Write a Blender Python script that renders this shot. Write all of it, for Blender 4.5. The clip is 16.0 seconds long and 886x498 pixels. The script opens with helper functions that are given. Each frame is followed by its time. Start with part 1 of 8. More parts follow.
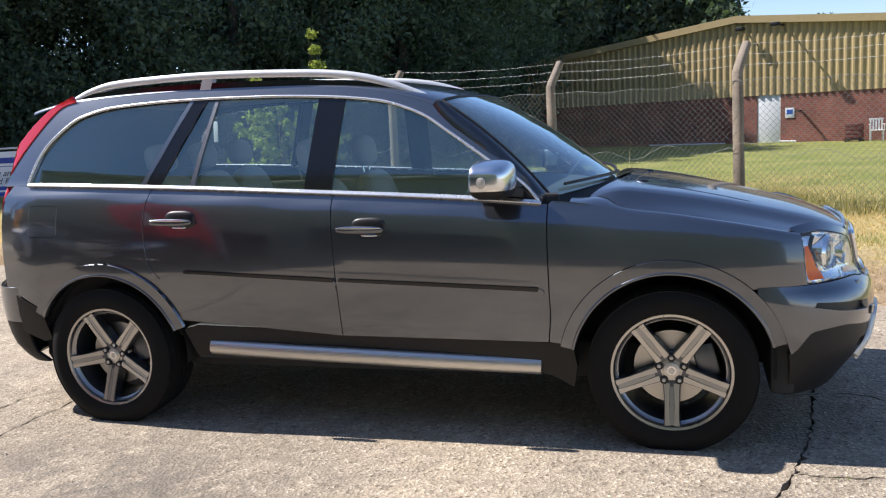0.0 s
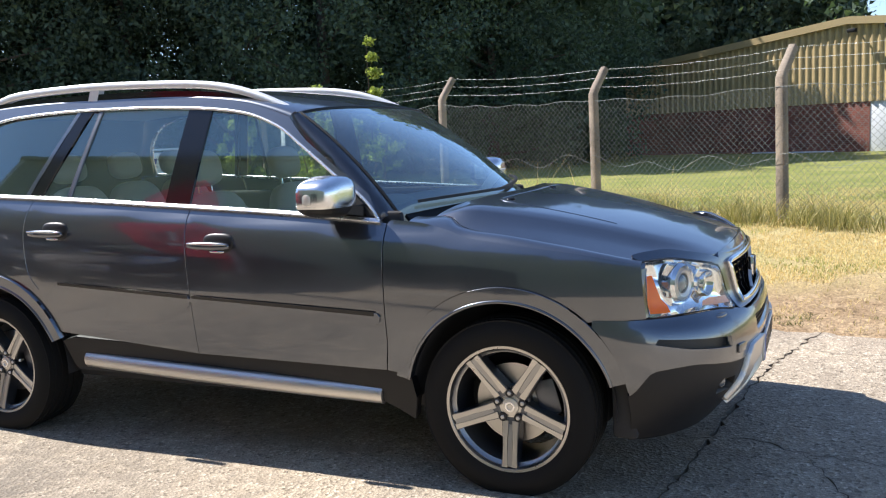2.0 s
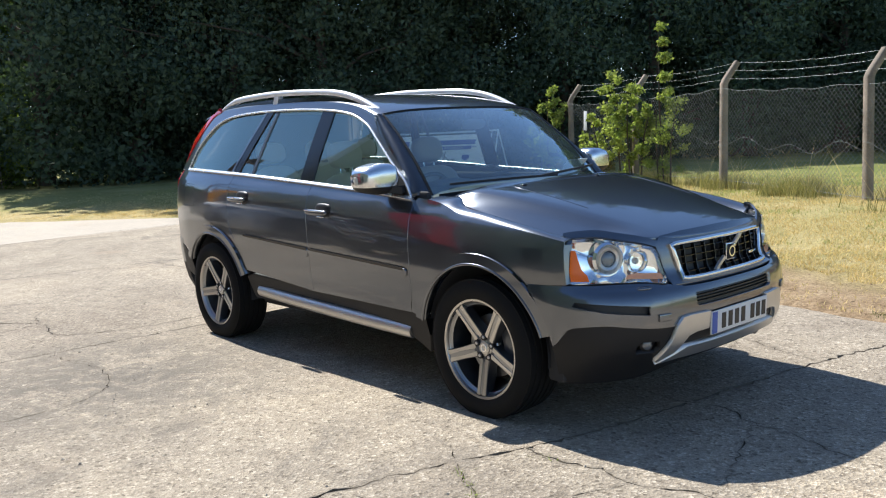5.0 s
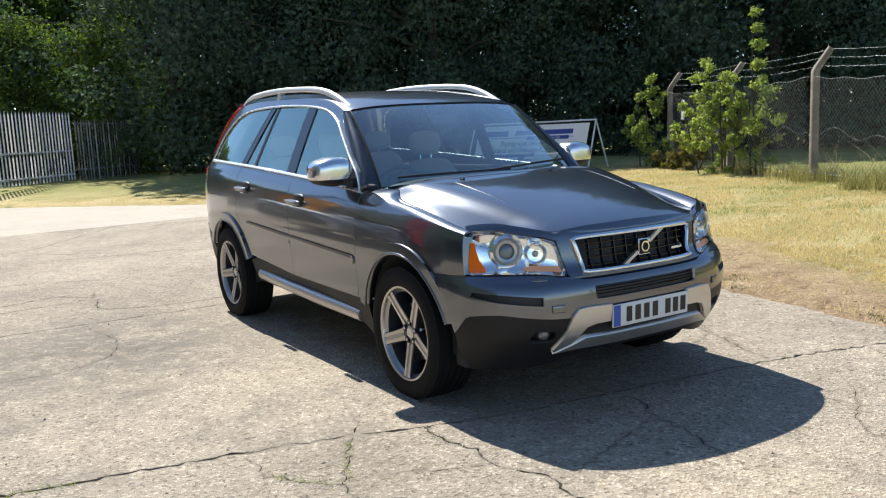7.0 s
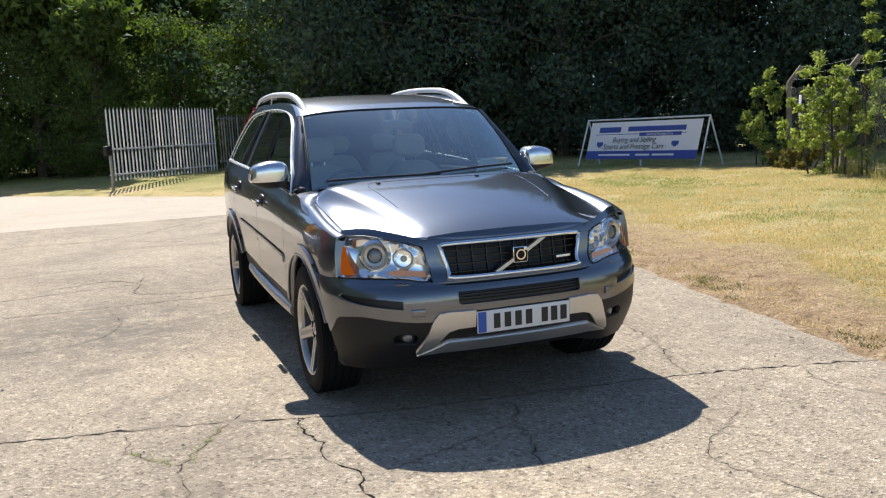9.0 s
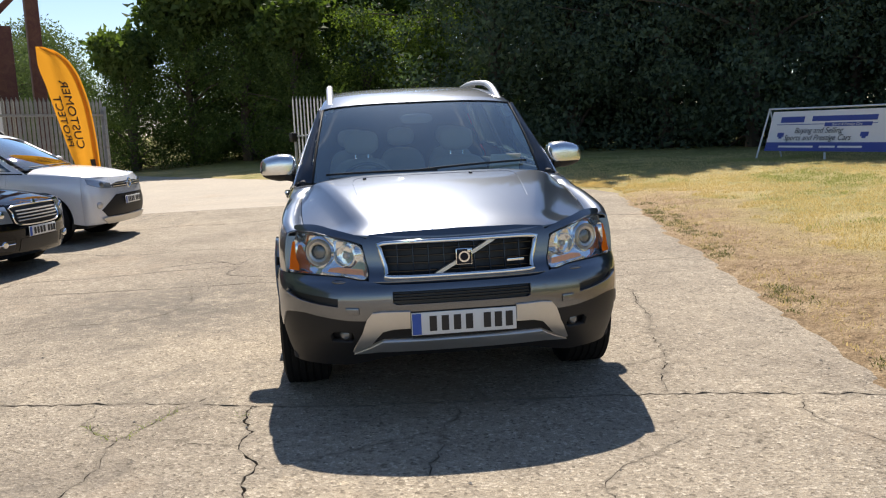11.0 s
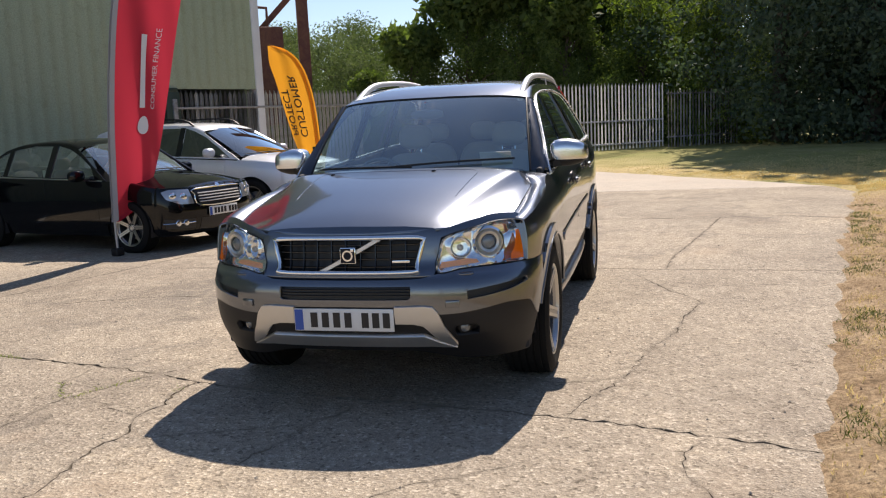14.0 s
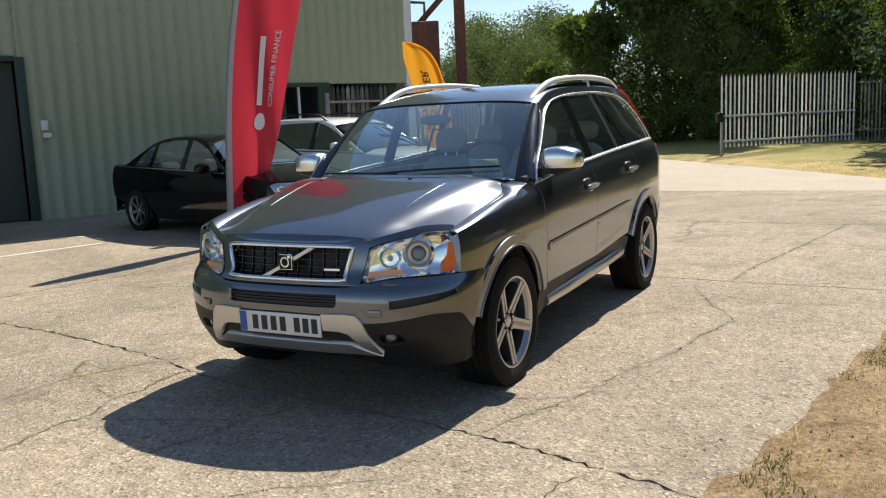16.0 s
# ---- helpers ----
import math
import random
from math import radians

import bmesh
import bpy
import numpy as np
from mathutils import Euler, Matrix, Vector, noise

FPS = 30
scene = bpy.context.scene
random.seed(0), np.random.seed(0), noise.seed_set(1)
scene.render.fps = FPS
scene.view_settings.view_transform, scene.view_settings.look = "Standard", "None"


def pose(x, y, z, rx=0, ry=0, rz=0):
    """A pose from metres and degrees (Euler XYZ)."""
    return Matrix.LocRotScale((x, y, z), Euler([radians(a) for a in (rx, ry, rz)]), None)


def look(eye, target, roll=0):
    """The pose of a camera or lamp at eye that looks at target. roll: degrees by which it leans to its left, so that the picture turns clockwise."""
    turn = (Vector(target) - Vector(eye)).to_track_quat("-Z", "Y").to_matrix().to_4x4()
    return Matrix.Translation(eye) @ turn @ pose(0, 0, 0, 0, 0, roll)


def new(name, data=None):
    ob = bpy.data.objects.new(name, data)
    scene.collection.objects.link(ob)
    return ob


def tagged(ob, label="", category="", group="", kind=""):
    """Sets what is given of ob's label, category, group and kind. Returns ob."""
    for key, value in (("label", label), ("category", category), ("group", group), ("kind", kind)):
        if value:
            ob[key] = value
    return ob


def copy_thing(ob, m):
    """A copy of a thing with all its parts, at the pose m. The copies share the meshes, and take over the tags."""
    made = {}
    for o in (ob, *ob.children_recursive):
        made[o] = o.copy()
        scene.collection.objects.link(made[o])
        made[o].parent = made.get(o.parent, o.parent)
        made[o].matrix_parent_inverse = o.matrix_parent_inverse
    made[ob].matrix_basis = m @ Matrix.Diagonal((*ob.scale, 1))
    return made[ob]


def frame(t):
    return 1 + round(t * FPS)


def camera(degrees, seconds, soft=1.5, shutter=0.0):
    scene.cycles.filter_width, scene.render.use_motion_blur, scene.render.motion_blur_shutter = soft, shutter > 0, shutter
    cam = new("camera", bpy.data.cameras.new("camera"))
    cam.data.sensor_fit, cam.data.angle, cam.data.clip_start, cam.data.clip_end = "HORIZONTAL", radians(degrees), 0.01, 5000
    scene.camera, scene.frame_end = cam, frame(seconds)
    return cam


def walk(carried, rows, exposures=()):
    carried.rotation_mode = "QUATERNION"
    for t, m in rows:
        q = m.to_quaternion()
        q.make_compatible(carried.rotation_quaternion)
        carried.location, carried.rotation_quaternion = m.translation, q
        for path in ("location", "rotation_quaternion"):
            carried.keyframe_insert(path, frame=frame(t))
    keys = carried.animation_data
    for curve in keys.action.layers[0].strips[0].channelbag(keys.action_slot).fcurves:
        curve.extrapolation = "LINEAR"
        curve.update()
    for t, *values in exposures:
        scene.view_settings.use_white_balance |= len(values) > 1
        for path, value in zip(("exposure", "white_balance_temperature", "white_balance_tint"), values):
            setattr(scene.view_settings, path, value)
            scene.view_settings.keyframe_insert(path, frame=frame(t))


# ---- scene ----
cam = camera(54.6, 16.0, 1.15)
METRES, EYE, TILT, LEAN, TURN = 10.9, 1.4715, 0.0, 0.0, 15.6
ROWS = [
    (0.0, 0.0, 0.0, 0.0, -0.43, -8.28, 2.96),
    (0.5, 0.0265, 0.0165, 0.0004, 1.1, -8.22, 2.9),
    (1.0, 0.0518, 0.0344, -0.0009, 3.22, -8.17, 2.9),
    (1.5, 0.0841, 0.0417, -0.0038, 5.27, -7.93, 2.95),
    (2.0, 0.1094, 0.0273, -0.0022, 7.45, -7.54, 2.79),
    (2.5, 0.1376, 0.0162, -0.0017, 12.67, -7.37, 2.87),
    (3.0, 0.1702, 0.0084, -0.0018, 18.66, -7.33, 2.8),
    (3.5, 0.2016, -0.006, -0.0013, 23.19, -7.27, 2.67),
    (4.0, 0.2293, -0.0078, -0.0012, 27.21, -7.43, 2.72),
    (6.5, 0.362, 0.0141, -0.0008, 37.97, -8.11, 2.65),
    (7.0, 0.3832, 0.0339, -0.0014, 41.44, -8.14, 2.78),
    (7.5, 0.4159, 0.0532, -0.0011, 44.7, -8.03, 2.84),
    (8.0, 0.4361, 0.0757, -0.001, 46.35, -8.18, 2.75),
    (8.5, 0.4581, 0.0989, 0.0, 48.35, -8.21, 2.72),
    (9.0, 0.485, 0.1212, -0.0001, 52.37, -8.12, 2.69),
    (9.5, 0.5007, 0.1488, -0.0021, 56.29, -8.25, 2.66),
    (10.0, 0.5162, 0.1754, -0.0005, 59.58, -8.28, 2.61),
    (12.5, 0.5676, 0.3225, -0.003, 76.68, -8.48, 2.51),
    (13.0, 0.57, 0.3553, -0.0036, 79.6, -8.44, 2.55),
    (13.5, 0.5776, 0.3895, -0.0026, 83.25, -8.32, 2.54),
    (14.0, 0.5781, 0.4226, -0.0035, 87.69, -8.31, 2.56),
    (14.5, 0.5804, 0.4574, -0.0027, 92.44, -8.24, 2.55),
    (15.0, 0.5855, 0.4896, 0.0009, 96.53, -8.19, 2.44),
    (15.5, 0.5782, 0.5197, 0.0011, 99.56, -8.4, 2.43),
    (16.0, 0.5694, 0.5465, 0.0022, 101.17, -8.53, 2.44),
]
walk(cam, [(t, pose(1.458, -4.651, EYE, TILT, LEAN, TURN) @ pose(METRES * x, METRES * y, METRES * z, 90 + pitch, roll, yaw)) for t, x, y, z, yaw, pitch, roll in ROWS],
     exposures=[(0.0, 0.73, 6070, 17), (1.0, 0.93, 6070, 16), (2.0, 1.03, 6070, 15), (3.0, 0.93, 5970, 13), (4.0, 0.73, 5870, 12), (6.5, 0.67, 5970, 10), (8.0, 0.67, 6070, 10), (9.0, 0.59, 6220, 13), (12.5, 0.41, 6570, 14), (15.0, 0.41, 6670, 20), (16.0, 0.45, 6670, 11)])

# ---- light ----
world = bpy.data.worlds.new("world")
scene.world = world
world.use_nodes = True
SUN_ELEV, SUN_TRAVEL = radians(48.6), Vector((0.88, -0.06, -1.0))
wn = world.node_tree.nodes
sky = wn.new("ShaderNodeTexSky")
sky.sky_type, sky.sun_disc = "NISHITA", False
sky.sun_elevation, sky.sun_rotation = SUN_ELEV, radians(-86)
sky.air_density, sky.dust_density, sky.ozone_density = 0.95, 0.15, 2.2
wn["Background"].inputs["Strength"].default_value = 0.10
world.node_tree.links.new(sky.outputs["Color"], wn["Background"].inputs["Color"])
sun_data = bpy.data.lights.new("sun", "SUN")
sun_data.energy, sun_data.angle, sun_data.color = 5.0, radians(0.53), (1.0, 0.94, 0.82)
sun = new("sun", sun_data)
sun.matrix_world = look((-20, 0, 30), Vector((-20, 0, 30)) + SUN_TRAVEL)

# ---- building tools ----
from mathutils import geometry


def curve(*pts):
    """Smooth monotone curve through (x, y) pairs."""
    p = np.array(sorted(pts), float)
    x, y = p[:, 0], p[:, 1]
    h, d = np.diff(x), np.diff(y) / np.diff(x)
    m = np.zeros(len(x))
    m[0], m[-1] = d[0], d[-1]
    for i in range(1, len(x) - 1):
        if d[i - 1] * d[i] > 0:
            w1, w2 = 2 * h[i] + h[i - 1], h[i] + 2 * h[i - 1]
            m[i] = (w1 + w2) / (w1 / d[i - 1] + w2 / d[i])

    def f(t):
        t = min(max(float(t), x[0]), x[-1])
        i = min(max(int(np.searchsorted(x, t)) - 1, 0), len(x) - 2)
        s = (t - x[i]) / h[i]
        return ((1 + 2 * s) * (1 - s) ** 2 * y[i] + s * (1 - s) ** 2 * h[i] * m[i]
                + s * s * (3 - 2 * s) * y[i + 1] + s * s * (s - 1) * h[i] * m[i + 1])
    return f


def smooth(a, b, t):
    s = min(max((t - a) / (b - a), 0.0), 1.0)
    return s * s * (3 - 2 * s)


def mesh_part(name, verts, faces, mat, parent=None, label="", smooth_shade=True, normals=None, face_mats=None):
    """Links one mesh object, under a thing or a part if a parent is given."""
    me = bpy.data.meshes.new(name)
    me.from_pydata(verts, [], faces)
    for m in (mat if isinstance(mat, (list, tuple)) else [mat]):
        me.materials.append(m)
    if face_mats is not None:
        me.polygons.foreach_set("material_index", face_mats)
    if smooth_shade:
        me.polygons.foreach_set("use_smooth", [True] * len(me.polygons))
    me.update()
    if normals is not None:
        me.normals_split_custom_set_from_vertices(normals)
    ob = new(name, me)
    if parent is not None:
        ob.parent = parent
    if label:
        tagged(ob, label)
    return ob


def part(name, bm, mat, parent=None, label="", angle=35):
    """Links a bmesh as one mesh object, its sharp edges kept."""
    me = bpy.data.meshes.new(name)
    for e in bm.edges:
        if len(e.link_faces) == 2 and e.calc_face_angle(0) > radians(angle):
            e.smooth = False
    for f in bm.faces:
        f.smooth = True
    bm.to_mesh(me)
    bm.free()
    me.materials.append(mat)
    ob = new(name, me)
    if parent is not None:
        ob.parent = parent
    if label:
        tagged(ob, label)
    return ob


def thing(name, m, label, category, group="", kind=""):
    e = new(name)
    e.empty_display_size = 0.2
    e.matrix_world = m
    return tagged(e, label, category, group, kind)


def inside(poly, pts):
    """Which of the points lie in the polygon."""
    x, y = pts[:, 0], pts[:, 1]
    r = np.zeros(len(pts), bool)
    n = len(poly)
    for i in range(n):
        (x1, y1), (x2, y2) = poly[i], poly[(i + 1) % n]
        if y1 != y2:
            r ^= ((y1 > y) != (y2 > y)) & (x < (x2 - x1) * (y - y1) / (y2 - y1) + x1)
    return r


def dense(poly, step, closed=True):
    out = []
    n = len(poly)
    for i in range(n if closed else n - 1):
        a, b = np.array(poly[i], float), np.array(poly[(i + 1) % n], float)
        k = max(1, int(np.ceil(np.linalg.norm(b - a) / step)))
        out += [tuple(a + (b - a) * j / k) for j in range(k)]
    if not closed:
        out.append(tuple(poly[-1]))
    return out


def bend(pts, step=0.03, closed=False):
    """A smooth (Catmull-Rom) line through points of any dimension."""
    p = [np.array(q, float) for q in pts]
    n = len(p)
    out = []
    for i in range(n if closed else n - 1):
        if closed:
            a, b, c, d = p[i - 1], p[i], p[(i + 1) % n], p[(i + 2) % n]
        else:
            b, c = p[i], p[i + 1]
            a, d = (p[i - 1] if i else 2 * b - c), (p[i + 2] if i + 2 < n else 2 * c - b)
        k = max(1, int(np.ceil(np.linalg.norm(c - b) / step)))
        for j in range(k):
            t = j / k
            out.append(tuple(0.5 * (2 * b + (c - a) * t + (2 * a - 5 * b + 4 * c - d) * t * t + (3 * b - a - 3 * c + d) * t ** 3)))
    if not closed:
        out.append(tuple(p[-1]))
    return out


def surf_normal(f, a, b, e=0.004):
    p, q = Vector(f(a - e, b)), Vector(f(a + e, b))
    r, s = Vector(f(a, b - e)), Vector(f(a, b + e))
    n = (q - p).cross(s - r)
    return n.normalized() if n.length > 1e-12 else Vector((0, 0, 1))


def offset(f, d, sign=1):
    def g(a, b):
        return tuple(Vector(f(a, b)) + surf_normal(f, a, b) * d * sign)
    return g


def panel(name, poly, f, mat, parent, step=0.04, depth=0.012, holes=(), flip=False, mirror=False, label="", lift=0.0, guides=()):
    """A sheet of bodywork: a polygon of the plane laid on the surface f(a, b), with turned-in edges. flip: the outside is against the
    surface's own normal. mirror: on the other side of the car."""
    sgn = -1 if flip else 1
    ring = dense(poly, step)
    pts, edges = list(ring), [(i, (i + 1) % len(ring)) for i in range(len(ring))]
    for h in holes:
        hr = dense(h, step)
        k = len(pts)
        edges += [(k + i, k + (i + 1) % len(hr)) for i in range(len(hr))]
        pts += hr
    for line in guides:
        k = len(pts)
        line = [p for p, ok_ in zip(line, inside(ring, np.array(line))) if ok_]
        edges += [(k + i, k + i + 1) for i in range(len(line) - 1)]
        pts += line
    arr = np.array(ring)
    lo, hi = arr.min(0), arr.max(0)
    gx, gy = np.arange(lo[0] + step / 2, hi[0], step), np.arange(lo[1] + step / 2, hi[1], step)
    if len(gx) and len(gy):
        grid = np.array([(x + (step / 2 if j % 2 else 0), y) for j, y in enumerate(gy) for x in gx])
        ok = inside(ring, grid)
        for h in holes:
            ok &= ~inside(h, grid)
        edge = np.array(pts)
        grid = grid[ok]
        if len(grid):
            near = np.array([np.min(np.sum((edge - g) ** 2, 1)) for g in grid])
            pts += [tuple(g) for g in grid[near > (0.45 * step) ** 2]]
    vs, _, tris, *_ = geometry.delaunay_2d_cdt([Vector(p) for p in pts], edges, [], 0, 1e-6)
    mid = np.array([np.mean([vs[i] for i in t], axis=0) for t in tris])
    ok = inside(ring, mid)
    for h in holes:
        ok &= ~inside(h, mid)
    tris = [tuple(t) for t, k in zip(tris, ok) if k]
    nor = [surf_normal(f, *v) * sgn for v in vs]
    pos = [Vector(f(*v)) + n * lift for v, n in zip(vs, nor)]
    count = {}
    for t in tris:
        for i in range(3):
            count.setdefault(frozenset((t[i], t[(i + 1) % 3])), []).append((t[i], t[(i + 1) % 3]))
    verts, norms, faces = list(pos), list(nor), []
    for t in tris:
        n = (pos[t[1]] - pos[t[0]]).cross(pos[t[2]] - pos[t[0]])
        faces.append(t if n.dot(nor[t[0]]) > 0 else t[::-1])
    if depth:
        for e in count.values():
            if len(e) == 1:
                a, b = e[0]
                out = (pos[b] - pos[a]).cross(nor[a]).normalized()
                t = next(t for t in tris if a in t and b in t)
                c = next(i for i in t if i not in (a, b))
                if out.dot(pos[c] - pos[a]) > 0:
                    out = -out
                k = len(verts)
                verts += [pos[a], pos[b], pos[b] - nor[b] * depth, pos[a] - nor[a] * depth]
                norms += [(nor[a] + out).normalized(), (nor[b] + out).normalized(), out, out]
                fn = (verts[k + 1] - verts[k]).cross(verts[k + 2] - verts[k])
                faces.append((k, k + 1, k + 2, k + 3) if fn.dot(out) > 0 else (k + 3, k + 2, k + 1, k))
    if mirror:
        verts = [Vector((v.x, -v.y, v.z)) for v in verts]
        norms = [Vector((n.x, -n.y, n.z)) for n in norms]
        faces = [q[::-1] for q in faces]
    return mesh_part(name, [tuple(v) for v in verts], faces, mat, parent, label, True, [tuple(n) for n in norms])


def sweep(name, path, section, mat, parent=None, up=(0, 0, 1), closed=False, mirror=False, label="", scale=None):
    """A bar: a closed section (u across, v up) carried along a path."""
    P = [Vector(p) for p in path]
    n, m = len(P), len(section)
    verts = []
    for i, p in enumerate(P):
        t = (P[(i + 1) % n] - P[i - 1]) if closed else (P[min(i + 1, n - 1)] - P[max(i - 1, 0)])
        t.normalize()
        side = t.cross(Vector(up)).normalized()
        top = side.cross(t).normalized()
        k = scale(i / max(1, n - 1)) if scale else 1.0
        verts += [p + side * u * k + top * v * k for u, v in section]
    faces = []
    for i in range(n if closed else n - 1):
        j = (i + 1) % n
        faces += [(i * m + a, i * m + (a + 1) % m, j * m + (a + 1) % m, j * m + a) for a in range(m)]
    if not closed:
        faces += [tuple(range(m))[::-1], tuple(range((n - 1) * m, n * m))]
    if mirror:
        verts = [Vector((v.x, -v.y, v.z)) for v in verts]
        faces = [f[::-1] for f in faces]
    bm = bmesh.new()
    bv = [bm.verts.new(v) for v in verts]
    for f in faces:
        bm.faces.new([bv[i] for i in f])
    bmesh.ops.recalc_face_normals(bm, faces=bm.faces)
    return part(name, bm, mat, parent, label, 50)


def circle(r, n=10, ry=None):
    return [(r * math.cos(2 * math.pi * i / n), (ry or r) * math.sin(2 * math.pi * i / n)) for i in range(n)]


def lathe_bm(profile, n=48, axis="Y"):
    """A turned body: profile of (radius, along) carried round an axis."""
    bm = bmesh.new()
    rows = []
    for r, h in profile:
        row = []
        for i in range(n):
            a = 2 * math.pi * i / n
            c, s = r * math.cos(a), r * math.sin(a)
            row.append(bm.verts.new({"Y": (c, h, s), "Z": (c, s, h), "X": (h, c, s)}[axis]))
        rows.append(row)
    for p, q in zip(rows, rows[1:]):
        for i in range(n):
            bm.faces.new((p[i], p[(i + 1) % n], q[(i + 1) % n], q[i]))
    bmesh.ops.remove_doubles(bm, verts=bm.verts, dist=1e-5)
    bmesh.ops.recalc_face_normals(bm, faces=bm.faces)
    return bm


def box_bm(lo, hi, bevel=0.0, seg=2):
    bm = bmesh.new()
    bmesh.ops.create_cube(bm, size=1.0)
    for v in bm.verts:
        v.co = Vector([lo[i] + (v.co[i] + 0.5) * (hi[i] - lo[i]) for i in range(3)])
    if bevel:
        bmesh.ops.bevel(bm, geom=bm.edges[:], offset=bevel, segments=seg, affect="EDGES", profile=0.5)
    return bm


def blob_bm(c, r, n=2.6, cuts=18):
    """A rounded box: a superellipsoid."""
    bm = bmesh.new()
    bmesh.ops.create_uvsphere(bm, u_segments=cuts * 2, v_segments=cuts, radius=1)
    for v in bm.verts:
        k = sum(abs(x) ** n for x in v.co) ** (-1 / n)
        v.co = Vector([c[i] + r[i] * v.co[i] * k for i in range(3)])
    return bm


def moved(bm, m):
    bmesh.ops.transform(bm, matrix=m, verts=bm.verts)
    return bm


def plate_bm(poly, thick, m=None):
    """A flat plate with a polygon outline in x, y and a thickness in z."""
    bm = bmesh.new()
    f = bm.faces.new([bm.verts.new((x, y, 0)) for x, y in poly])
    r = bmesh.ops.extrude_face_region(bm, geom=[f])
    bmesh.ops.translate(bm, verts=[v for v in r["geom"] if isinstance(v, bmesh.types.BMVert)], vec=(0, 0, thick))
    bmesh.ops.recalc_face_normals(bm, faces=bm.faces)
    return moved(bm, m) if m else bm


def text_mesh(name, body, size, mat, parent, m, label="", align="CENTER", depth=0.002, stretch=1.0, mirror=False):
    """Lettering in the built-in font, as a mesh; x along the line, y up."""
    cu = bpy.data.curves.new(name, "FONT")
    cu.body, cu.size, cu.align_x, cu.align_y, cu.extrude = body, size, align, "CENTER", depth
    tmp = new(name + "_tmp", cu)
    me = bpy.data.meshes.new_from_object(tmp.evaluated_get(bpy.context.evaluated_depsgraph_get()))
    bpy.data.objects.remove(tmp)
    me.name = name
    me.transform(m @ Matrix.Diagonal((-stretch if mirror else stretch, 1, 1, 1)))
    me.materials.clear()
    me.materials.append(mat)
    ob = new(name, me)
    ob.parent = parent
    if label:
        tagged(ob, label)
    return ob

# ---- materials ----
def material(name):
    m = bpy.data.materials.new(name)
    m.use_nodes = True
    nt = m.node_tree
    return m, nt, nt.nodes["Principled BSDF"]


def node(nt, kind, **kw):
    n = nt.nodes.new(kind)
    for k, v in kw.items():
        n.inputs[k].default_value = v
    return n


def coords(nt, scale=(1, 1, 1), obj=True):
    tc = nt.nodes.new("ShaderNodeTexCoord")
    mp = nt.nodes.new("ShaderNodeMapping")
    mp.inputs["Scale"].default_value = scale
    nt.links.new(tc.outputs["Object" if obj else "Generated"], mp.inputs["Vector"])
    return mp.outputs["Vector"]


def noise_tex(nt, vec, scale, detail=4.0, rough=0.55, dist=0.0):
    n = nt.nodes.new("ShaderNodeTexNoise")
    n.inputs["Scale"].default_value, n.inputs["Detail"].default_value = scale, detail
    n.inputs["Roughness"].default_value, n.inputs["Distortion"].default_value = rough, dist
    nt.links.new(vec, n.inputs["Vector"])
    return n.outputs["Fac"]


def ramp(nt, fac, *stops):
    r = nt.nodes.new("ShaderNodeValToRGB")
    e = r.color_ramp.elements
    while len(e) < len(stops):
        e.new(0.5)
    for el, (p, c) in zip(e, stops):
        el.position, el.color = p, (*c, 1) if len(c) == 3 else c
    nt.links.new(fac, r.inputs["Fac"])
    return r.outputs["Color"]


def mixed(nt, fac, a, b, mode="MIX"):
    n = nt.nodes.new("ShaderNodeMix")
    n.data_type, n.blend_type = "RGBA", mode
    for sock, v in ((n.inputs[0], fac), (n.inputs[6], a), (n.inputs[7], b)):
        if isinstance(v, bpy.types.NodeSocket):
            nt.links.new(v, sock)
        else:
            sock.default_value = v if isinstance(v, (int, float)) else (*v, 1)
    return n.outputs[2]


def bump(nt, bsdf, height, strength, dist):
    b = nt.nodes.new("ShaderNodeBump")
    b.inputs["Strength"].default_value, b.inputs["Distance"].default_value = strength, dist
    nt.links.new(height, b.inputs["Height"])
    nt.links.new(b.outputs["Normal"], bsdf.inputs["Normal"])


def plain(name, color, rough=0.5, metal=0.0, vary=0.12, grain=30.0, relief=0.0, spec=0.5, coat=0.0):
    """A surface of one colour with uneven tone, uneven gloss and a fine grain."""
    m, nt, b = material(name)
    v = coords(nt)
    big, fine = noise_tex(nt, v, 2.3, 5), noise_tex(nt, v, grain, 4)
    f = mixed(nt, 0.4, big, fine)
    lo, hi = [c * (1 - vary) for c in color], [min(1, c * (1 + vary)) for c in color]
    nt.links.new(ramp(nt, f, (0.3, lo), (0.7, hi)), b.inputs["Base Color"])
    r = ramp(nt, f, (0.3, (max(0.02, rough - 0.06),) * 3), (0.7, (min(1, rough + 0.06),) * 3))
    nt.links.new(r, b.inputs["Roughness"])
    b.inputs["Metallic"].default_value = metal
    b.inputs["Specular IOR Level"].default_value = spec
    if coat:
        b.inputs["Coat Weight"].default_value, b.inputs["Coat Roughness"].default_value = coat, 0.03
    if relief:
        bump(nt, b, fine, 0.6, relief)
    return m


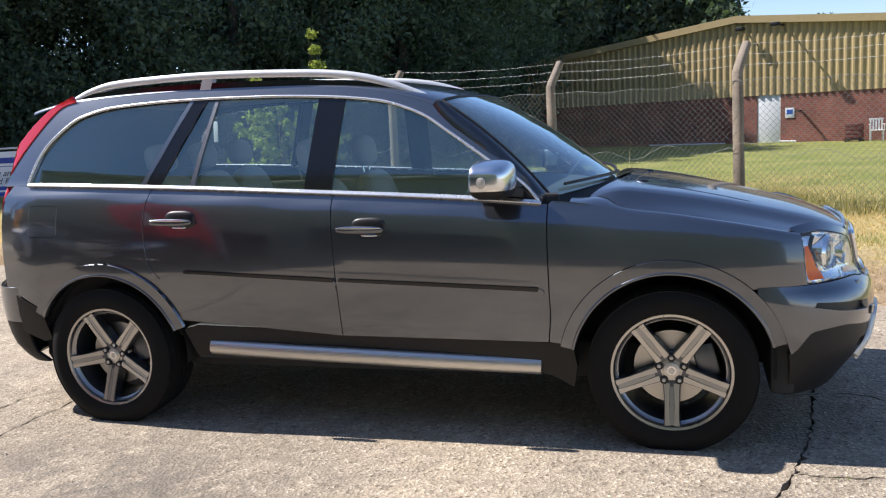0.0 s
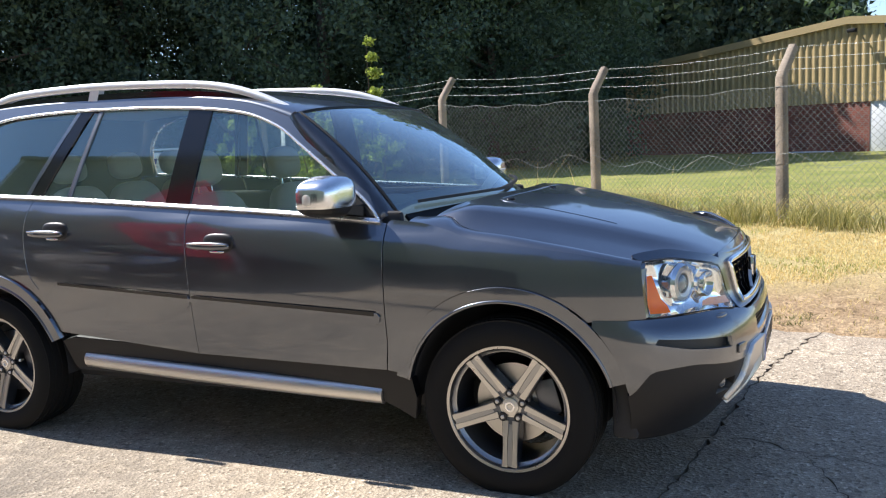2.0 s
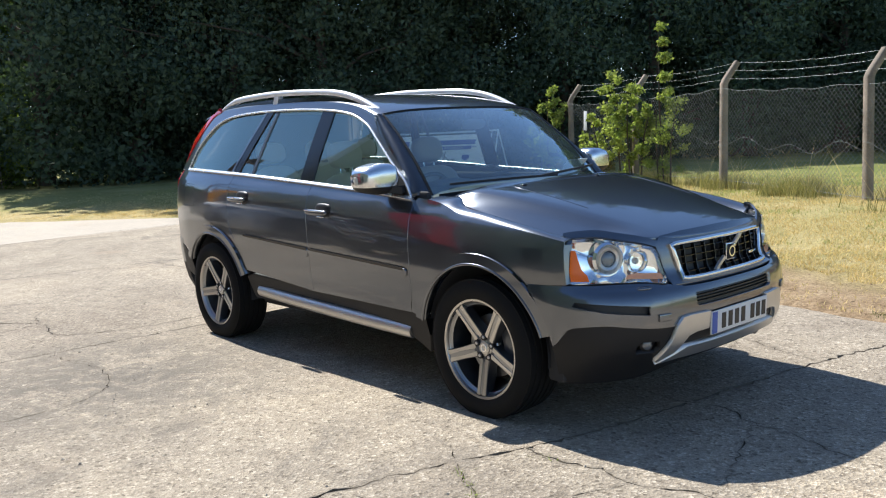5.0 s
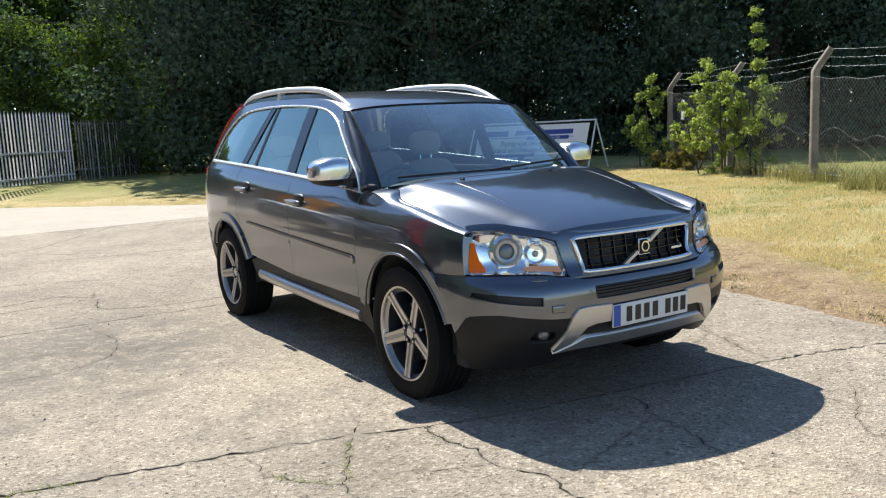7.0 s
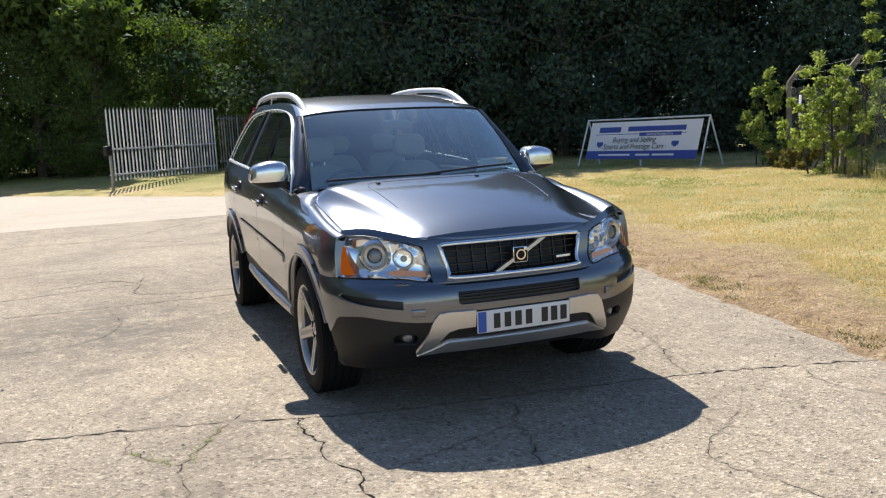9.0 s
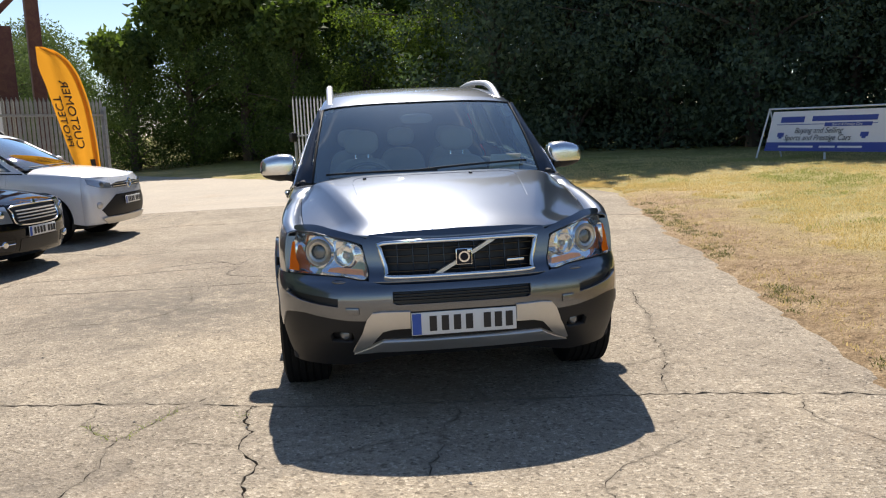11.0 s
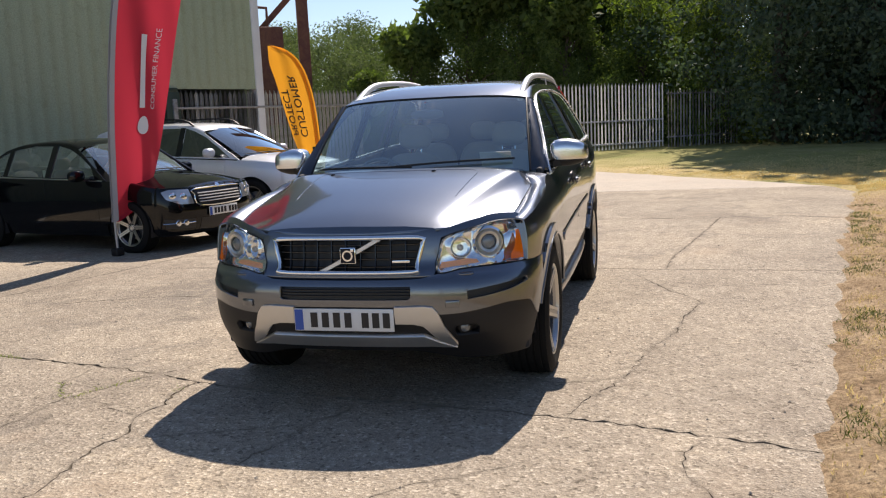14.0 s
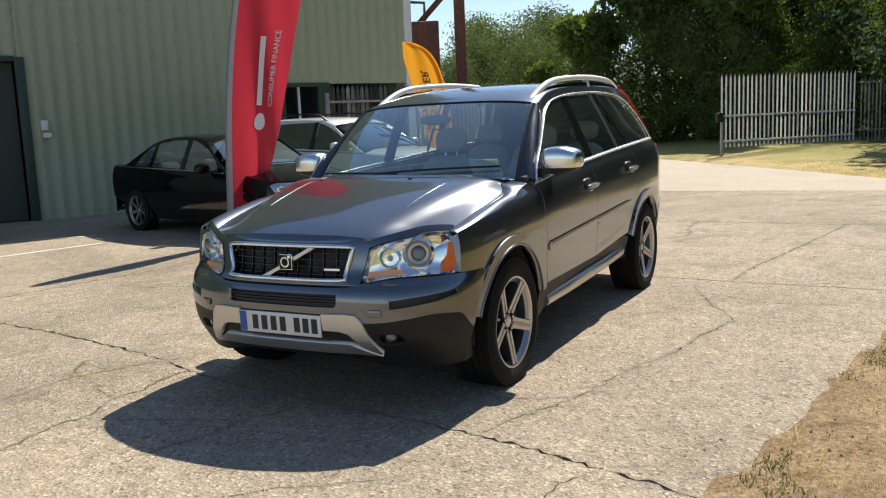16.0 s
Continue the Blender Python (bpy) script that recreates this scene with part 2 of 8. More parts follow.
def paint(name, color, flake=0.25, metal=0.75, rough=0.32, dust=0.06, ior=1.7):
    """Metallic car paint under clear lacquer, with a thin film of dust."""
    m, nt, b = material(name)
    v = coords(nt)
    fl = noise_tex(nt, v, 900, 2)
    c = ramp(nt, fl, (0.3, [x * (1 - flake) for x in color]), (0.7, [x * (1 + flake) for x in color]))
    film = ramp(nt, noise_tex(nt, v, 3.0, 6, 0.6), (0.45, (0, 0, 0)), (0.75, (dust,) * 3))
    nt.links.new(mixed(nt, film, c, (0.35, 0.31, 0.26)), b.inputs["Base Color"])
    b.inputs["Metallic"].default_value, b.inputs["Roughness"].default_value = metal, rough
    b.inputs["Specular IOR Level"].default_value = 0.5 if metal else 0.0
    b.inputs["Coat Weight"].default_value, b.inputs["Coat IOR"].default_value = 1.0, ior
    nt.links.new(ramp(nt, noise_tex(nt, v, 5, 4), (0.35, (0.03,) * 3), (0.7, (0.09,) * 3)), b.inputs["Coat Roughness"])
    return m


def glass(name, tint, alpha, gain=2.4, shine=(0.90, 0.98, 0.97), dust=0.0):
    """Thin tinted pane: clear film that darkens what lies behind it, under a sharp gloss and a pale film for dust and
    painted-in glare.
    """
    m, nt, b = material(name)
    out = nt.nodes["Material Output"]
    tr, gl, mx = nt.nodes.new("ShaderNodeBsdfTransparent"), nt.nodes.new("ShaderNodeBsdfGlossy"), nt.nodes.new("ShaderNodeMixShader")
    fr, steep = nt.nodes.new("ShaderNodeLayerWeight"), nt.nodes.new("ShaderNodeMath")
    fr.inputs["Blend"].default_value = 0.5
    steep.operation = "POWER"
    steep.inputs[1].default_value = 4.5
    nt.links.new(fr.outputs["Facing"], steep.inputs[0])
    v = coords(nt)
    tr.inputs["Color"].default_value = (*tint, 1)
    gl.inputs["Color"].default_value = (*shine, 1)
    nt.links.new(ramp(nt, noise_tex(nt, v, 4, 5), (0.4, (0.0,) * 3), (0.8, (0.03,) * 3)), gl.inputs["Roughness"])
    add = nt.nodes.new("ShaderNodeMath")
    add.operation = "MULTIPLY_ADD"
    add.inputs[1].default_value, add.inputs[2].default_value = gain, alpha + 0.045 * gain
    nt.links.new(steep.outputs[0], add.inputs[0])
    nt.links.new(add.outputs[0], mx.inputs[0])
    nt.links.new(tr.outputs[0], mx.inputs[1])
    nt.links.new(gl.outputs[0], mx.inputs[2])
    top = mx.outputs[0]
    if dust:
        df, film = nt.nodes.new("ShaderNodeBsdfDiffuse"), nt.nodes.new("ShaderNodeMixShader")
        # teal-white tint paints veiling glare over the pane along with the dust
        df.inputs["Color"].default_value = (0.52, 0.62, 0.66, 1)
        nt.links.new(ramp(nt, noise_tex(nt, v, 2.6, 7, 0.65), (0.3, (dust * 0.5,) * 3), (0.7, (dust * 1.5,) * 3)), film.inputs[0])
        nt.links.new(top, film.inputs[1])
        nt.links.new(df.outputs[0], film.inputs[2])
        top = film.outputs[0]
    nt.links.new(top, out.inputs["Surface"])
    nt.nodes.remove(b)
    return m


def concrete_mat():
    m, nt, b = material("weathered_concrete")
    v = coords(nt)
    speck = nt.nodes.new("ShaderNodeTexVoronoi")
    speck.inputs["Scale"].default_value = 68
    nt.links.new(v, speck.inputs["Vector"])
    stones = ramp(nt, speck.outputs["Color"], (0.08, (0.165, 0.138, 0.104)), (0.28, (0.325, 0.277, 0.214)), (0.7, (0.378, 0.325, 0.254)), (0.93, (0.57, 0.50, 0.405)))
    tone = ramp(nt, noise_tex(nt, v, 0.45, 6, 0.62, 0.6), (0.3, (0.76, 0.73, 0.70)), (0.5, (1.05, 1.03, 0.995)), (0.72, (1.29, 1.25, 1.17)))
    c = mixed(nt, 1.0, stones, tone, "MULTIPLY")
    worn = ramp(nt, noise_tex(nt, v, 7, 9, 0.75), (0.40, (0.84, 0.83, 0.82)), (0.52, (1.0, 1.0, 1.0)), (0.62, (1.07, 1.06, 1.04)))
    c = mixed(nt, 0.9, c, worn, "MULTIPLY")
    pits = nt.nodes.new("ShaderNodeTexVoronoi")
    pits.inputs["Scale"].default_value = 34
    nt.links.new(v, pits.inputs["Vector"])
    c = mixed(nt, 0.5, c, ramp(nt, pits.outputs["Color"], (0.08, (0.42, 0.40, 0.37)), (0.14, (1.0,) * 3), (0.90, (1.0,) * 3), (0.95, (1.6, 1.57, 1.5))), "MULTIPLY")
    fine = noise_tex(nt, v, 170, 3, 0.7)
    c = mixed(nt, 0.7, c, ramp(nt, fine, (0.37, (0.45,) * 3), (0.62, (1.36,) * 3)), "MULTIPLY")
    blot = ramp(nt, noise_tex(nt, v, 1.5, 8, 0.72, 1.2), (0.50, (0, 0, 0)), (0.66, (0.62,) * 3))
    where = ramp(nt, noise_tex(nt, v, 0.22, 3, 0.5), (0.42, (0.15,) * 3), (0.58, (1,) * 3))
    c = mixed(nt, mixed(nt, 1.0, blot, where, "MULTIPLY"), c, (0.17, 0.145, 0.115))
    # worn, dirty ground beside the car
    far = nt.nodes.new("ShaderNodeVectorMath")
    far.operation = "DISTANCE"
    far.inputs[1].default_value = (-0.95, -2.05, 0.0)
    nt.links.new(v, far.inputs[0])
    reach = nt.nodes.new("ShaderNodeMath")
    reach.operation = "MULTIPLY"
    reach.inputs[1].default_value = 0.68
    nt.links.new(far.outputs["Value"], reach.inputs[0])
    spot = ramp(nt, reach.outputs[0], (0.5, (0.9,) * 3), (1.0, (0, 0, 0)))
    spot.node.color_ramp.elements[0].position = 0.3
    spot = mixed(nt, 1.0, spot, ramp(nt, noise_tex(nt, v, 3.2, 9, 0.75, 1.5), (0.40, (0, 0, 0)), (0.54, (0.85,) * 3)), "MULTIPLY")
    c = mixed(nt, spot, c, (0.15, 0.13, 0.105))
    # the newer, paler slab beyond the far joint
    sep, cut = nt.nodes.new("ShaderNodeSeparateXYZ"), nt.nodes.new("ShaderNodeMath")
    cut.operation = "LESS_THAN"
    cut.inputs[1].default_value = -10.48
    nt.links.new(v, sep.inputs[0])
    nt.links.new(sep.outputs["X"], cut.inputs[0])
    half = nt.nodes.new("ShaderNodeMath")
    half.operation = "MULTIPLY"
    half.inputs[1].default_value = 0.55
    nt.links.new(cut.outputs[0], half.inputs[0])
    c = mixed(nt, half.outputs[0], c, (0.60, 0.53, 0.44))
    dirt = nt.nodes.new("ShaderNodeAttribute")
    dirt.attribute_name = "dirt"
    grime = mixed(nt, 1.0, dirt.outputs["Color"], ramp(nt, noise_tex(nt, v, 9, 6, 0.7), (0.35, (0.2,) * 3), (0.6, (1.0,) * 3)), "MULTIPLY")
    c = mixed(nt, grime, c, (0.13, 0.108, 0.08))
    rust = ramp(nt, noise_tex(nt, v, 0.8, 5, 0.6, 0.3), (0.58, (0, 0, 0)), (0.74, (0.34,) * 3))
    c = mixed(nt, rust, c, (0.45, 0.33, 0.22))
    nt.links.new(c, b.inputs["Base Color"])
    b.inputs["Roughness"].default_value = 0.88
    b.inputs["Specular IOR Level"].default_value = 0.3
    h = mixed(nt, 0.4, speck.outputs["Distance"], noise_tex(nt, v, 40, 6, 0.75))
    bump(nt, b, h, 0.85, 0.011)
    return m


def lawn_mat():
    m, nt, b = material("dry_lawn")
    v = coords(nt)
    patch = noise_tex(nt, v, 0.55, 7, 0.65, 0.5)
    c = ramp(nt, patch, (0.30, (0.26, 0.26, 0.095)), (0.42, (0.44, 0.37, 0.155)), (0.52, (0.57, 0.455, 0.215)), (0.70, (0.64, 0.49, 0.26)))
    lush = nt.nodes.new("ShaderNodeAttribute")
    lush.attribute_name = "lush"
    c = mixed(nt, lush.outputs["Fac"], c, ramp(nt, noise_tex(nt, v, 0.8, 5), (0.3, (0.19, 0.23, 0.055)), (0.7, (0.34, 0.33, 0.11))))
    soil = nt.nodes.new("ShaderNodeAttribute")
    soil.attribute_name = "soil"
    earth = ramp(nt, noise_tex(nt, v, 4.5, 9, 0.72, 0.8), (0.28, (0.15, 0.10, 0.055)), (0.43, (0.37, 0.255, 0.145)), (0.56, (0.48, 0.345, 0.205)), (0.75, (0.60, 0.46, 0.29)))
    c = mixed(nt, soil.outputs["Fac"], c, earth)
    fine = noise_tex(nt, v, 38, 6, 0.75)
    c = mixed(nt, 0.9, c, ramp(nt, fine, (0.3, (0.35,) * 3), (0.68, (1.35,) * 3)), "MULTIPLY")
    nt.links.new(c, b.inputs["Base Color"])
    b.inputs["Roughness"].default_value = 0.95
    b.inputs["Specular IOR Level"].default_value = 0.15
    bump(nt, b, mixed(nt, 0.5, fine, noise_tex(nt, v, 9, 4)), 1.0, 0.05)
    return m


def leaf_mat(name, a, b_col, trans=0.35, glow=(1.3, 1.5, 0.5)):
    m, nt, b = material(name)
    geo = nt.nodes.new("ShaderNodeNewGeometry")
    c = ramp(nt, geo.outputs["Random Per Island"], (0.0, a), (1.0, b_col))
    nt.links.new(c, b.inputs["Base Color"])
    b.inputs["Roughness"].default_value, b.inputs["Specular IOR Level"].default_value = 0.7, 0.15
    t, mx = nt.nodes.new("ShaderNodeBsdfTranslucent"), nt.nodes.new("ShaderNodeMixShader")
    nt.links.new(mixed(nt, 1.0, c, glow, "MULTIPLY"), t.inputs["Color"])
    mx.inputs[0].default_value = trans
    nt.links.new(b.outputs[0], mx.inputs[1])
    nt.links.new(t.outputs[0], mx.inputs[2])
    nt.links.new(mx.outputs[0], nt.nodes["Material Output"].inputs["Surface"])
    return m


def rust_mat(name, steel, rusty, amount=0.5, metal=0.3, rough=0.6):
    m, nt, b = material(name)
    v = coords(nt)
    f = noise_tex(nt, v, 4.5, 8, 0.7, 0.8)
    c = ramp(nt, f, (amount - 0.08, steel), (amount + 0.12, rusty))
    nt.links.new(mixed(nt, 0.5, c, ramp(nt, noise_tex(nt, v, 45, 4), (0.3, (0.6,) * 3), (0.7, (1.2,) * 3)), "MULTIPLY"), b.inputs["Base Color"])
    b.inputs["Metallic"].default_value, b.inputs["Roughness"].default_value = metal, rough
    bump(nt, b, f, 0.3, 0.004)
    return m


CONCRETE, LAWN = concrete_mat(), lawn_mat()
CRACK = plain("crack_dirt", (0.17, 0.14, 0.10), 0.95, vary=0.4)
PAINT = paint("grey_metallic_paint", (0.088, 0.099, 0.120), metal=0.9, rough=0.30, dust=0.035, ior=1.95)
BLACKPLASTIC = plain("black_plastic", (0.011, 0.011, 0.012), 0.5, relief=0.0004, grain=400, spec=0.35)
GLOSSBLACK = plain("gloss_black_trim", (0.008, 0.008, 0.009), 0.12)
RUBBER = plain("tyre_rubber", (0.009, 0.009, 0.009), 0.80, spec=0.22, relief=0.0006, grain=160)
CHROME = plain("bright_trim", (0.82, 0.83, 0.84), 0.09, 1.0, 0.03)
SATIN = plain("satin_aluminium", (0.64, 0.62, 0.59), 0.44, 1.0, 0.05)
ALLOY = plain("machined_alloy", (0.53, 0.515, 0.49), 0.30, 1.0, 0.06)
TRIM = plain("bright_window_trim", (0.86, 0.87, 0.88), 0.26, 0.75, 0.03)
CAP = plain("silver_mirror_cap", (0.78, 0.79, 0.80), 0.20, 1.0, 0.04)
RAIL = plain("silver_rail_paint", (0.80, 0.80, 0.79), 0.38, 0.45, 0.04)
DARKALLOY = plain("dark_alloy", (0.13, 0.138, 0.155), 0.35, 0.9, 0.08)
DISC = plain("brake_disc_steel", (0.50, 0.48, 0.45), 0.35, 1.0, 0.1)
WINDSCREEN = glass("windscreen_glass", (0.74, 0.88, 0.88), 0.17, 1.35, (0.84, 0.97, 1.0), dust=0.05)
SIDEGLASS = glass("side_glass", (0.88, 0.97, 0.95), 0.13, 1.3, (0.80, 1.0, 0.94), 0.02)
LENS = glass("lamp_cover", (0.97, 0.98, 0.98), 0.0, 0.7)
AMBER = plain("amber_reflector", (0.82, 0.16, 0.004), 0.15, vary=0.08)
REDLAMP = plain("red_lamp", (0.55, 0.012, 0.015), 0.12, vary=0.08, coat=1.0)
CREAM = plain("cream_leather", (0.40, 0.38, 0.34), 0.5, relief=0.0006, grain=220)
DASH = plain("grey_dashboard", (0.16, 0.165, 0.165), 0.6, relief=0.0005, grain=300)
CABIN = plain("dark_cabin_lining", (0.03, 0.03, 0.032), 0.85)
WHITE = plain("white_plastic", (0.75, 0.75, 0.73), 0.4, vary=0.04)
PLATEBLUE = plain("plate_blue", (0.02, 0.09, 0.42), 0.35, vary=0.05)
INK = plain("dark_ink", (0.012, 0.012, 0.014), 0.45, vary=0.1)

# ---- ground ----
def lawn_gap(x, y):
    """How far a place lies beyond the concrete's edge (negative: on the concrete)."""
    wob = 0.10 * noise.noise((x * 1.3, y * 1.3, 0.0)) + 0.05 * noise.noise((x * 4.1, y * 4.1, 3.0))
    d1 = (y - 2.79 + 0.222 * x) * 0.976
    d2 = (y - 3.95 - 0.755 * (x + 11.87)) * 0.798
    return max(d1, d2) + wob


def ground_z(x, y):
    d = lawn_gap(x, y)
    z = -0.06 + 0.068 * smooth(-0.16, 0.0, d) + 0.03 * smooth(0.0, 0.35, d) + 0.20 * smooth(0.2, 5.0, d) * (1 - smooth(12, 26, d))
    return z + 0.015 * noise.noise((x * 0.9, y * 0.9, 5.0)) * smooth(0, 1, d)


def soil_at(x, y):
    """Bare trodden earth along the edge of the concrete, breaking up outward."""
    d = lawn_gap(x, y)
    n = noise.noise((x * 0.9, y * 0.9, 8.0)) + 0.5 * noise.noise((x * 2.7, y * 2.7, 6.0))
    return smooth(2.1, 0.35, d + 0.75 * n) * smooth(-10.5, -7.0, x)


def build_ground():
    def axis(lo, hi, step, far):
        a = list(np.arange(lo, hi + step / 2, step))
        w, s = [], step
        e = hi
        while e < far:
            s *= 1.35
            e += s
            w.append(e)
        v, s, e = [], step, lo
        while e > -far:
            s *= 1.35
            e -= s
            v.append(e)
        return v[::-1] + a + w
    xs, ys = axis(-24, 8, 0.16, 2500), axis(-5, 14, 0.16, 2500)
    verts = [(x, y, ground_z(x, y)) for y in ys for x in xs]
    n = len(xs)
    faces = [(j * n + i, j * n + i + 1, (j + 1) * n + i + 1, (j + 1) * n + i) for j in range(len(ys) - 1) for i in range(n - 1)]
    ob = mesh_part("ground", verts, faces, LAWN)
    for key, fn in (("soil", soil_at), ("lush", lambda x, y: (0.26 + 0.4 * smooth(-11, -14, x)) * smooth(0.6, 3.2, lawn_gap(x, y)) + 0.85 * smooth(-0.2, 1.5, 0.49 * (x - 2.21) + 0.87 * (y - 7.06)) * smooth(-16, -9, x))):
        at = ob.data.attributes.new(key, "FLOAT", "POINT")
        at.data.foreach_set("value", [fn(v[0], v[1]) for v in verts])
    tagged(ob, "mown lawn, sun-dried yellow and green in patches", "lawn", kind="structure")


# joints and cracks of the concrete: width in metres, then the line on the plan
CRACKS = []


def crack(width, *line):
    CRACKS.append((width, *line))


crack(0.046, (1.33, -4.6), (1.36, -3.6), (1.46, -2.83), (1.57, -2.26), (1.72, -1.6), (1.89, -1.12), (2.0, -0.7), (2.1, -0.1), (2.2, 0.6), (2.26, 0.95), (2.34, 1.3), (2.5, 1.9), (2.6, 2.2))
crack(0.026, (1.89, -1.12), (2.08, -1.13), (2.30, -1.09), (2.5, -1.12), (2.73, -1.02), (2.95, -1.06), (3.4, -1.0), (4.2, -1.1))
crack(0.014, (1.65, -1.35), (1.95, -1.55), (2.28, -1.72), (2.45, -1.75), (2.65, -1.74), (3.1, -1.85), (3.8, -1.8))
crack(0.012, (1.72, -1.95), (2.0, -1.93), (2.28, -1.72))
crack(0.016, (2.02, -0.1), (2.25, -0.03), (2.5, -0.15), (2.7, -0.18), (3.07, -0.31))
crack(0.014, (2.5, -0.15), (2.62, -0.45), (2.72, -0.75), (2.80, -0.98))
crack(0.012, (2.35, -1.4), (2.45, -1.2), (2.5, -1.12))
crack(0.020, (-2.05, -3.4), (-1.98, -2.0), (-1.92, -0.5), (-1.89, 1.08), (-1.83, 1.65), (-1.80, 2.3), (-1.74, 3.1))
crack(0.018, (-1.85, 1.63), (-2.6, 1.72), (-3.6, 1.95), (-4.8, 2.2), (-5.86, 2.41))
crack(0.020, (-6.3, -1.2), (-6.0, 0.6), (-5.9, 1.6), (-5.86, 2.41), (-6.05, 3.1), (-5.65, 3.9))
crack(0.012, (-1.51, 1.38), (-0.95, 1.60), (-0.45, 1.84), (-0.23, 1.82), (0.1, 1.72), (0.52, 1.65), (0.96, 1.49), (1.59, 1.34), (2.0, 1.16), (2.25, 1.09))
crack(0.010, (-1.2, 1.7), (-1.05, 2.0), (-1.1, 2.4))
crack(0.010, (1.6, 1.32), (1.7, 1.1), (1.72, 0.92))
crack(0.022, (-2.88, -3.9), (-2.9, -3.3), (-2.94, -2.97), (-3.05, -2.5), (-3.09, -2.27), (-3.16, -1.73), (-3.5, -1.6))
crack(0.022, (-3.39, -2.44), (-3.53, -1.94), (-3.11, -1.66), (-2.57, -1.71), (-2.3, -1.2), (-2.28, -0.6))
crack(0.026, (-6.6, -6.0), (-6.98, -4.38), (-7.5, -3.6), (-7.81, -2.94), (-7.7, -2.3), (-7.87, -1.84), (-8.06, -1.5), (-8.85, -0.95), (-10.42, 0.1))
crack(0.016, (-7.55, -2.02), (-7.3, -1.55), (-7.0, -1.3), (-6.7, -0.9))
crack(0.024, (-10.4, -4.0), (-10.5, -2.0), (-10.42, 0.1), (-10.6, 2.0), (-10.5, 4.6))
crack(0.012, (-0.2, -3.6), (-0.5, -2.9), (-0.6, -2.2), (-1.1, -1.9), (-1.98, -2.0))
crack(0.010, (-4.3, -1.4), (-4.7, -2.2), (-4.6, -3.2), (-5.2, -4.2))
crack(0.012, (-4.0, 0.2), (-4.6, 0.7), (-5.3, 0.6), (-6.0, 0.6))
crack(0.020, (-2.88, -3.9), (0.1, -4.6), (3.0, -5.2), (6.5, -5.6))
crack(0.020, (3.6, -6.5), (3.9, -4.0), (4.2, -1.1), (4.5, 1.7))
crack(0.010, (2.9, 0.9), (3.3, 0.4), (3.9, 0.5), (4.4, 0.2))
crack(0.010, (2.42, 1.74), (2.8, 1.6), (3.2, 1.75))


def build_pavement():
    rnd = random.Random(4)
    pts, edges, low, dirty = [], [], set(), set()
    outline = [(30, -3.9), (16, -0.78), (10, 0.55), (6, 1.45), (3.14, 2.1), (1.0, 2.57), (-1.5, 3.12), (-4.3, 3.74), (-7.2, 4.4), (-9.4, 4.86), (-10.6, 4.7),
               (-11.87, 3.95), (-14, 2.35), (-18.3, -0.9), (-21.3, -3.17), (-26.2, -6.9), (-34, -12.8), (-34, -40), (30, -40)]
    ring = [(x + rnd.uniform(-0.03, 0.03), y + rnd.uniform(-0.03, 0.03)) if -20 < x < 6 and y > -3 else (x, y) for x, y in dense(outline, 0.22)]
    pts += ring
    edges += [(i, (i + 1) % len(ring)) for i in range(len(ring))]
    for width, *line in CRACKS:
        path = bend(line, 0.04)
        L, C, R, LL, RR = [], [], [], [], []
        for i, p in enumerate(path):
            a, b = np.array(path[max(0, i - 1)]), np.array(path[min(len(path) - 1, i + 1)])
            t = (b - a) / (np.linalg.norm(b - a) + 1e-9)
            nrm = np.array((-t[1], t[0]))
            c = np.array(p) + nrm * rnd.gauss(0, 0.009)
            w = width * (0.05 + 0.42 * rnd.random() ** 2) * (0.25 if i in (0, len(path) - 1) else 1) * (0.9 if line[0][0] < -1.4 else 0.75)
            wide = w + 0.03 * rnd.uniform(0.4, 1.3) * (1.5 if line[0][0] < -1.4 else 1.0)
            L.append(tuple(c + nrm * w)), C.append(tuple(c)), R.append(tuple(c - nrm * w))
            LL.append(tuple(c + nrm * wide)), RR.append(tuple(c - nrm * wide))
        for row, is_low in ((L, 0), (C, 1), (R, 0), (LL, 2), (RR, 2)):
            k = len(pts)
            pts += row
            edges += [(k + i, k + i + 1) for i in range(len(row) - 1)]
            if is_low < 2:
                dirty.update(range(k, k + len(row)))
            if is_low == 1:
                low.update(range(k, k + len(row)))
    for x in np.arange(-20, 8, 0.7):
        for y in np.arange(-9, 5, 0.7):
            pts.append((x + rnd.uniform(-0.2, 0.2), y + rnd.uniform(-0.2, 0.2)))
    vs, _, tris, src, *_ = geometry.delaunay_2d_cdt([Vector(p) for p in pts], edges, [], 0, 1e-5)
    mid = np.array([np.mean([vs[i] for i in t], axis=0) for t in tris])
    ok = inside(ring, mid)
    deep = [any(s in low for s in ss) for ss in src]
    rim = [any(s < len(ring) for s in ss) for ss in src]
    verts = [(v.x, v.y, -0.026 if d else (-0.012 if r else 0.0)) for v, d, r in zip(vs, deep, rim)]
    faces, fm = [], []
    for t, k in zip(tris, ok):
        if k:
            faces.append(tuple(t))
            fm.append(1 if any(deep[i] for i in t) else 0)
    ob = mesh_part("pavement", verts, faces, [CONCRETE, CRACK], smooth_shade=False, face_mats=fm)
    at = ob.data.attributes.new("dirt", "FLOAT", "POINT")
    at.data.foreach_set("value", [0.6 if any(s in dirty for s in ss) else 0.0 for ss in src])
    tagged(ob, "old sun-bleached concrete yard with cracks and slab joints", "pavement", kind="structure")


build_ground()
build_pavement()


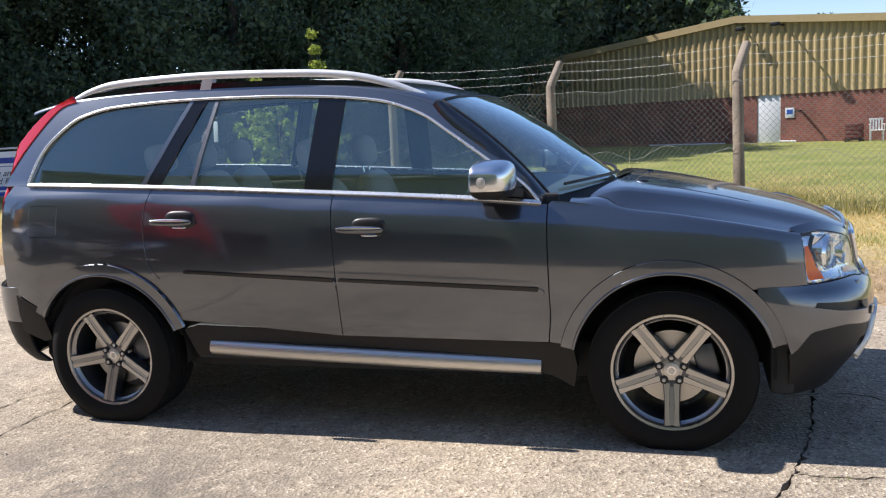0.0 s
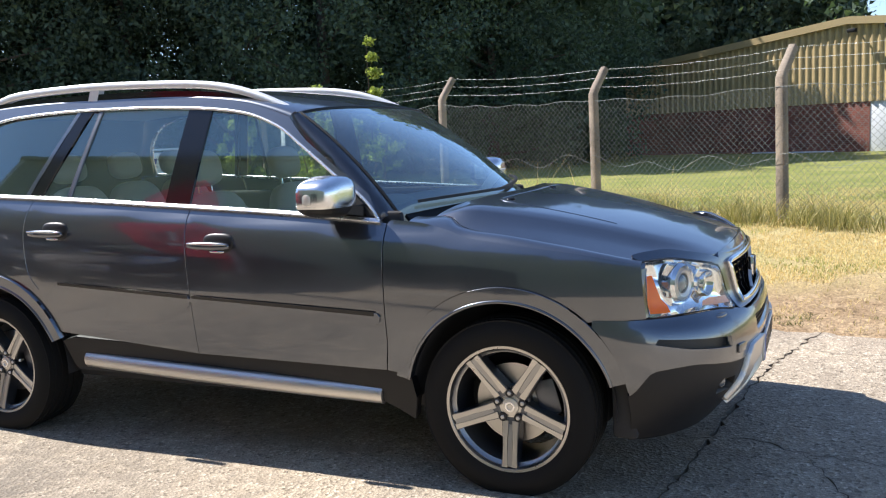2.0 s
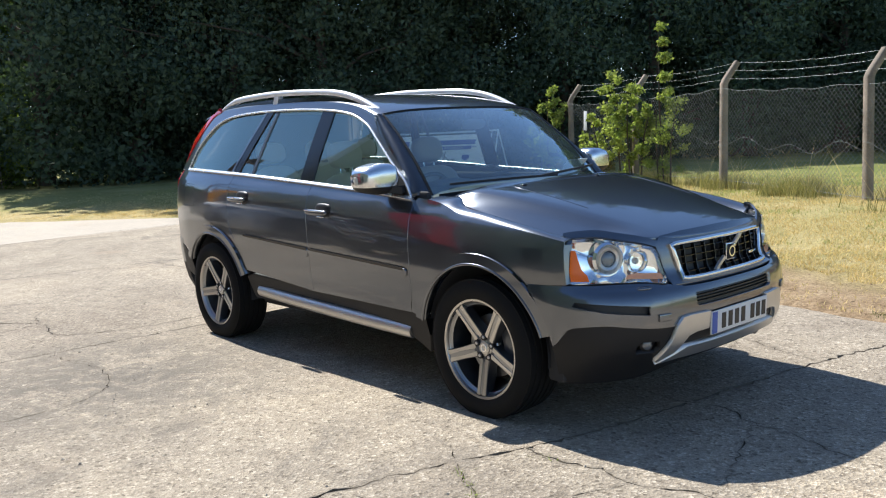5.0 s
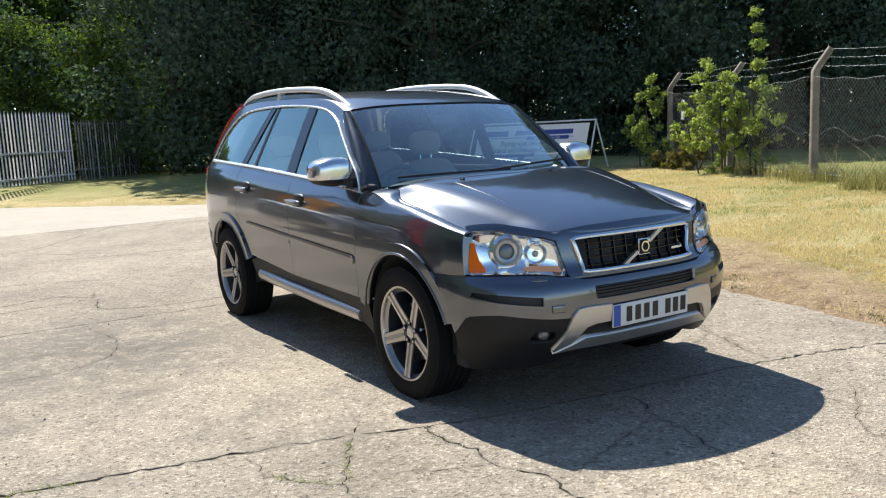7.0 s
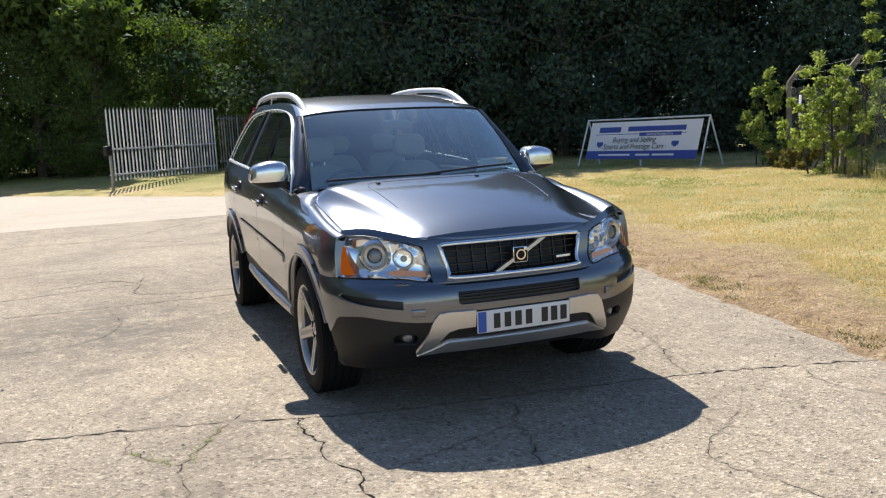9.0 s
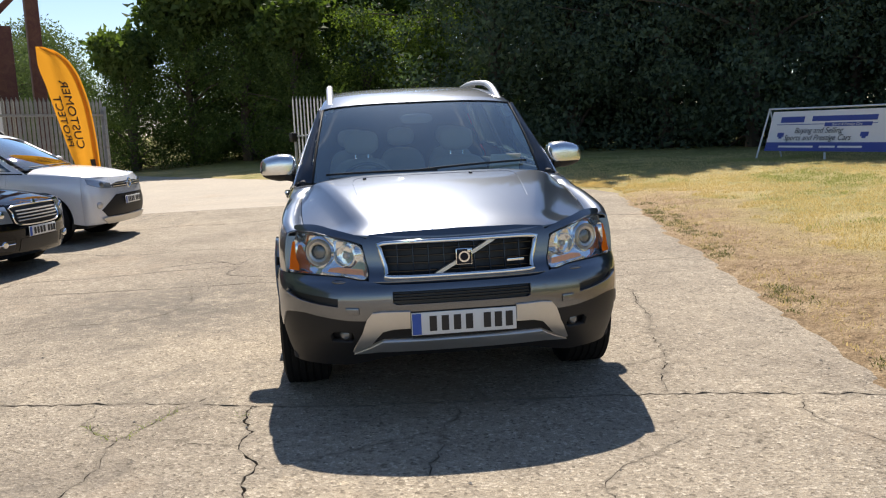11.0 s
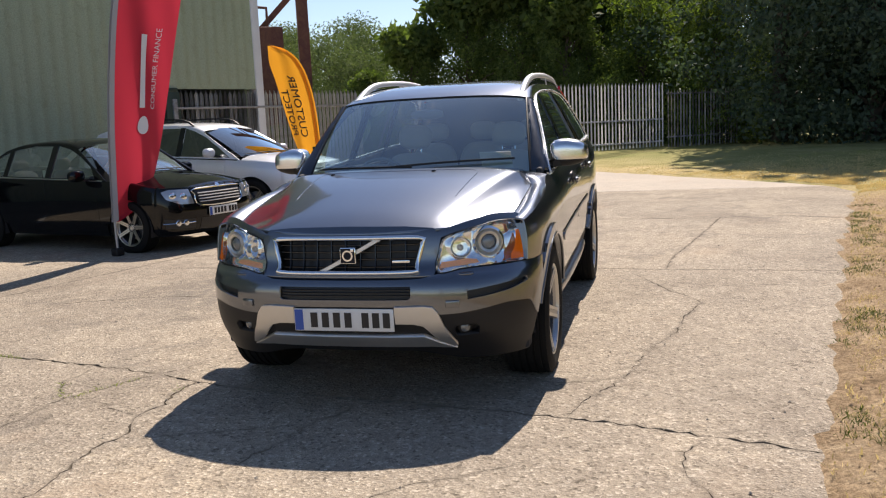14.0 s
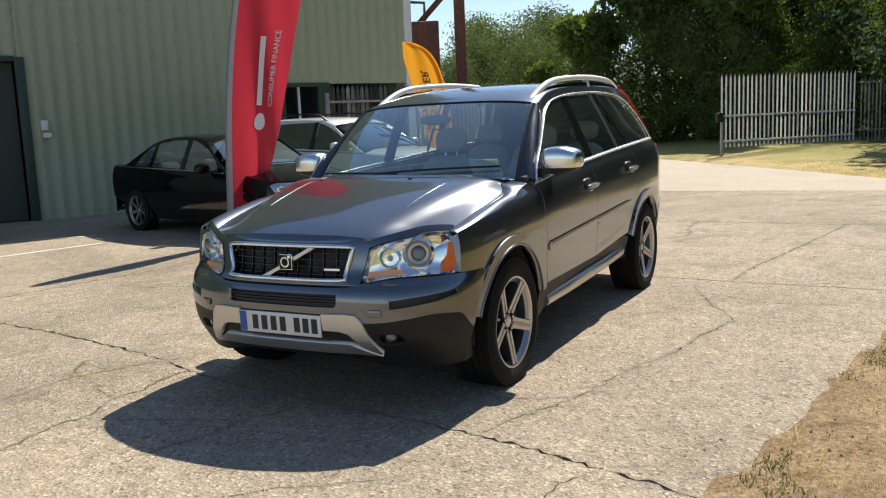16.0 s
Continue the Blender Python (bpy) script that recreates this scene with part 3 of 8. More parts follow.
# ---- leaves ----
def leaf_cloud(centres, per, spread, size, seed, squash=0.8):
    """Vertices and faces of many small leaf blades gathered in clumps."""
    r = np.random.RandomState(seed)
    c = np.repeat(np.array(centres), per, axis=0)
    n = len(c)
    u = r.normal(size=(n, 3))
    u /= np.linalg.norm(u, axis=1)[:, None]
    p = c + u * (r.rand(n, 1) ** 0.5) * spread * np.array((1, 1, squash))
    d = r.normal(size=(n, 3))
    d[:, 2] -= 0.4
    d /= np.linalg.norm(d, axis=1)[:, None]
    w = np.cross(d, r.normal(size=(n, 3)))
    w /= np.linalg.norm(w, axis=1)[:, None] + 1e-9
    s = size * r.uniform(0.55, 1.35, (n, 1))
    a, b, t, e = p, p + d * s * 0.45 + w * s * 0.33, p + d * s, p + d * s * 0.45 - w * s * 0.33
    v = np.stack((a, b, t, e), axis=1).reshape(-1, 3)
    f = np.arange(n * 4).reshape(-1, 4)
    return v, f


def limb_bm(paths, n=7):
    """Tapered limbs: each a list of (place, radius)."""
    bm = bmesh.new()
    for path in paths:
        rows = []
        for i, (p, r) in enumerate(path):
            t = (Vector(path[min(i + 1, len(path) - 1)][0]) - Vector(path[max(i - 1, 0)][0])).normalized()
            s = t.cross(Vector((0.3, 0.9, 0.1))).normalized()
            q = t.cross(s)
            rows.append([bm.verts.new(Vector(p) + (s * math.cos(2 * math.pi * k / n) + q * math.sin(2 * math.pi * k / n)) * r) for k in range(n)])
        for a, b in zip(rows, rows[1:]):
            for k in range(n):
                bm.faces.new((a[k], a[(k + 1) % n], b[(k + 1) % n], b[k]))
        bm.faces.new(rows[-1])
    bmesh.ops.recalc_face_normals(bm, faces=bm.faces)
    return bm


BARK = plain("bark", (0.09, 0.07, 0.05), 0.9, vary=0.4, grain=14, relief=0.02)
# bluish haze over the wood is lifted into this leaf colour
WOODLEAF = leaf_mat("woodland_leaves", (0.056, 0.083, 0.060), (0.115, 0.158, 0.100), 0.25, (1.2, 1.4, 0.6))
# next two: lighter leaf copies that paint in the sun by the gate
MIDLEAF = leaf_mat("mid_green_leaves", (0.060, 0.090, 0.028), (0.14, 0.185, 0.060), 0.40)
SUNLITLEAF = leaf_mat("light_leaves", (0.085, 0.125, 0.03), (0.20, 0.255, 0.075), 0.46)
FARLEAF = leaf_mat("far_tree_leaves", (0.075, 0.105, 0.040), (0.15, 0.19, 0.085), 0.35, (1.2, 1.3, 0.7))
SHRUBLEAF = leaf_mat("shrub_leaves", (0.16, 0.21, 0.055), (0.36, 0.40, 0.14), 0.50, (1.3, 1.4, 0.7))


def leaf_tris(centres, per, spread, size, seed, squash=0.8):
    """Many small three-cornered leaves gathered in clumps, for crowns that stay far off."""
    v, f = leaf_cloud(centres, per, spread, size, seed, squash)
    v = v.reshape(-1, 4, 3)
    v = np.stack((v[:, 1], v[:, 2], v[:, 3] * 0.6 + v[:, 0] * 0.4), 1).reshape(-1, 3)
    return v, np.arange(len(v)).reshape(-1, 3)


def make_tree(seed, height, radius, leaves, size, mat, label, low=0.02, fine_to=7.0):
    """Fine leaves up to fine_to metres, fewer and larger ones above."""
    rnd = random.Random(seed)
    e = thing("tree", Matrix(), label, "tree", "woodland trees")
    paths = [[((0, 0, -0.2), 0.26), ((0.1, 0, height * 0.2), 0.2), ((rnd.uniform(-.3, .3), rnd.uniform(-.3, .3), height * 0.5), 0.13), ((0, 0.1, height * 0.88), 0.03)]]
    near, high = [], []
    n = 150
    for i in range(n):
        z = height * (low + (1 - low) * (i + rnd.random()) / n)
        k = z / height
        reach = radius * (0.66 + 0.55 * math.sin(min(1, k * 1.25 + 0.12) * math.pi) ** 0.8 - 0.5 * max(0, k - 0.65)) * rnd.uniform(0.62, 1.28)
        a, q = rnd.uniform(0, 6.283), rnd.random() ** 0.55
        c = (reach * q * math.cos(a), reach * q * math.sin(a), z)
        (near if z < fine_to else high).append(c)
        if i % 8 == 0:
            b = (0, 0, max(0.5, z - 1.2))
            paths.append([(b, 0.07), (((b[0] + c[0]) / 2, c[1] / 2, z - 0.3), 0.045), (c, 0.012)])
    part("trunk", limb_bm(paths), BARK, e)
    v, f = leaf_tris(near, leaves // len(near), radius * 0.30, size, seed)
    if high:
        v2, f2 = leaf_tris(high, 4800 // len(high), radius * 0.32, size * 3.0, seed + 1)
        f = np.concatenate((f, f2 + len(v)))
        v = np.concatenate((v, v2))
    mesh_part("crown", v.tolist(), f.tolist(), mat, e, smooth_shade=False)
    return e


def build_woods():
    """Tall dark wood to the west and north, lower trees with sunlight coloured into their leaves where it opens by the
    gate.
    """
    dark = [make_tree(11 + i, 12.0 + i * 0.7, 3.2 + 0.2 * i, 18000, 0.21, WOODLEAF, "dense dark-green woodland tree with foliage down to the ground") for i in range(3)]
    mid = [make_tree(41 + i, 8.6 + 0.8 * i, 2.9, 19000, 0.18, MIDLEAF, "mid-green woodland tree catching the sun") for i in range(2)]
    lit = [make_tree(61 + i, 6.6 + 0.5 * i, 2.5, 19000, 0.16, SUNLITLEAF, "sunlit yellow-green tree in a gap of the wood") for i in range(2)]
    used = {}
    rnd = random.Random(8)

    def plant(kind, x, y, size):
        src = kind[used.setdefault(kind[0].name, 0) % len(kind)]
        m = pose(x, y, ground_z(x, y), 0, 0, rnd.uniform(0, 360))
        if used[kind[0].name] < len(kind):
            src.matrix_world = m @ Matrix.Scale(size, 4)
        else:
            copy_thing(src, m).scale = (size, size, size)
        used[kind[0].name] += 1
    edge = bend([(-31, -9.0), (-30, -4), (-29, 1), (-27, 6.5), (-23.5, 11.5), (-19, 16), (-14.5, 19.5), (-10.5, 24), (-8.4, 29.2), (-8.4, 33.5), (-10, 38), (-10, 46), (-5, 56), (1, 59), (8, 61), (14, 62)], 3.3)
    for i, (x, y) in enumerate(edge):
        a, b = np.array(edge[max(0, i - 1)]), np.array(edge[min(len(edge) - 1, i + 1)])
        t = (b - a) / np.linalg.norm(b - a)
        for row in range(3 if y < 12 else 2):
            deep = row * (5.0 if y < 4.0 else 4.3)
            px, py = x - t[1] * deep + rnd.uniform(-1.2, 0.8) + t[0] * row * 1.7, y + t[0] * deep + rnd.uniform(-.5, .5) + t[1] * row * 1.7
            if y < 4.0:
                lift = (0.70, 0.84, 1.12)[row] * (0.92 if y < -7.0 else 1.25 if y < -2.5 else 1.0)
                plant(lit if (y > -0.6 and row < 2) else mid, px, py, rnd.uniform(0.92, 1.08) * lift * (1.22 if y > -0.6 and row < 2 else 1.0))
            elif y < 10.5:
                plant(dark, px, py, rnd.uniform(1.14, 1.28))
            elif y < 26:
                plant(dark, px, py, rnd.uniform(0.95, 1.08))
            else:
                plant(dark, px, py, rnd.uniform(0.88, 1.05) * (0.55 if x > 4 else 1.0))
    for x, y, size in ((-30.2, -8.4, 0.62), (-32.5, -11.2, 0.40)):
        plant(mid, x, y, size)


build_woods()


def build_far_trees():
    rnd = random.Random(5)
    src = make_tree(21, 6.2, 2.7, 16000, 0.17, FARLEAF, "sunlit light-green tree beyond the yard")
    for i, (x, y, s) in enumerate(((-36, -13.2, 0.85), (-40, -15.5, 1.0), (-43, -19, 1.0), (-47, -16, 1.15), (-38, -18.5, 0.8), (-50, -22, 1.25), (-34.5, -11.8, 0.75), (-56, -20, 1.45), (-60, -27, 1.5))):
        m = pose(x, y, ground_z(x, y) - 0.1, 0, 0, rnd.uniform(0, 360))
        t = copy_thing(src, m) if i else src
        if not i:
            src.matrix_world = m
        t.scale = (s, s, s)


build_far_trees()

# ---- chain-link fence ----
POSTCON = plain("post_concrete", (0.235, 0.195, 0.15), 0.9, vary=0.45, relief=0.006, grain=45)
WIRE = plain("galvanised_wire", (0.19, 0.205, 0.195), 0.55, 0.3, 0.2)
WHITETRIM = plain("white_trim", (0.68, 0.70, 0.72), 0.4, vary=0.06)
BARBWIRE = plain("bright_barbed_wire", (0.52, 0.53, 0.50), 0.45, 0.3, 0.15)
FENCE_DIR = Vector((-0.87, 0.49, 0)).normalized()
FENCE_OUT = Vector((0.49, 0.87, 0)).normalized()


def wire_bm(lines, r=0.002):
    bm = bmesh.new()
    for path in lines:
        rows = []
        for i, p in enumerate(path):
            t = (Vector(path[min(i + 1, len(path) - 1)]) - Vector(path[max(i - 1, 0)])).normalized()
            s = t.cross(Vector((0.21, 0.33, 0.9))).normalized()
            q = t.cross(s)
            rows.append([bm.verts.new(Vector(p) + (s * math.cos(2.094 * k) + q * math.sin(2.094 * k)) * r) for k in range(3)])
        for a, b in zip(rows, rows[1:]):
            for k in range(3):
                bm.faces.new((a[k], a[(k + 1) % 3], b[(k + 1) % 3], b[k]))
    return bm


def build_fence():
    e = thing("chain_link_fence", Matrix(), "galvanised chain-link fence on cranked concrete posts with barbed wire", "fence")
    posts = [Vector((2.21, 7.06, 0)) - FENCE_DIR * 3.0 * k for k in (3, 2, 1)] + [Vector((2.21, 7.06, 0)), Vector((-0.38, 8.45, 0)), Vector((-3.42, 9.92, 0.12)), Vector((-6.2, 11.25, 0.12)), Vector((-9.0, 12.6, 0.12))]
    rnd = random.Random(3)
    tops = []
    for p in posts:
        z = ground_z(p.x, p.y)
        lean = Vector((rnd.uniform(-.02, .02), rnd.uniform(-.02, .02), 0))
        path = [p + Vector((0, 0, z - 0.2)), p + lean + Vector((0, 0, 1.93)), p + lean + FENCE_OUT * 0.03 + Vector((0, 0, 1.99)), p + lean + FENCE_OUT * 0.26 + Vector((0, 0, 2.30))]
        s = [(-.06, -.045), (-.045, -.06), (.045, -.06), (.06, -.045), (.06, .045), (.045, .06), (-.045, .06), (-.06, .045)]
        sweep("post", path, s, POSTCON, e, up=FENCE_OUT, scale=lambda k: 1.0 - 0.2 * k)
        tops.append(path)
    for a, b, pa, pb in zip(posts, posts[1:], tops, tops[1:]):
        za, zb = ground_z(a.x, a.y) + 0.03, ground_z(b.x, b.y) + 0.03
        n, L = b - a, (b - a).length
        H, lines, step = 1.58, [], 0.085

        def at(u, v, ph=rnd.uniform(0, 6)):
            sag = 0.05 * math.sin(math.pi * u / L) * (v / H) + 0.015 * math.sin(7 * u + ph) * v / H
            wob = 0.025 * math.sin(2.2 * u + ph) * math.sin(2 * v + 1)
            return a + n * (u / L) - FENCE_OUT * (0.07 + wob) + Vector((0, 0, za + (zb - za) * u / L + v - sag))
        for d in (1, -1):
            k = -H if d > 0 else 0.0
            end = L if d > 0 else L + H
            while k < end:
                seg = []
                for j in range(9):
                    v = H * j / 8
                    u = k + v if d > 0 else k - v
                    if 0 <= u <= L:
                        seg.append(at(u, v))
                if len(seg) > 1:
                    lines.append(seg)
                k += step
        part("mesh", wire_bm(lines, 0.0021), WIRE, e)
        strands = []
        for v in (0.02, 0.68, H):
            sway = 0.07 if v == 0.68 else 0.0
            strands.append([at(L * j / 24, v) + Vector((0, 0, sway * (math.sin(j * 0.8 + L * 9) + 0.6 * math.sin(j * 0.37 + L * 4)))) for j in range(25)])
        part("line_wire", wire_bm(strands, 0.003), WIRE, e)
        for q in (0.12, 0.55, 0.97):
            p0, p1 = pa[2].lerp(pa[3], q), pb[2].lerp(pb[3], q)
            line = [p0.lerp(p1, j / 24) + Vector((0, 0, -0.05 * math.sin(math.pi * j / 24) + rnd.uniform(-.006, .006))) for j in range(25)]
            barbs = []
            for j in range(1, 24):
                c = line[j]
                for _ in range(2):
                    d = Vector((rnd.uniform(-1, 1), rnd.uniform(-1, 1), rnd.uniform(-1, 1))).normalized() * 0.013
                    barbs.append([c - d, c + d])
            part("barbed_wire", wire_bm([line] + barbs, 0.0018), BARBWIRE, e)
    part("notice", moved(box_bm((-0.08, -0.004, -0.22), (0.08, 0.004, 0.22), 0.003), pose(-8.15, 12.08, 1.56, 0, 4, -26)), WHITETRIM, e, "small faded notice wired to the mesh")


build_fence()


# ---- palisade fencing ----
PALISADE = rust_mat("galvanised_palisade", (0.62, 0.63, 0.63), (0.46, 0.42, 0.38), 0.66, 0.2, 0.5)
# weathered grey of the yard fence; also the shaded tone of the far fence
DARKPALISADE = rust_mat("weathered_palisade", (0.36, 0.36, 0.35), (0.27, 0.24, 0.21), 0.55, 0.4, 0.6)


def pale_bm(h, w=0.065):
    """One W-section pale with a pointed head."""
    bm = bmesh.new()
    sec = [(-w / 2, 0.012), (-w / 4, -0.006), (0, 0.010), (w / 4, -0.006), (w / 2, 0.012)]
    rows = [[bm.verts.new((u, v + o, z)) for u, v in sec] for z in (0, h - 0.1) for o in (0,)]
    tip = [bm.verts.new((u * 0.12, v, h - (0.0 if abs(u) < w / 3 else 0.03))) for u, v in sec]
    rows.append(tip)
    for a, b in zip(rows, rows[1:]):
        for k in range(4):
            bm.faces.new((a[k], a[k + 1], b[k + 1], b[k]))
    bmesh.ops.solidify(bm, geom=bm.faces[:], thickness=0.003)
    return bm


def palisade(name, a, b, base, height, mat, label, pitch=0.15, rails=(0.4, 1.5), posts=True, group="", wide=0.065):
    a, b = Vector(a), Vector(b)
    L, ang = (b - a).length, math.degrees(math.atan2(b.y - a.y, b.x - a.x))
    e = thing(name, pose(a.x, a.y, base, 0, 0, ang), label, "fence", group)
    first = None
    n = int(L / pitch)
    for i in range(n + 1):
        if first is None:
            first = part("pale", pale_bm(height, wide), mat, e)
            ob = first
        else:
            ob = new("pale", first.data)
            ob.parent = e
        ob.location = (i * L / n, 0.03, 0.04)
    for z in rails:
        part("rail", box_bm((-0.05, 0.036, z - 0.025), (L + 0.05, 0.08, z + 0.025), 0.004), mat, e)
    if posts:
        for x in (-0.06, L + 0.06):
            part("post", box_bm((x - 0.05, 0.0, -0.3), (x + 0.05, 0.10, height - 0.15), 0.008), mat, e)
    return e


gate = palisade("palisade_gate", (-21.30, -1.51), (-24.75, 2.0), 0.28, 2.18, PALISADE, "open galvanised steel palisade gate standing on the grass", rails=(0.22, 0.98), posts=False)
part("lock_box", box_bm((-0.20, -0.04, 0.80), (0.02, 0.10, 1.08), 0.02), BLACKPLASTIC, gate, "black steel lock box")
part("drop_bolt", box_bm((-0.05, -0.02, -0.30), (0.02, 0.05, 0.80), 0.008), DARKPALISADE, gate)
# tree shade on this fence is put in by the darker steel colour
palisade("palisade_fence", (-24.95, 2.2), (-27.4, 4.7), 0.22, 2.0, DARKPALISADE, "galvanised steel palisade fence running into the trees", rails=(0.4, 1.9), posts=False)

# ---- green metal shed ----
GREENCLAD = rust_mat("green_cladding", (0.35, 0.40, 0.27), (0.30, 0.335, 0.215), 0.6, 0.0, 0.55)
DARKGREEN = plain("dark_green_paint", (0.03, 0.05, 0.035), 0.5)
EAVE = 9.3
SHED_DIR = Vector((0.895, -0.446, 0)).normalized()
SHED_M = pose(-12.17, -7.18, 0, 0, 0, math.degrees(math.atan2(SHED_DIR.y, SHED_DIR.x)))


def ribbed(length, h0, h1, pitch=0.33, depth=0.04, x0=0.0):
    """A wall of trapezoid-ribbed sheet: x along, z up; the outside faces +y."""
    prof = []
    x = x0
    while x < x0 + length:
        for dx, dy in ((0, 0), (0.06, depth), (0.12, depth), (0.18, 0)):
            if x + dx <= x0 + length:
                prof.append((x + dx, dy))
        x += pitch
    prof.append((x0 + length, 0))
    bm = bmesh.new()
    lo = [bm.verts.new((x, y, h0)) for x, y in prof]
    hi = [bm.verts.new((x, y, h1)) for x, y in prof]
    for i in range(len(prof) - 1):
        bm.faces.new((lo[i + 1], lo[i], hi[i], hi[i + 1]))
    return bm


def build_shed():
    e = thing("metal_shed", SHED_M, "long pale-green ribbed metal shed with a dark doorway", "building", kind="")
    for x0, x1, z0 in ((0.0, 3.38, 2.40), (3.38, 8.40, 0.0), (8.40, 11.6, 2.90), (11.6, 30, 0)):
        part("wall", ribbed(x1 - x0, z0, EAVE, 0.26, 0.035, x0=x0), GREENCLAD, e)
    part("inner_wall", box_bm((0.0, -0.25, 2.92), (30, -0.03, EAVE)), GREENCLAD, e)
    part("inner_wall", box_bm((0.0, -0.25, 2.42), (3.38, -0.03, 2.92)), GREENCLAD, e)
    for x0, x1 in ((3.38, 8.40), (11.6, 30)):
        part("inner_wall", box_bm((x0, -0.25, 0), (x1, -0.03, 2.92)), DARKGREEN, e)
    part("end_wall", box_bm((0.0, -14, 0), (0.2, -0.25, EAVE)), GREENCLAD, e)
    part("back_wall", box_bm((0.0, -14.2, 0), (30, -14, EAVE)), GREENCLAD, e)
    part("end_wall", box_bm((29.8, -14, 0), (30, -0.25, EAVE)), GREENCLAD, e)
    part("roof", box_bm((-0.2, -14.3, EAVE), (30.2, 0.15, EAVE + 0.15)), GREENCLAD, e)
    part("corner_flashing", box_bm((-0.10, -0.2, 0), (0.10, 0.075, EAVE), 0.01), WHITETRIM, e)
    part("window_frame", box_bm((3.25, -0.1, 0.9), (3.40, 0.06, 2.42), 0.01), DARKGREEN, e)
    part("window_frame", box_bm((2.15, -0.1, 2.34), (3.25, 0.06, 2.42), 0.01), DARKGREEN, e)
    part("window_frame", box_bm((2.12, -0.1, 0.9), (2.45, 0.06, 2.34), 0.01), DARKGREEN, e)
    part("window_bar", box_bm((2.85, -0.09, 0.9), (2.90, -0.04, 2.34), 0.005), WHITETRIM, e)
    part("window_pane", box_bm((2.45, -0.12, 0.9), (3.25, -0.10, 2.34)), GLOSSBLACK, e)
    part("plinth", box_bm((2.12, -0.2, 0.0), (3.4, 0.04, 0.9)), GREENCLAD, e)
    part("door_frame", box_bm((8.30, -0.02, 0), (8.46, 0.07, 2.92), 0.01), DARKGREEN, e)
    part("door_head", box_bm((8.46, -0.02, 2.84), (11.6, 0.07, 2.94), 0.01), DARKGREEN, e)
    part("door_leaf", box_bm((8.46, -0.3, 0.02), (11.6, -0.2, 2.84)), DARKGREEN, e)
    part("switch_box", box_bm((8.02, 0.036, 1.62), (8.14, 0.10, 1.80), 0.01), WHITE, e)
    part("vent_pipe", box_bm((7.98, 0.036, 1.48), (8.12, 0.14, 1.58), 0.02), WHITE, e)


build_shed()
palisade("yard_fence", (-14.90, -5.82), (-10.20, -8.16), 0.0, 2.34, DARKPALISADE, "weathered steel palisade yard fence beside the shed", rails=(0.5, 2.0), pitch=0.125, wide=0.095)

# ---- brick and clad hall across the lawn ----
HALL_M = pose(4.57, 33.04, -0.05, 0, 0, math.degrees(math.atan2(-0.444, 0.896)))
YELLOWCLAD = rust_mat("yellow_cladding", (0.42, 0.32, 0.155), (0.36, 0.265, 0.125), 0.6, 0.0, 0.6)


def brick_mat():
    m, nt, b = material("red_brickwork")
    tc = nt.nodes.new("ShaderNodeTexCoord")
    sep, com = nt.nodes.new("ShaderNodeSeparateXYZ"), nt.nodes.new("ShaderNodeCombineXYZ")
    nt.links.new(tc.outputs["Object"], sep.inputs[0])
    nt.links.new(sep.outputs["X"], com.inputs["X"])
    nt.links.new(sep.outputs["Z"], com.inputs["Y"])
    t = nt.nodes.new("ShaderNodeTexBrick")
    for k, v in (("Scale", 1.0), ("Mortar Size", 0.008), ("Brick Width", 0.225), ("Row Height", 0.075), ("Bias", 0.0)):
        t.inputs[k].default_value = v
    t.inputs["Color1"].default_value, t.inputs["Color2"].default_value, t.inputs["Mortar"].default_value = (0.27, 0.075, 0.05, 1), (0.19, 0.06, 0.045, 1), (0.22, 0.16, 0.13, 1)
    nt.links.new(com.outputs[0], t.inputs["Vector"])
    c = mixed(nt, 0.8, t.outputs["Color"], ramp(nt, noise_tex(nt, coords(nt), 1.2, 6), (0.3, (0.65,) * 3), (0.7, (1.25,) * 3)), "MULTIPLY")
    nt.links.new(c, b.inputs["Base Color"])
    b.inputs["Roughness"].default_value = 0.88
    return m


BRICKRED = brick_mat()


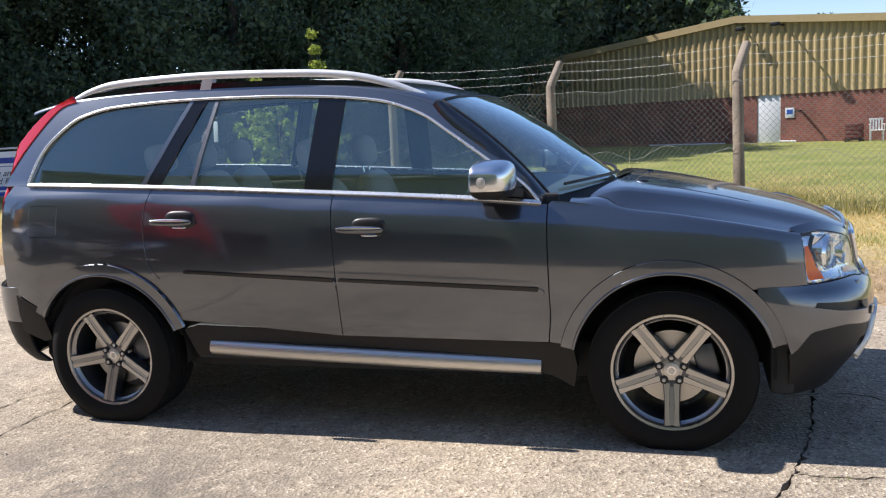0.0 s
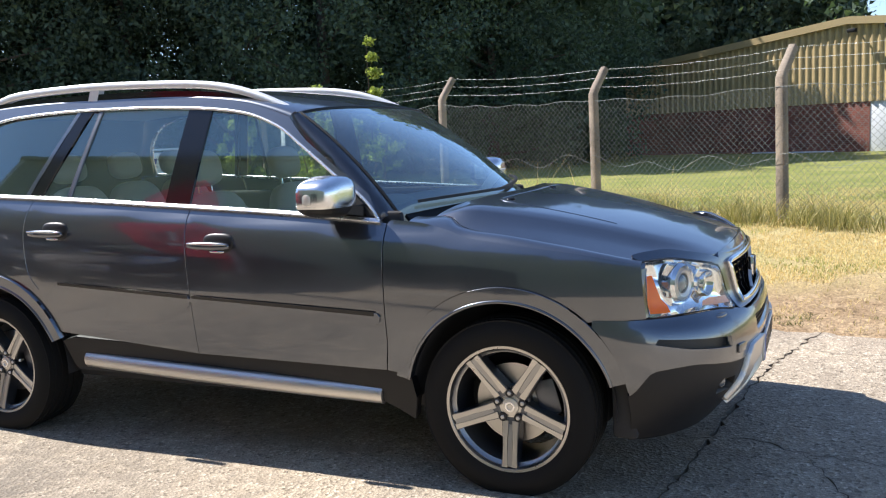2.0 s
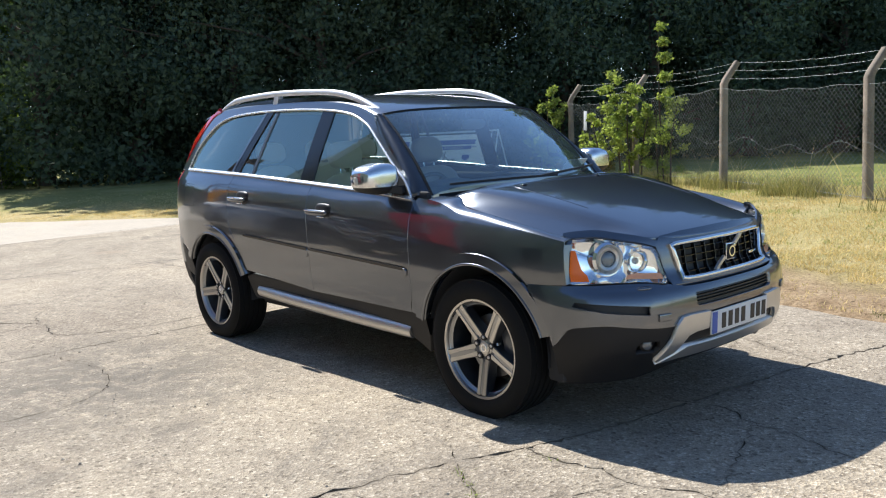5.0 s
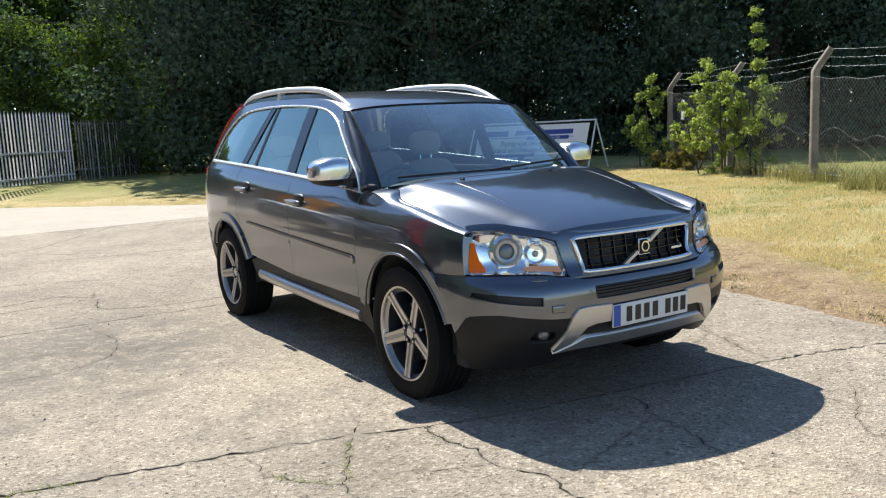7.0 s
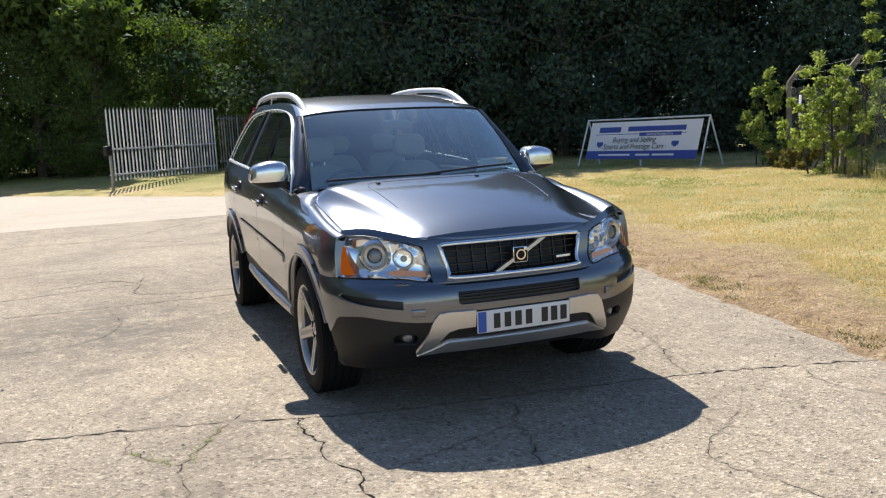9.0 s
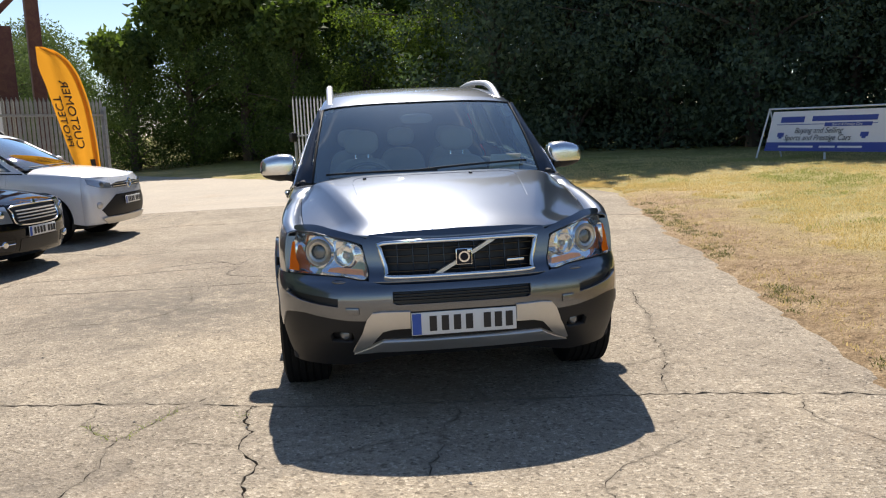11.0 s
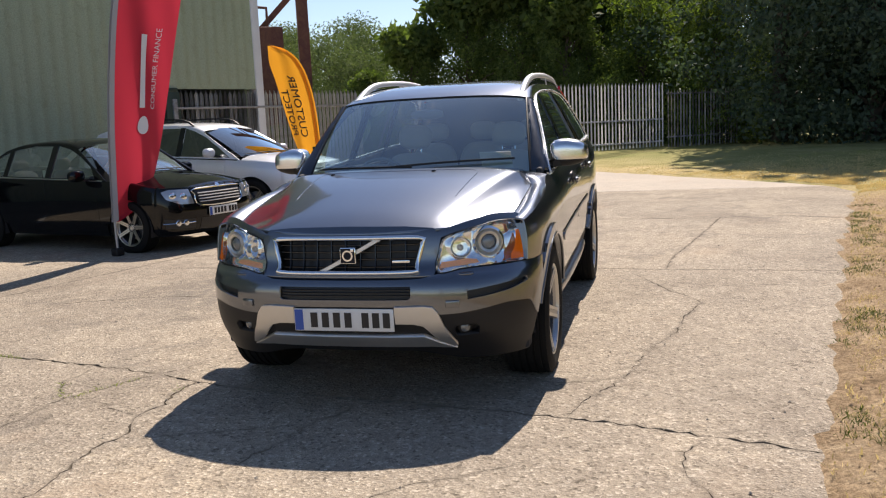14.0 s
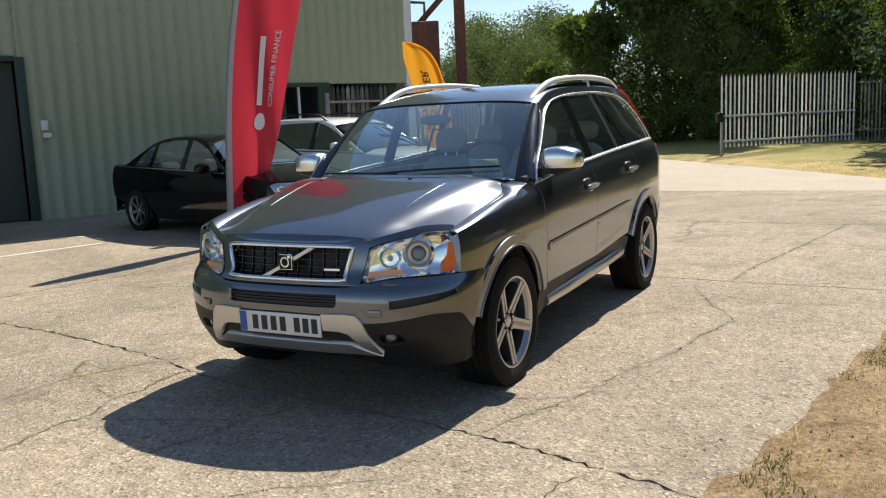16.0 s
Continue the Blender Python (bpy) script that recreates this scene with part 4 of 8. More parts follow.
def build_hall():
    e = thing("brick_hall", HALL_M, "low hall with red brick base and yellow ribbed cladding", "building")
    x0, x1, ridge = -11.5, 11.0, -0.8
    zr, ze = 5.10, 3.95
    part("brick_wall", box_bm((x0, 0, 0), (0.0, 0.3, 2.0)), BRICKRED, e)
    part("brick_wall", box_bm((0.95, 0, 0), (x1, 0.3, 2.0)), BRICKRED, e)
    bm = ribbed(x1 - x0, 2.0, 2.1, 0.28, -0.05, x0)
    for v in bm.verts:
        if v.co.z > 2.05:
            v.co.z = zr - (zr - ze) * abs(v.co.x - ridge) / (x1 - ridge)
    moved(bm, pose(0, -0.02, 0))
    part("cladding", bm, YELLOWCLAD, e)
    for xa, xb in ((x0 - 0.2, ridge), (ridge, x1 + 0.2)):
        za, zb = [zr - (zr - ze) * abs(x - ridge) / (x1 - ridge) for x in (xa, xb)]
        bm = bmesh.new()
        bmesh.ops.create_cube(bm, size=1)
        for v in bm.verts:
            left = v.co.x < 0
            v.co = Vector((xa if left else xb, -0.22 if v.co.y < 0 else 18.0, (za if left else zb) + (0.16 if v.co.z > 0 else -0.12)))
        part("roof", bm, YELLOWCLAD, e)
    part("side_wall", box_bm((x0, 0.3, 0), (x0 + 0.3, 18, 4.2)), BRICKRED, e)
    part("side_wall", box_bm((x1 - 0.3, 0.3, 0), (x1, 18, 4.2)), BRICKRED, e)
    part("back_wall", box_bm((x0, 17.7, 0), (x1, 18, 4.2)), BRICKRED, e)
    part("door", box_bm((0.0, 0.02, 0.03), (0.95, 0.1, 2.0), 0.01), WHITETRIM, e)
    notice = part("notice", box_bm((1.14, -0.03, 1.05), (1.50, -0.003, 1.45), 0.005), WHITETRIM, e)
    part("notice_mark", box_bm((1.20, -0.036, 1.20), (1.44, -0.031, 1.38)), PLATEBLUE, notice)
    for x, out in ((-0.52, 0.45), (1.08, 0.95)):
        lamp = part("wall_lamp", box_bm((x - 0.16, -out - 0.12, 4.62), (x + 0.16, -out + 0.10, 4.76), 0.02), BLACKPLASTIC, e)
        part("bracket", box_bm((x - 0.025, -out, 4.66), (x + 0.025, 0.0, 4.72)), BLACKPLASTIC, lamp)
    # unseen bracket, added to cast the small shadow beside the notice
    part("wall_light", box_bm((1.72, -0.42, 1.28), (1.82, -0.02, 1.34), 0.01), BLACKPLASTIC, e)
    for x0, x1, z in ((-4.75, -1.28, 0.10), (0.98, 1.64, 0.14)):
        sweep("pipe_rail", [(x0, -0.25, 0.0), (x0, -0.25, z), (x1, -0.25, z), (x1, -0.25, 0.0)], circle(0.035, 6), WHITETRIM, e, up=(0, 1, 0))


build_hall()


def build_stacked_chairs():
    """Dark plastic crates stacked on a trolley, and a white garden chair, by the hall's wall."""
    e = thing("crate_trolley", HALL_M @ pose(3.95, -0.7, 0.06), "dark red crates stacked on a low trolley against the brick wall", "trolley")
    for k in range(4):
        part("crate", box_bm((-0.28, -0.2, 0.14 + k * 0.14), (0.28, 0.2, 0.27 + k * 0.14), 0.015), CRATE, e)
    part("deck", box_bm((-0.32, -0.24, 0.09), (0.32, 0.24, 0.13), 0.01), BLACKPLASTIC, e)
    for x in (-0.25, 0.25):
        for y in (-0.18, 0.18):
            part("castor", moved(lathe_bm([(0.0, -0.02), (0.045, -0.02), (0.045, 0.02), (0.0, 0.02)], 12), pose(x, y, 0.045)), BLACKPLASTIC, e)
    c = thing("garden_chair", HALL_M @ pose(4.75, -0.8, 0.06, 0, 0, 20), "white plastic garden chair by the brick wall", "chair")
    part("seat", box_bm((-0.24, -0.24, 0.40), (0.24, 0.24, 0.44), 0.015), WHITE, c)
    for i in range(5):
        part("back_slat", box_bm((-0.22 + i * 0.095, 0.20, 0.44), (-0.16 + i * 0.095, 0.23, 0.82), 0.008), WHITE, c)
    part("back_rail", box_bm((-0.25, 0.195, 0.80), (0.25, 0.24, 0.86), 0.015), WHITE, c)
    for x in (-0.21, 0.21):
        for y in (-0.21, 0.21):
            part("leg", box_bm((x - 0.02, y - 0.02, 0.0), (x + 0.02, y + 0.02, 0.41), 0.006), WHITE, c)
        part("armrest", box_bm((x * 1.15 - 0.02, -0.24, 0.62), (x * 1.15 + 0.02, 0.22, 0.65), 0.008), WHITE, c)
        part("arm_post", box_bm((x * 1.15 - 0.015, -0.22, 0.42), (x * 1.15 + 0.015, -0.18, 0.62)), WHITE, c)


CRATE = plain("dark_red_plastic", (0.10, 0.025, 0.022), 0.5)
build_stacked_chairs()

# ---- the grey estate car ----
# x runs forward from the middle of the wheelbase, y to the car's left, z up
belt_z = curve((-2.3, 1.275), (-1.76, 1.259), (-1.15, 1.232), (-0.16, 1.175), (0.54, 1.131), (0.90, 1.10), (1.3, 1.07), (2.4, 1.0))
half_w = curve((-2.25, 0.83), (-2.1, 0.90), (-1.8, 0.948), (-1.43, 0.957), (-0.9, 0.945), (0.0, 0.935), (0.9, 0.94), (1.43, 0.942), (1.75, 0.925), (1.95, 0.885), (2.1, 0.82), (2.3, 0.7))
flank = curve((-1.0, 0.075), (-0.80, 0.035), (-0.66, 0.014), (-0.5, 0.005), (-0.36, 0.0), (-0.22, 0.004), (-0.13, 0.016), (-0.07, 0.036), (-0.03, 0.062), (0.0, 0.082))
chrome_z = curve((-1.885, 1.26), (-1.868, 1.35), (-1.77, 1.51), (-1.62, 1.612), (-1.40, 1.652), (-1.0, 1.665), (-0.56, 1.657), (-0.23, 1.638), (0.06, 1.603), (0.28, 1.530), (0.44, 1.428), (0.62, 1.303), (0.80, 1.180), (0.87, 1.10))
edge_z = curve((-2.1, 1.60), (-1.9, 1.655), (-1.7, 1.69), (-1.4, 1.705), (-1.0, 1.710), (-0.56, 1.702), (-0.23, 1.684), (0.06, 1.648), (0.20, 1.612), (0.34, 1.565), (0.5, 1.50))
crown_z = curve((-2.1, 1.68), (-1.9, 1.715), (-1.6, 1.745), (-1.2, 1.758), (-0.7, 1.755), (-0.2, 1.732), (0.1, 1.698), (0.3, 1.655), (0.45, 1.61))


def side_y(x, z):
    d = z - belt_z(x)
    w = half_w(x)
    if d <= 0:
        return w - flank(d)
    k = d / (1.66 - belt_z(x))
    return w - 0.082 - 0.185 * k - 0.025 * k * k


def flank_surf(x, z):
    return (x, -side_y(x, z), z)


def roof_surf(x, a):
    """a: 0 at the middle, 1 at the edge."""
    yt, zt, zc = side_y(x, edge_z(x)), edge_z(x), crown_z(x)
    s = math.sin(min(abs(a), 1.0) * math.pi / 2) ** 0.80 * (1 if a >= 0 else -1)
    c = max(0.0, math.cos(min(abs(a), 1.0) * math.pi / 2)) ** 0.85
    return (x, -yt * s, zt + (zc - zt) * c)


def screen_surf(u, v):
    """The windscreen: u across (-1 to 1, + is the car's right), v from the cowl up."""
    B = Vector((1.14 - 0.24 * u * u, -0.745 * u, 1.150 - 0.035 * u * u))
    a = 0.76 * u
    T = Vector(roof_surf(0.425 - 0.085 * abs(a) ** 1.6, a)) + Vector((0.006, 0, -0.006))
    p = B.lerp(T, v)
    k = 0.028 * 4 * v * (1 - v)
    return tuple(p + Vector((0.55 * k, 0, 0.83 * k)))


hood_mid = curve((0.9, 1.205), (1.16, 1.178), (1.40, 1.143), (1.62, 1.100), (1.87, 1.040), (2.05, 0.990), (2.16, 0.950), (2.23, 0.918), (2.28, 0.885))
hood_drop = curve((0, 0.0), (0.20, 0.003), (0.40, 0.013), (0.48, 0.022), (0.54, 0.034), (0.62, 0.052), (0.70, 0.074), (0.80, 0.108), (0.9, 0.17), (1.0, 0.25))


hood_crease = curve((1.0, 0.715), (1.15, 0.690), (1.4, 0.625), (1.7, 0.545), (2.0, 0.465), (2.2, 0.41))


def hood_surf(x, y):
    """A broad flat middle, a steep fold along each crease, and a shoulder out to the edge."""
    q, yc, old = abs(y), hood_crease(x), hood_drop(abs(y))
    end = 0.79
    fold = 0.022 * (min(q, yc) / yc) ** 2.2 + 0.030 * (1 - (1 - min(1.0, 0.5 * (math.sqrt(((q - yc) / 0.125) ** 2 + 0.02) + (q - yc) / 0.125))) ** 2) + max(0.0, min(q, end) - yc - 0.04) * max(0.02, (0.1045 - 0.052) / (end - yc - 0.04))
    fold += max(0.0, old - hood_drop(end))
    a = smooth(1.02, 1.25, x) * (1 - smooth(1.92, 2.15, x))
    return (x, y, hood_mid(x) - (a * fold + (1 - a) * old) * (1 + 0.12 * smooth(1.2, 2.2, x)))


nose_x = curve((0.20, 2.16), (0.30, 2.235), (0.36, 2.285), (0.42, 2.322), (0.50, 2.340), (0.58, 2.348), (0.64, 2.344), (0.69, 2.325), (0.72, 2.288), (0.76, 2.272), (0.84, 2.262), (0.90, 2.248), (0.94, 2.225), (1.0, 2.16))
nose_w = curve((0.20, 0.87), (0.35, 0.915), (0.5, 0.935), (0.65, 0.935), (0.74, 0.928), (0.85, 0.915), (0.95, 0.885), (1.0, 0.86))
NOSE_N = curve((0.2, 2.7), (0.6, 2.65), (0.70, 2.5), (0.78, 2.3), (1.0, 2.25))


def nose_surf(a, z):
    """The front end wrapped round: a is the angle from the middle (+ to the car's right)."""
    A, W, n = nose_x(z) - 1.70, nose_w(z), 2 / NOSE_N(z)
    c, s = max(math.cos(a), 0.0), math.sin(a)
    return (1.70 + A * c ** n, -W * abs(s) ** n * (1 if s > 0 else -1), z)


def ay(y, z):
    """The front's angle at a distance y to the right of the middle."""
    k = min(0.9999, abs(y) / nose_w(z)) ** (NOSE_N(z) / 2)
    return math.asin(k) * (1 if y >= 0 else -1)


def ax(x, z):
    k = min(0.9999, max(0.0, (x - 1.70) / (nose_x(z) - 1.70))) ** (NOSE_N(z) / 2)
    return math.acos(k)


def ny(*pts):
    return [(ay(y, z), z) for y, z in pts]


FW, RW, HUB, TYRE, ARCH = 1.4285, -1.4285, 0.352, 0.368, 0.487


def arch_line(cx, r, a0, a1, n=22, cz=0.362):
    return [(cx + r * math.cos(math.radians(a0 + (a1 - a0) * i / n)), cz + r * math.sin(math.radians(a0 + (a1 - a0) * i / n))) for i in range(n + 1)]


def both(fn, name, *args, **kw):
    return [fn(name, *args, **kw), fn(name, *args, mirror=True, **kw)]


def tube_on(f, pts, lift=0.0, step=0.04):
    g = offset(f, lift, -1) if lift else f
    return [g(*p) for p in bend(pts, step)]


def build_main_car():
    car = thing("car", pose(2.2, 0, 0, 0, 0, -0.8) @ pose(-2.2, 0, 0), "dark grey metallic estate car with bright trim, parked on the concrete", "car")
    P = lambda name, poly, f, mat, **kw: both(panel, name, poly, f, mat, car, **kw)
    # flanks
    front_edge = bend([(0.902, 1.092), (0.905, 0.9), (0.908, 0.7), (0.91, 0.6), (0.899, 0.478)], 0.05)
    b_edge = bend([(-0.133, 1.165), (-0.120, 0.84), (-0.112, 0.65), (-0.104, 0.487)], 0.05)
    r_edge = bend([(-1.12, 1.222), (-1.145, 1.05), (-1.132, 0.86), (-1.075, 0.77)], 0.05) + arch_line(RW, ARCH + 0.004, 55, 23, 8)
    g = 0.0028
    belt = lambda x0, x1, n=24: [(x0 + (x1 - x0) * i / n, belt_z(x0 + (x1 - x0) * i / n) - 0.006) for i in range(n + 1)]
    P("front_door", [(x - g, z) for x, z in front_edge[1:]] + [(x + g, z) for x, z in b_edge[::-1][:-1]] + belt(-0.133 + g, 0.902 - g), flank_surf, PAINT)
    rd = [(x + g, z) for x, z in r_edge]
    P("rear_door", rd + [(x - g, z) for x, z in b_edge[::-1][:-1]] + belt(-0.133 - g, -1.12 + g), flank_surf, PAINT, step=0.0365)
    hood_gap = [(0.92, 1.108), (1.06, 1.094), (1.18, 1.066), (1.28, 1.035), (1.45, 1.012), (1.75, 0.972), (1.955, 0.932)]
    fender = [(x + g, z) for x, z in front_edge[::-1]] + bend(hood_gap, 0.05) + bend([(1.957, 0.93), (1.966, 0.83), (1.976, 0.732)], 0.05) + [(1.80, 0.722)] + arch_line(FW, ARCH + 0.003, 47, 167, 26)
    P("front_wing", fender, flank_surf, PAINT)
    quarter = [(x - g, z) for x, z in r_edge[::-1]] + belt(-1.12 - g, -1.99, 16) + [(-2.03, 1.2), (-2.06, 0.95), (-2.07, 0.722)] + [(-1.83, 0.60)] + arch_line(RW, ARCH + 0.003, 150, 23, 26)[:-8]
    hole = [(-1.828, 1.157), (-1.668, 1.154), (-1.657, 1.143), (-1.669, 0.998), (-1.681, 0.987), (-1.842, 0.989), (-1.852, 1.000), (-1.840, 1.147)]
    P("rear_wing", quarter, flank_surf, PAINT, holes=[hole])
    cx, cz = np.mean(hole, axis=0)
    P("fuel_flap", [(cx + (x - cx) * 0.965, cz + (z - cz) * 0.965) for x, z in hole], flank_surf, PAINT)
    # door mouldings
    mould = lambda x0, x1, z0, z1, h: [(x0, z0), (x1 - 0.012, z1), (x1, z1 - 0.012), (x1 - 0.004, z1 - h + 0.012), (x1 - 0.02, z1 - h), (x0 + 0.03, z0 - h), (x0 - 0.02, z0 - 0.018)]
    P("door_moulding", mould(-0.93, -0.116, 0.806, 0.764, 0.055), flank_surf, PAINT, lift=0.009)
    P("door_moulding", mould(-0.100, 0.887, 0.763, 0.722, 0.048), flank_surf, PAINT, lift=0.009)
    for x0, x1, z0, z1 in ((-0.93, -0.125, 0.812, 0.770), (-0.10, 0.86, 0.769, 0.730)):
        P("moulding_groove", [(x0, z0), (x1, z1), (x1, z1 - 0.018), (x0, z0 - 0.014)], flank_surf, GLOSSBLACK, lift=0.0105, depth=0.002)
    # wheel-arch trims
    for cx0, a0, a1 in ((FW, 15, 168), (RW, 19, 152)):
        n = 40
        out = arch_line(cx0, ARCH, a0, a1, n)
        inn = arch_line(cx0, 0.428, a1, a0, n)
        P("arch_trim", out + inn, flank_surf, PAINT, lift=0.016, depth=0.05, step=0.02)
        path = [offset(flank_surf, 0.014)(x, z) for x, z in arch_line(cx0, 0.431, a0, a1, n)]
        both(sweep, "arch_lip", path, circle(0.008, 8), PAINT, car, up=(0, -1, 0))
        liner = [(cx0 + r * math.cos(math.radians(t)), y, 0.362 + r * math.sin(math.radians(t))) for y, r in ((-0.885, 0.432), (-0.62, 0.432), (-0.60, 0.10)) for t in range(-6, 190, 7)]
        k = len(range(-6, 190, 7))
        fs = [(j * k + i, j * k + i + 1, (j + 1) * k + i + 1, (j + 1) * k + i) for j in range(2) for i in range(k - 1)]
        both(lambda nm, mirror=False: mesh_part(nm, [(x, -y if mirror else y, z) for x, y, z in liner], fs, CABIN, car), "arch_liner")
    # sill, step bar, floor
    P("sill", [(-0.98, 0.50), (-0.90, 0.523), (0.90, 0.472), (1.0, 0.472), (1.02, 0.36), (1.0, 0.26), (0.93, 0.30), (0.86, 0.33), (-0.84, 0.37), (-0.93, 0.36)], lambda x, z: (x, -side_y(x, z) + 0.012, z), BLACKPLASTIC, depth=0.05)
    bar = bend([(-0.84, -0.885, 0.408), (-0.4, -0.900, 0.394), (0.3, -0.900, 0.372), (0.855, -0.885, 0.355)], 0.08)
    both(sweep, "step_bar", bar, [(0.034 * math.cos(t), 0.041 * math.sin(t)) for t in np.linspace(0, 6.283, 15)[:-1]], SATIN, car)
    part("floor_pan", box_bm((-2.0, -0.74, 0.26), (1.80, 0.74, 0.44), 0.03), CABIN, car)
    part("underfloor", box_bm((-0.93, -0.885, 0.345), (0.92, 0.885, 0.40), 0.01), CABIN, car)
    part("engine_block", box_bm((0.95, -0.58, 0.3), (2.0, 0.58, 0.82), 0.05), CABIN, car)
    # glasshouse
    G = flank_surf
    top = [(x, chrome_z(x)) for x in np.linspace(-1.885, 0.868, 60)]
    outer = [(x, edge_z(x)) for x in np.linspace(0.34, -1.72, 40)]
    side_frame = top + [(0.80, 1.215), (0.62, 1.34), (0.44, 1.465), (0.37, 1.535)] + outer + [(-1.80, 1.66), (-1.93, 1.50), (-2.02, 1.36), (-2.06, 1.26), (-1.95, belt_z(-1.95) - 0.004)]
    P("roof_side", side_frame, G, PAINT, depth=0.03, step=0.03)

    def under(x0, x1, dz=0.012):
        return [(x, min(chrome_z(x), 1.7) - dz) for x in np.linspace(x0, x1, 14)]
    bz = lambda x: belt_z(x) + 0.012
    rear_glass = [(-1.865, bz(-1.865)), (-1.80, bz(-1.80)), (-1.175, bz(-1.175))] + [(-0.985, 1.653)] + under(-1.02, -1.80)
    P("rear_quarter_glass", rear_glass, G, SIDEGLASS, depth=0.0, lift=-0.006)
    P("c_pillar", [(-1.175, bz(-1.18)), (-1.075, bz(-1.1)), (-0.885, 1.652), (-0.985, 1.655)], G, GLOSSBLACK, lift=0.001)
    P("quarter_light", [(-1.075, bz(-1.07)), (-0.905, bz(-0.9)), (-0.835, 1.650), (-0.885, 1.651)], G, SIDEGLASS, depth=0.0, lift=-0.006)
    P("window_divider", [(-0.905, bz(-0.9)), (-0.883, bz(-0.88)), (-0.816, 1.650), (-0.835, 1.650)], G, DARKALLOY, lift=0.002)
    P("pillar_trim", [(-1.182, bz(-1.18)), (-1.155, bz(-1.15)), (-0.962, 1.654), (-0.985, 1.655)], G, PAINT, lift=0.003)
    P("rear_door_glass", [(-0.880, bz(-0.88)), (-0.285, bz(-0.28))] + under(-0.255, -0.812, 0.008), G, SIDEGLASS, depth=0.0, lift=-0.006)
    P("b_pillar", [(-0.285, bz(-0.28)), (-0.142, bz(-0.14))] + under(-0.115, -0.255, 0.008), G, GLOSSBLACK, lift=0.001)
    P("front_door_glass", [(-0.142, bz(-0.14)), (0.70, bz(0.7)), (0.70, chrome_z(0.70) - 0.012)] + under(0.68, -0.115, 0.010), G, SIDEGLASS, depth=0.0, lift=-0.006)
    P("mirror_mount", [(0.70, bz(0.7)), (0.85, bz(0.85)), (0.70, chrome_z(0.70) - 0.010)], G, BLACKPLASTIC, lift=0.001)
    # bright trim round the side windows
    loop = [G(x, chrome_z(x) - 0.001) for x in np.linspace(-1.882, 0.862, 120)] + [G(x, belt_z(x) + 0.004) for x in np.linspace(0.86, -1.88, 60)]
    loop = [(x, y - 0.004, z) for x, y, z in loop]
    both(sweep, "window_trim", loop, circle(0.0078, 8), TRIM, car, up=(0, -1, 0), closed=True)
    belt_strip = [(x, -side_y(x, belt_z(x) - 0.004) - 0.006, belt_z(x) - 0.002) for x in np.linspace(-1.875, 0.875, 50)]
    both(sweep, "belt_trim", belt_strip, circle(0.011, 8, 0.009), TRIM, car, up=(0, 0, 1))
    # roof
    for sgn in (1,):
        ns, nx = 29, 60
        verts, nor, faces = [], [], []
        for j in range(nx + 1):
            for i in range(ns):
                a = -1 + 2 * i / (ns - 1)
                xf = 0.425 - 0.085 * abs(a) ** 1.6
                x = -1.98 + (xf + 1.98) * j / nx
                verts.append(roof_surf(x, a))
                n = surf_normal(roof_surf, x, max(-0.97, min(0.97, a)))
                nor.append(tuple(n if n.z > 0 else -n))
        faces = [(j * ns + i, j * ns + i + 1, (j + 1) * ns + i + 1, (j + 1) * ns + i) for j in range(nx) for i in range(ns - 1)]
        mesh_part("roof", verts, faces, PAINT, car, normals=nor)
    both(sweep, "roof_rail", bend([(-1.72, -0.600, 1.705), (-1.60, -0.600, 1.748), (-1.42, -0.600, 1.776), (-0.94, -0.602, 1.785), (-0.42, -0.602, 1.766), (-0.12, -0.602, 1.738), (0.10, -0.602, 1.682), (0.33, -0.602, 1.585)], 0.05),
         [(-.024, -.010), (-.018, -.019), (.018, -.019), (.024, -.010), (.020, .012), (.008, .019), (-.008, .019), (-.020, .012)], RAIL, car)
    for x0 in (-0.90,):
        both(sweep, "rail_foot", [(x0 - 0.02, -0.61, 1.68), (x0 + 0.01, -0.603, 1.775)], [(-.018, -.03), (.018, -.03), (.018, .03), (-.018, .03)], RAIL, car, up=(1, 0, 0))
    both(sweep, "rail_base", [(x, -0.605, edge_z(x) + 0.028 - 0.02 * smooth(0, 0.3, x)) for x in np.linspace(-1.68, 0.28, 20)], [(-.02, -.02), (.02, -.02), (.016, .008), (-.016, .008)], GLOSSBLACK, car)
    # front pillars between windscreen and side trim
    both(pillar, "a_pillar", car)
    # windscreen
    uv = [(-1 + 2 * i / 14, 0.0) for i in range(15)] + [(1 - 2 * i / 14, 1.0) for i in range(15)]
    panel("windscreen", uv, screen_surf, WINDSCREEN, car, step=0.1, depth=0.0, flip=True)
    edge = [offset(screen_surf, -0.001)(u, v) for u, v in [(-0.995, k) for k in np.linspace(0, 0.99, 12)] + [(q, 0.995) for q in np.linspace(-0.99, 0.99, 21)] + [(0.995, k) for k in np.linspace(0.99, 0, 12)]]
    sweep("screen_seal", edge, circle(0.007, 6), BLACKPLASTIC, car)
    # bonnet
    side_line = lambda s: [(1.075, 0.730), (1.16, 0.752), (1.20, 0.778), (1.30, 0.795), (1.55, 0.792), (1.80, 0.775), (1.94, 0.742), (2.05, 0.640), (2.12, 0.555), (2.165, 0.485)]
    right = bend([(x, -y) for x, y in side_line(0)], 0.05)
    left = [(x, -y) for x, y in right[::-1]]
    front = bend([(2.165, 0.485), (2.215, 0.36), (2.24, 0.2), (2.248, 0.0), (2.24, -0.2), (2.215, -0.36), (2.165, -0.485)], 0.05)[1:-1]
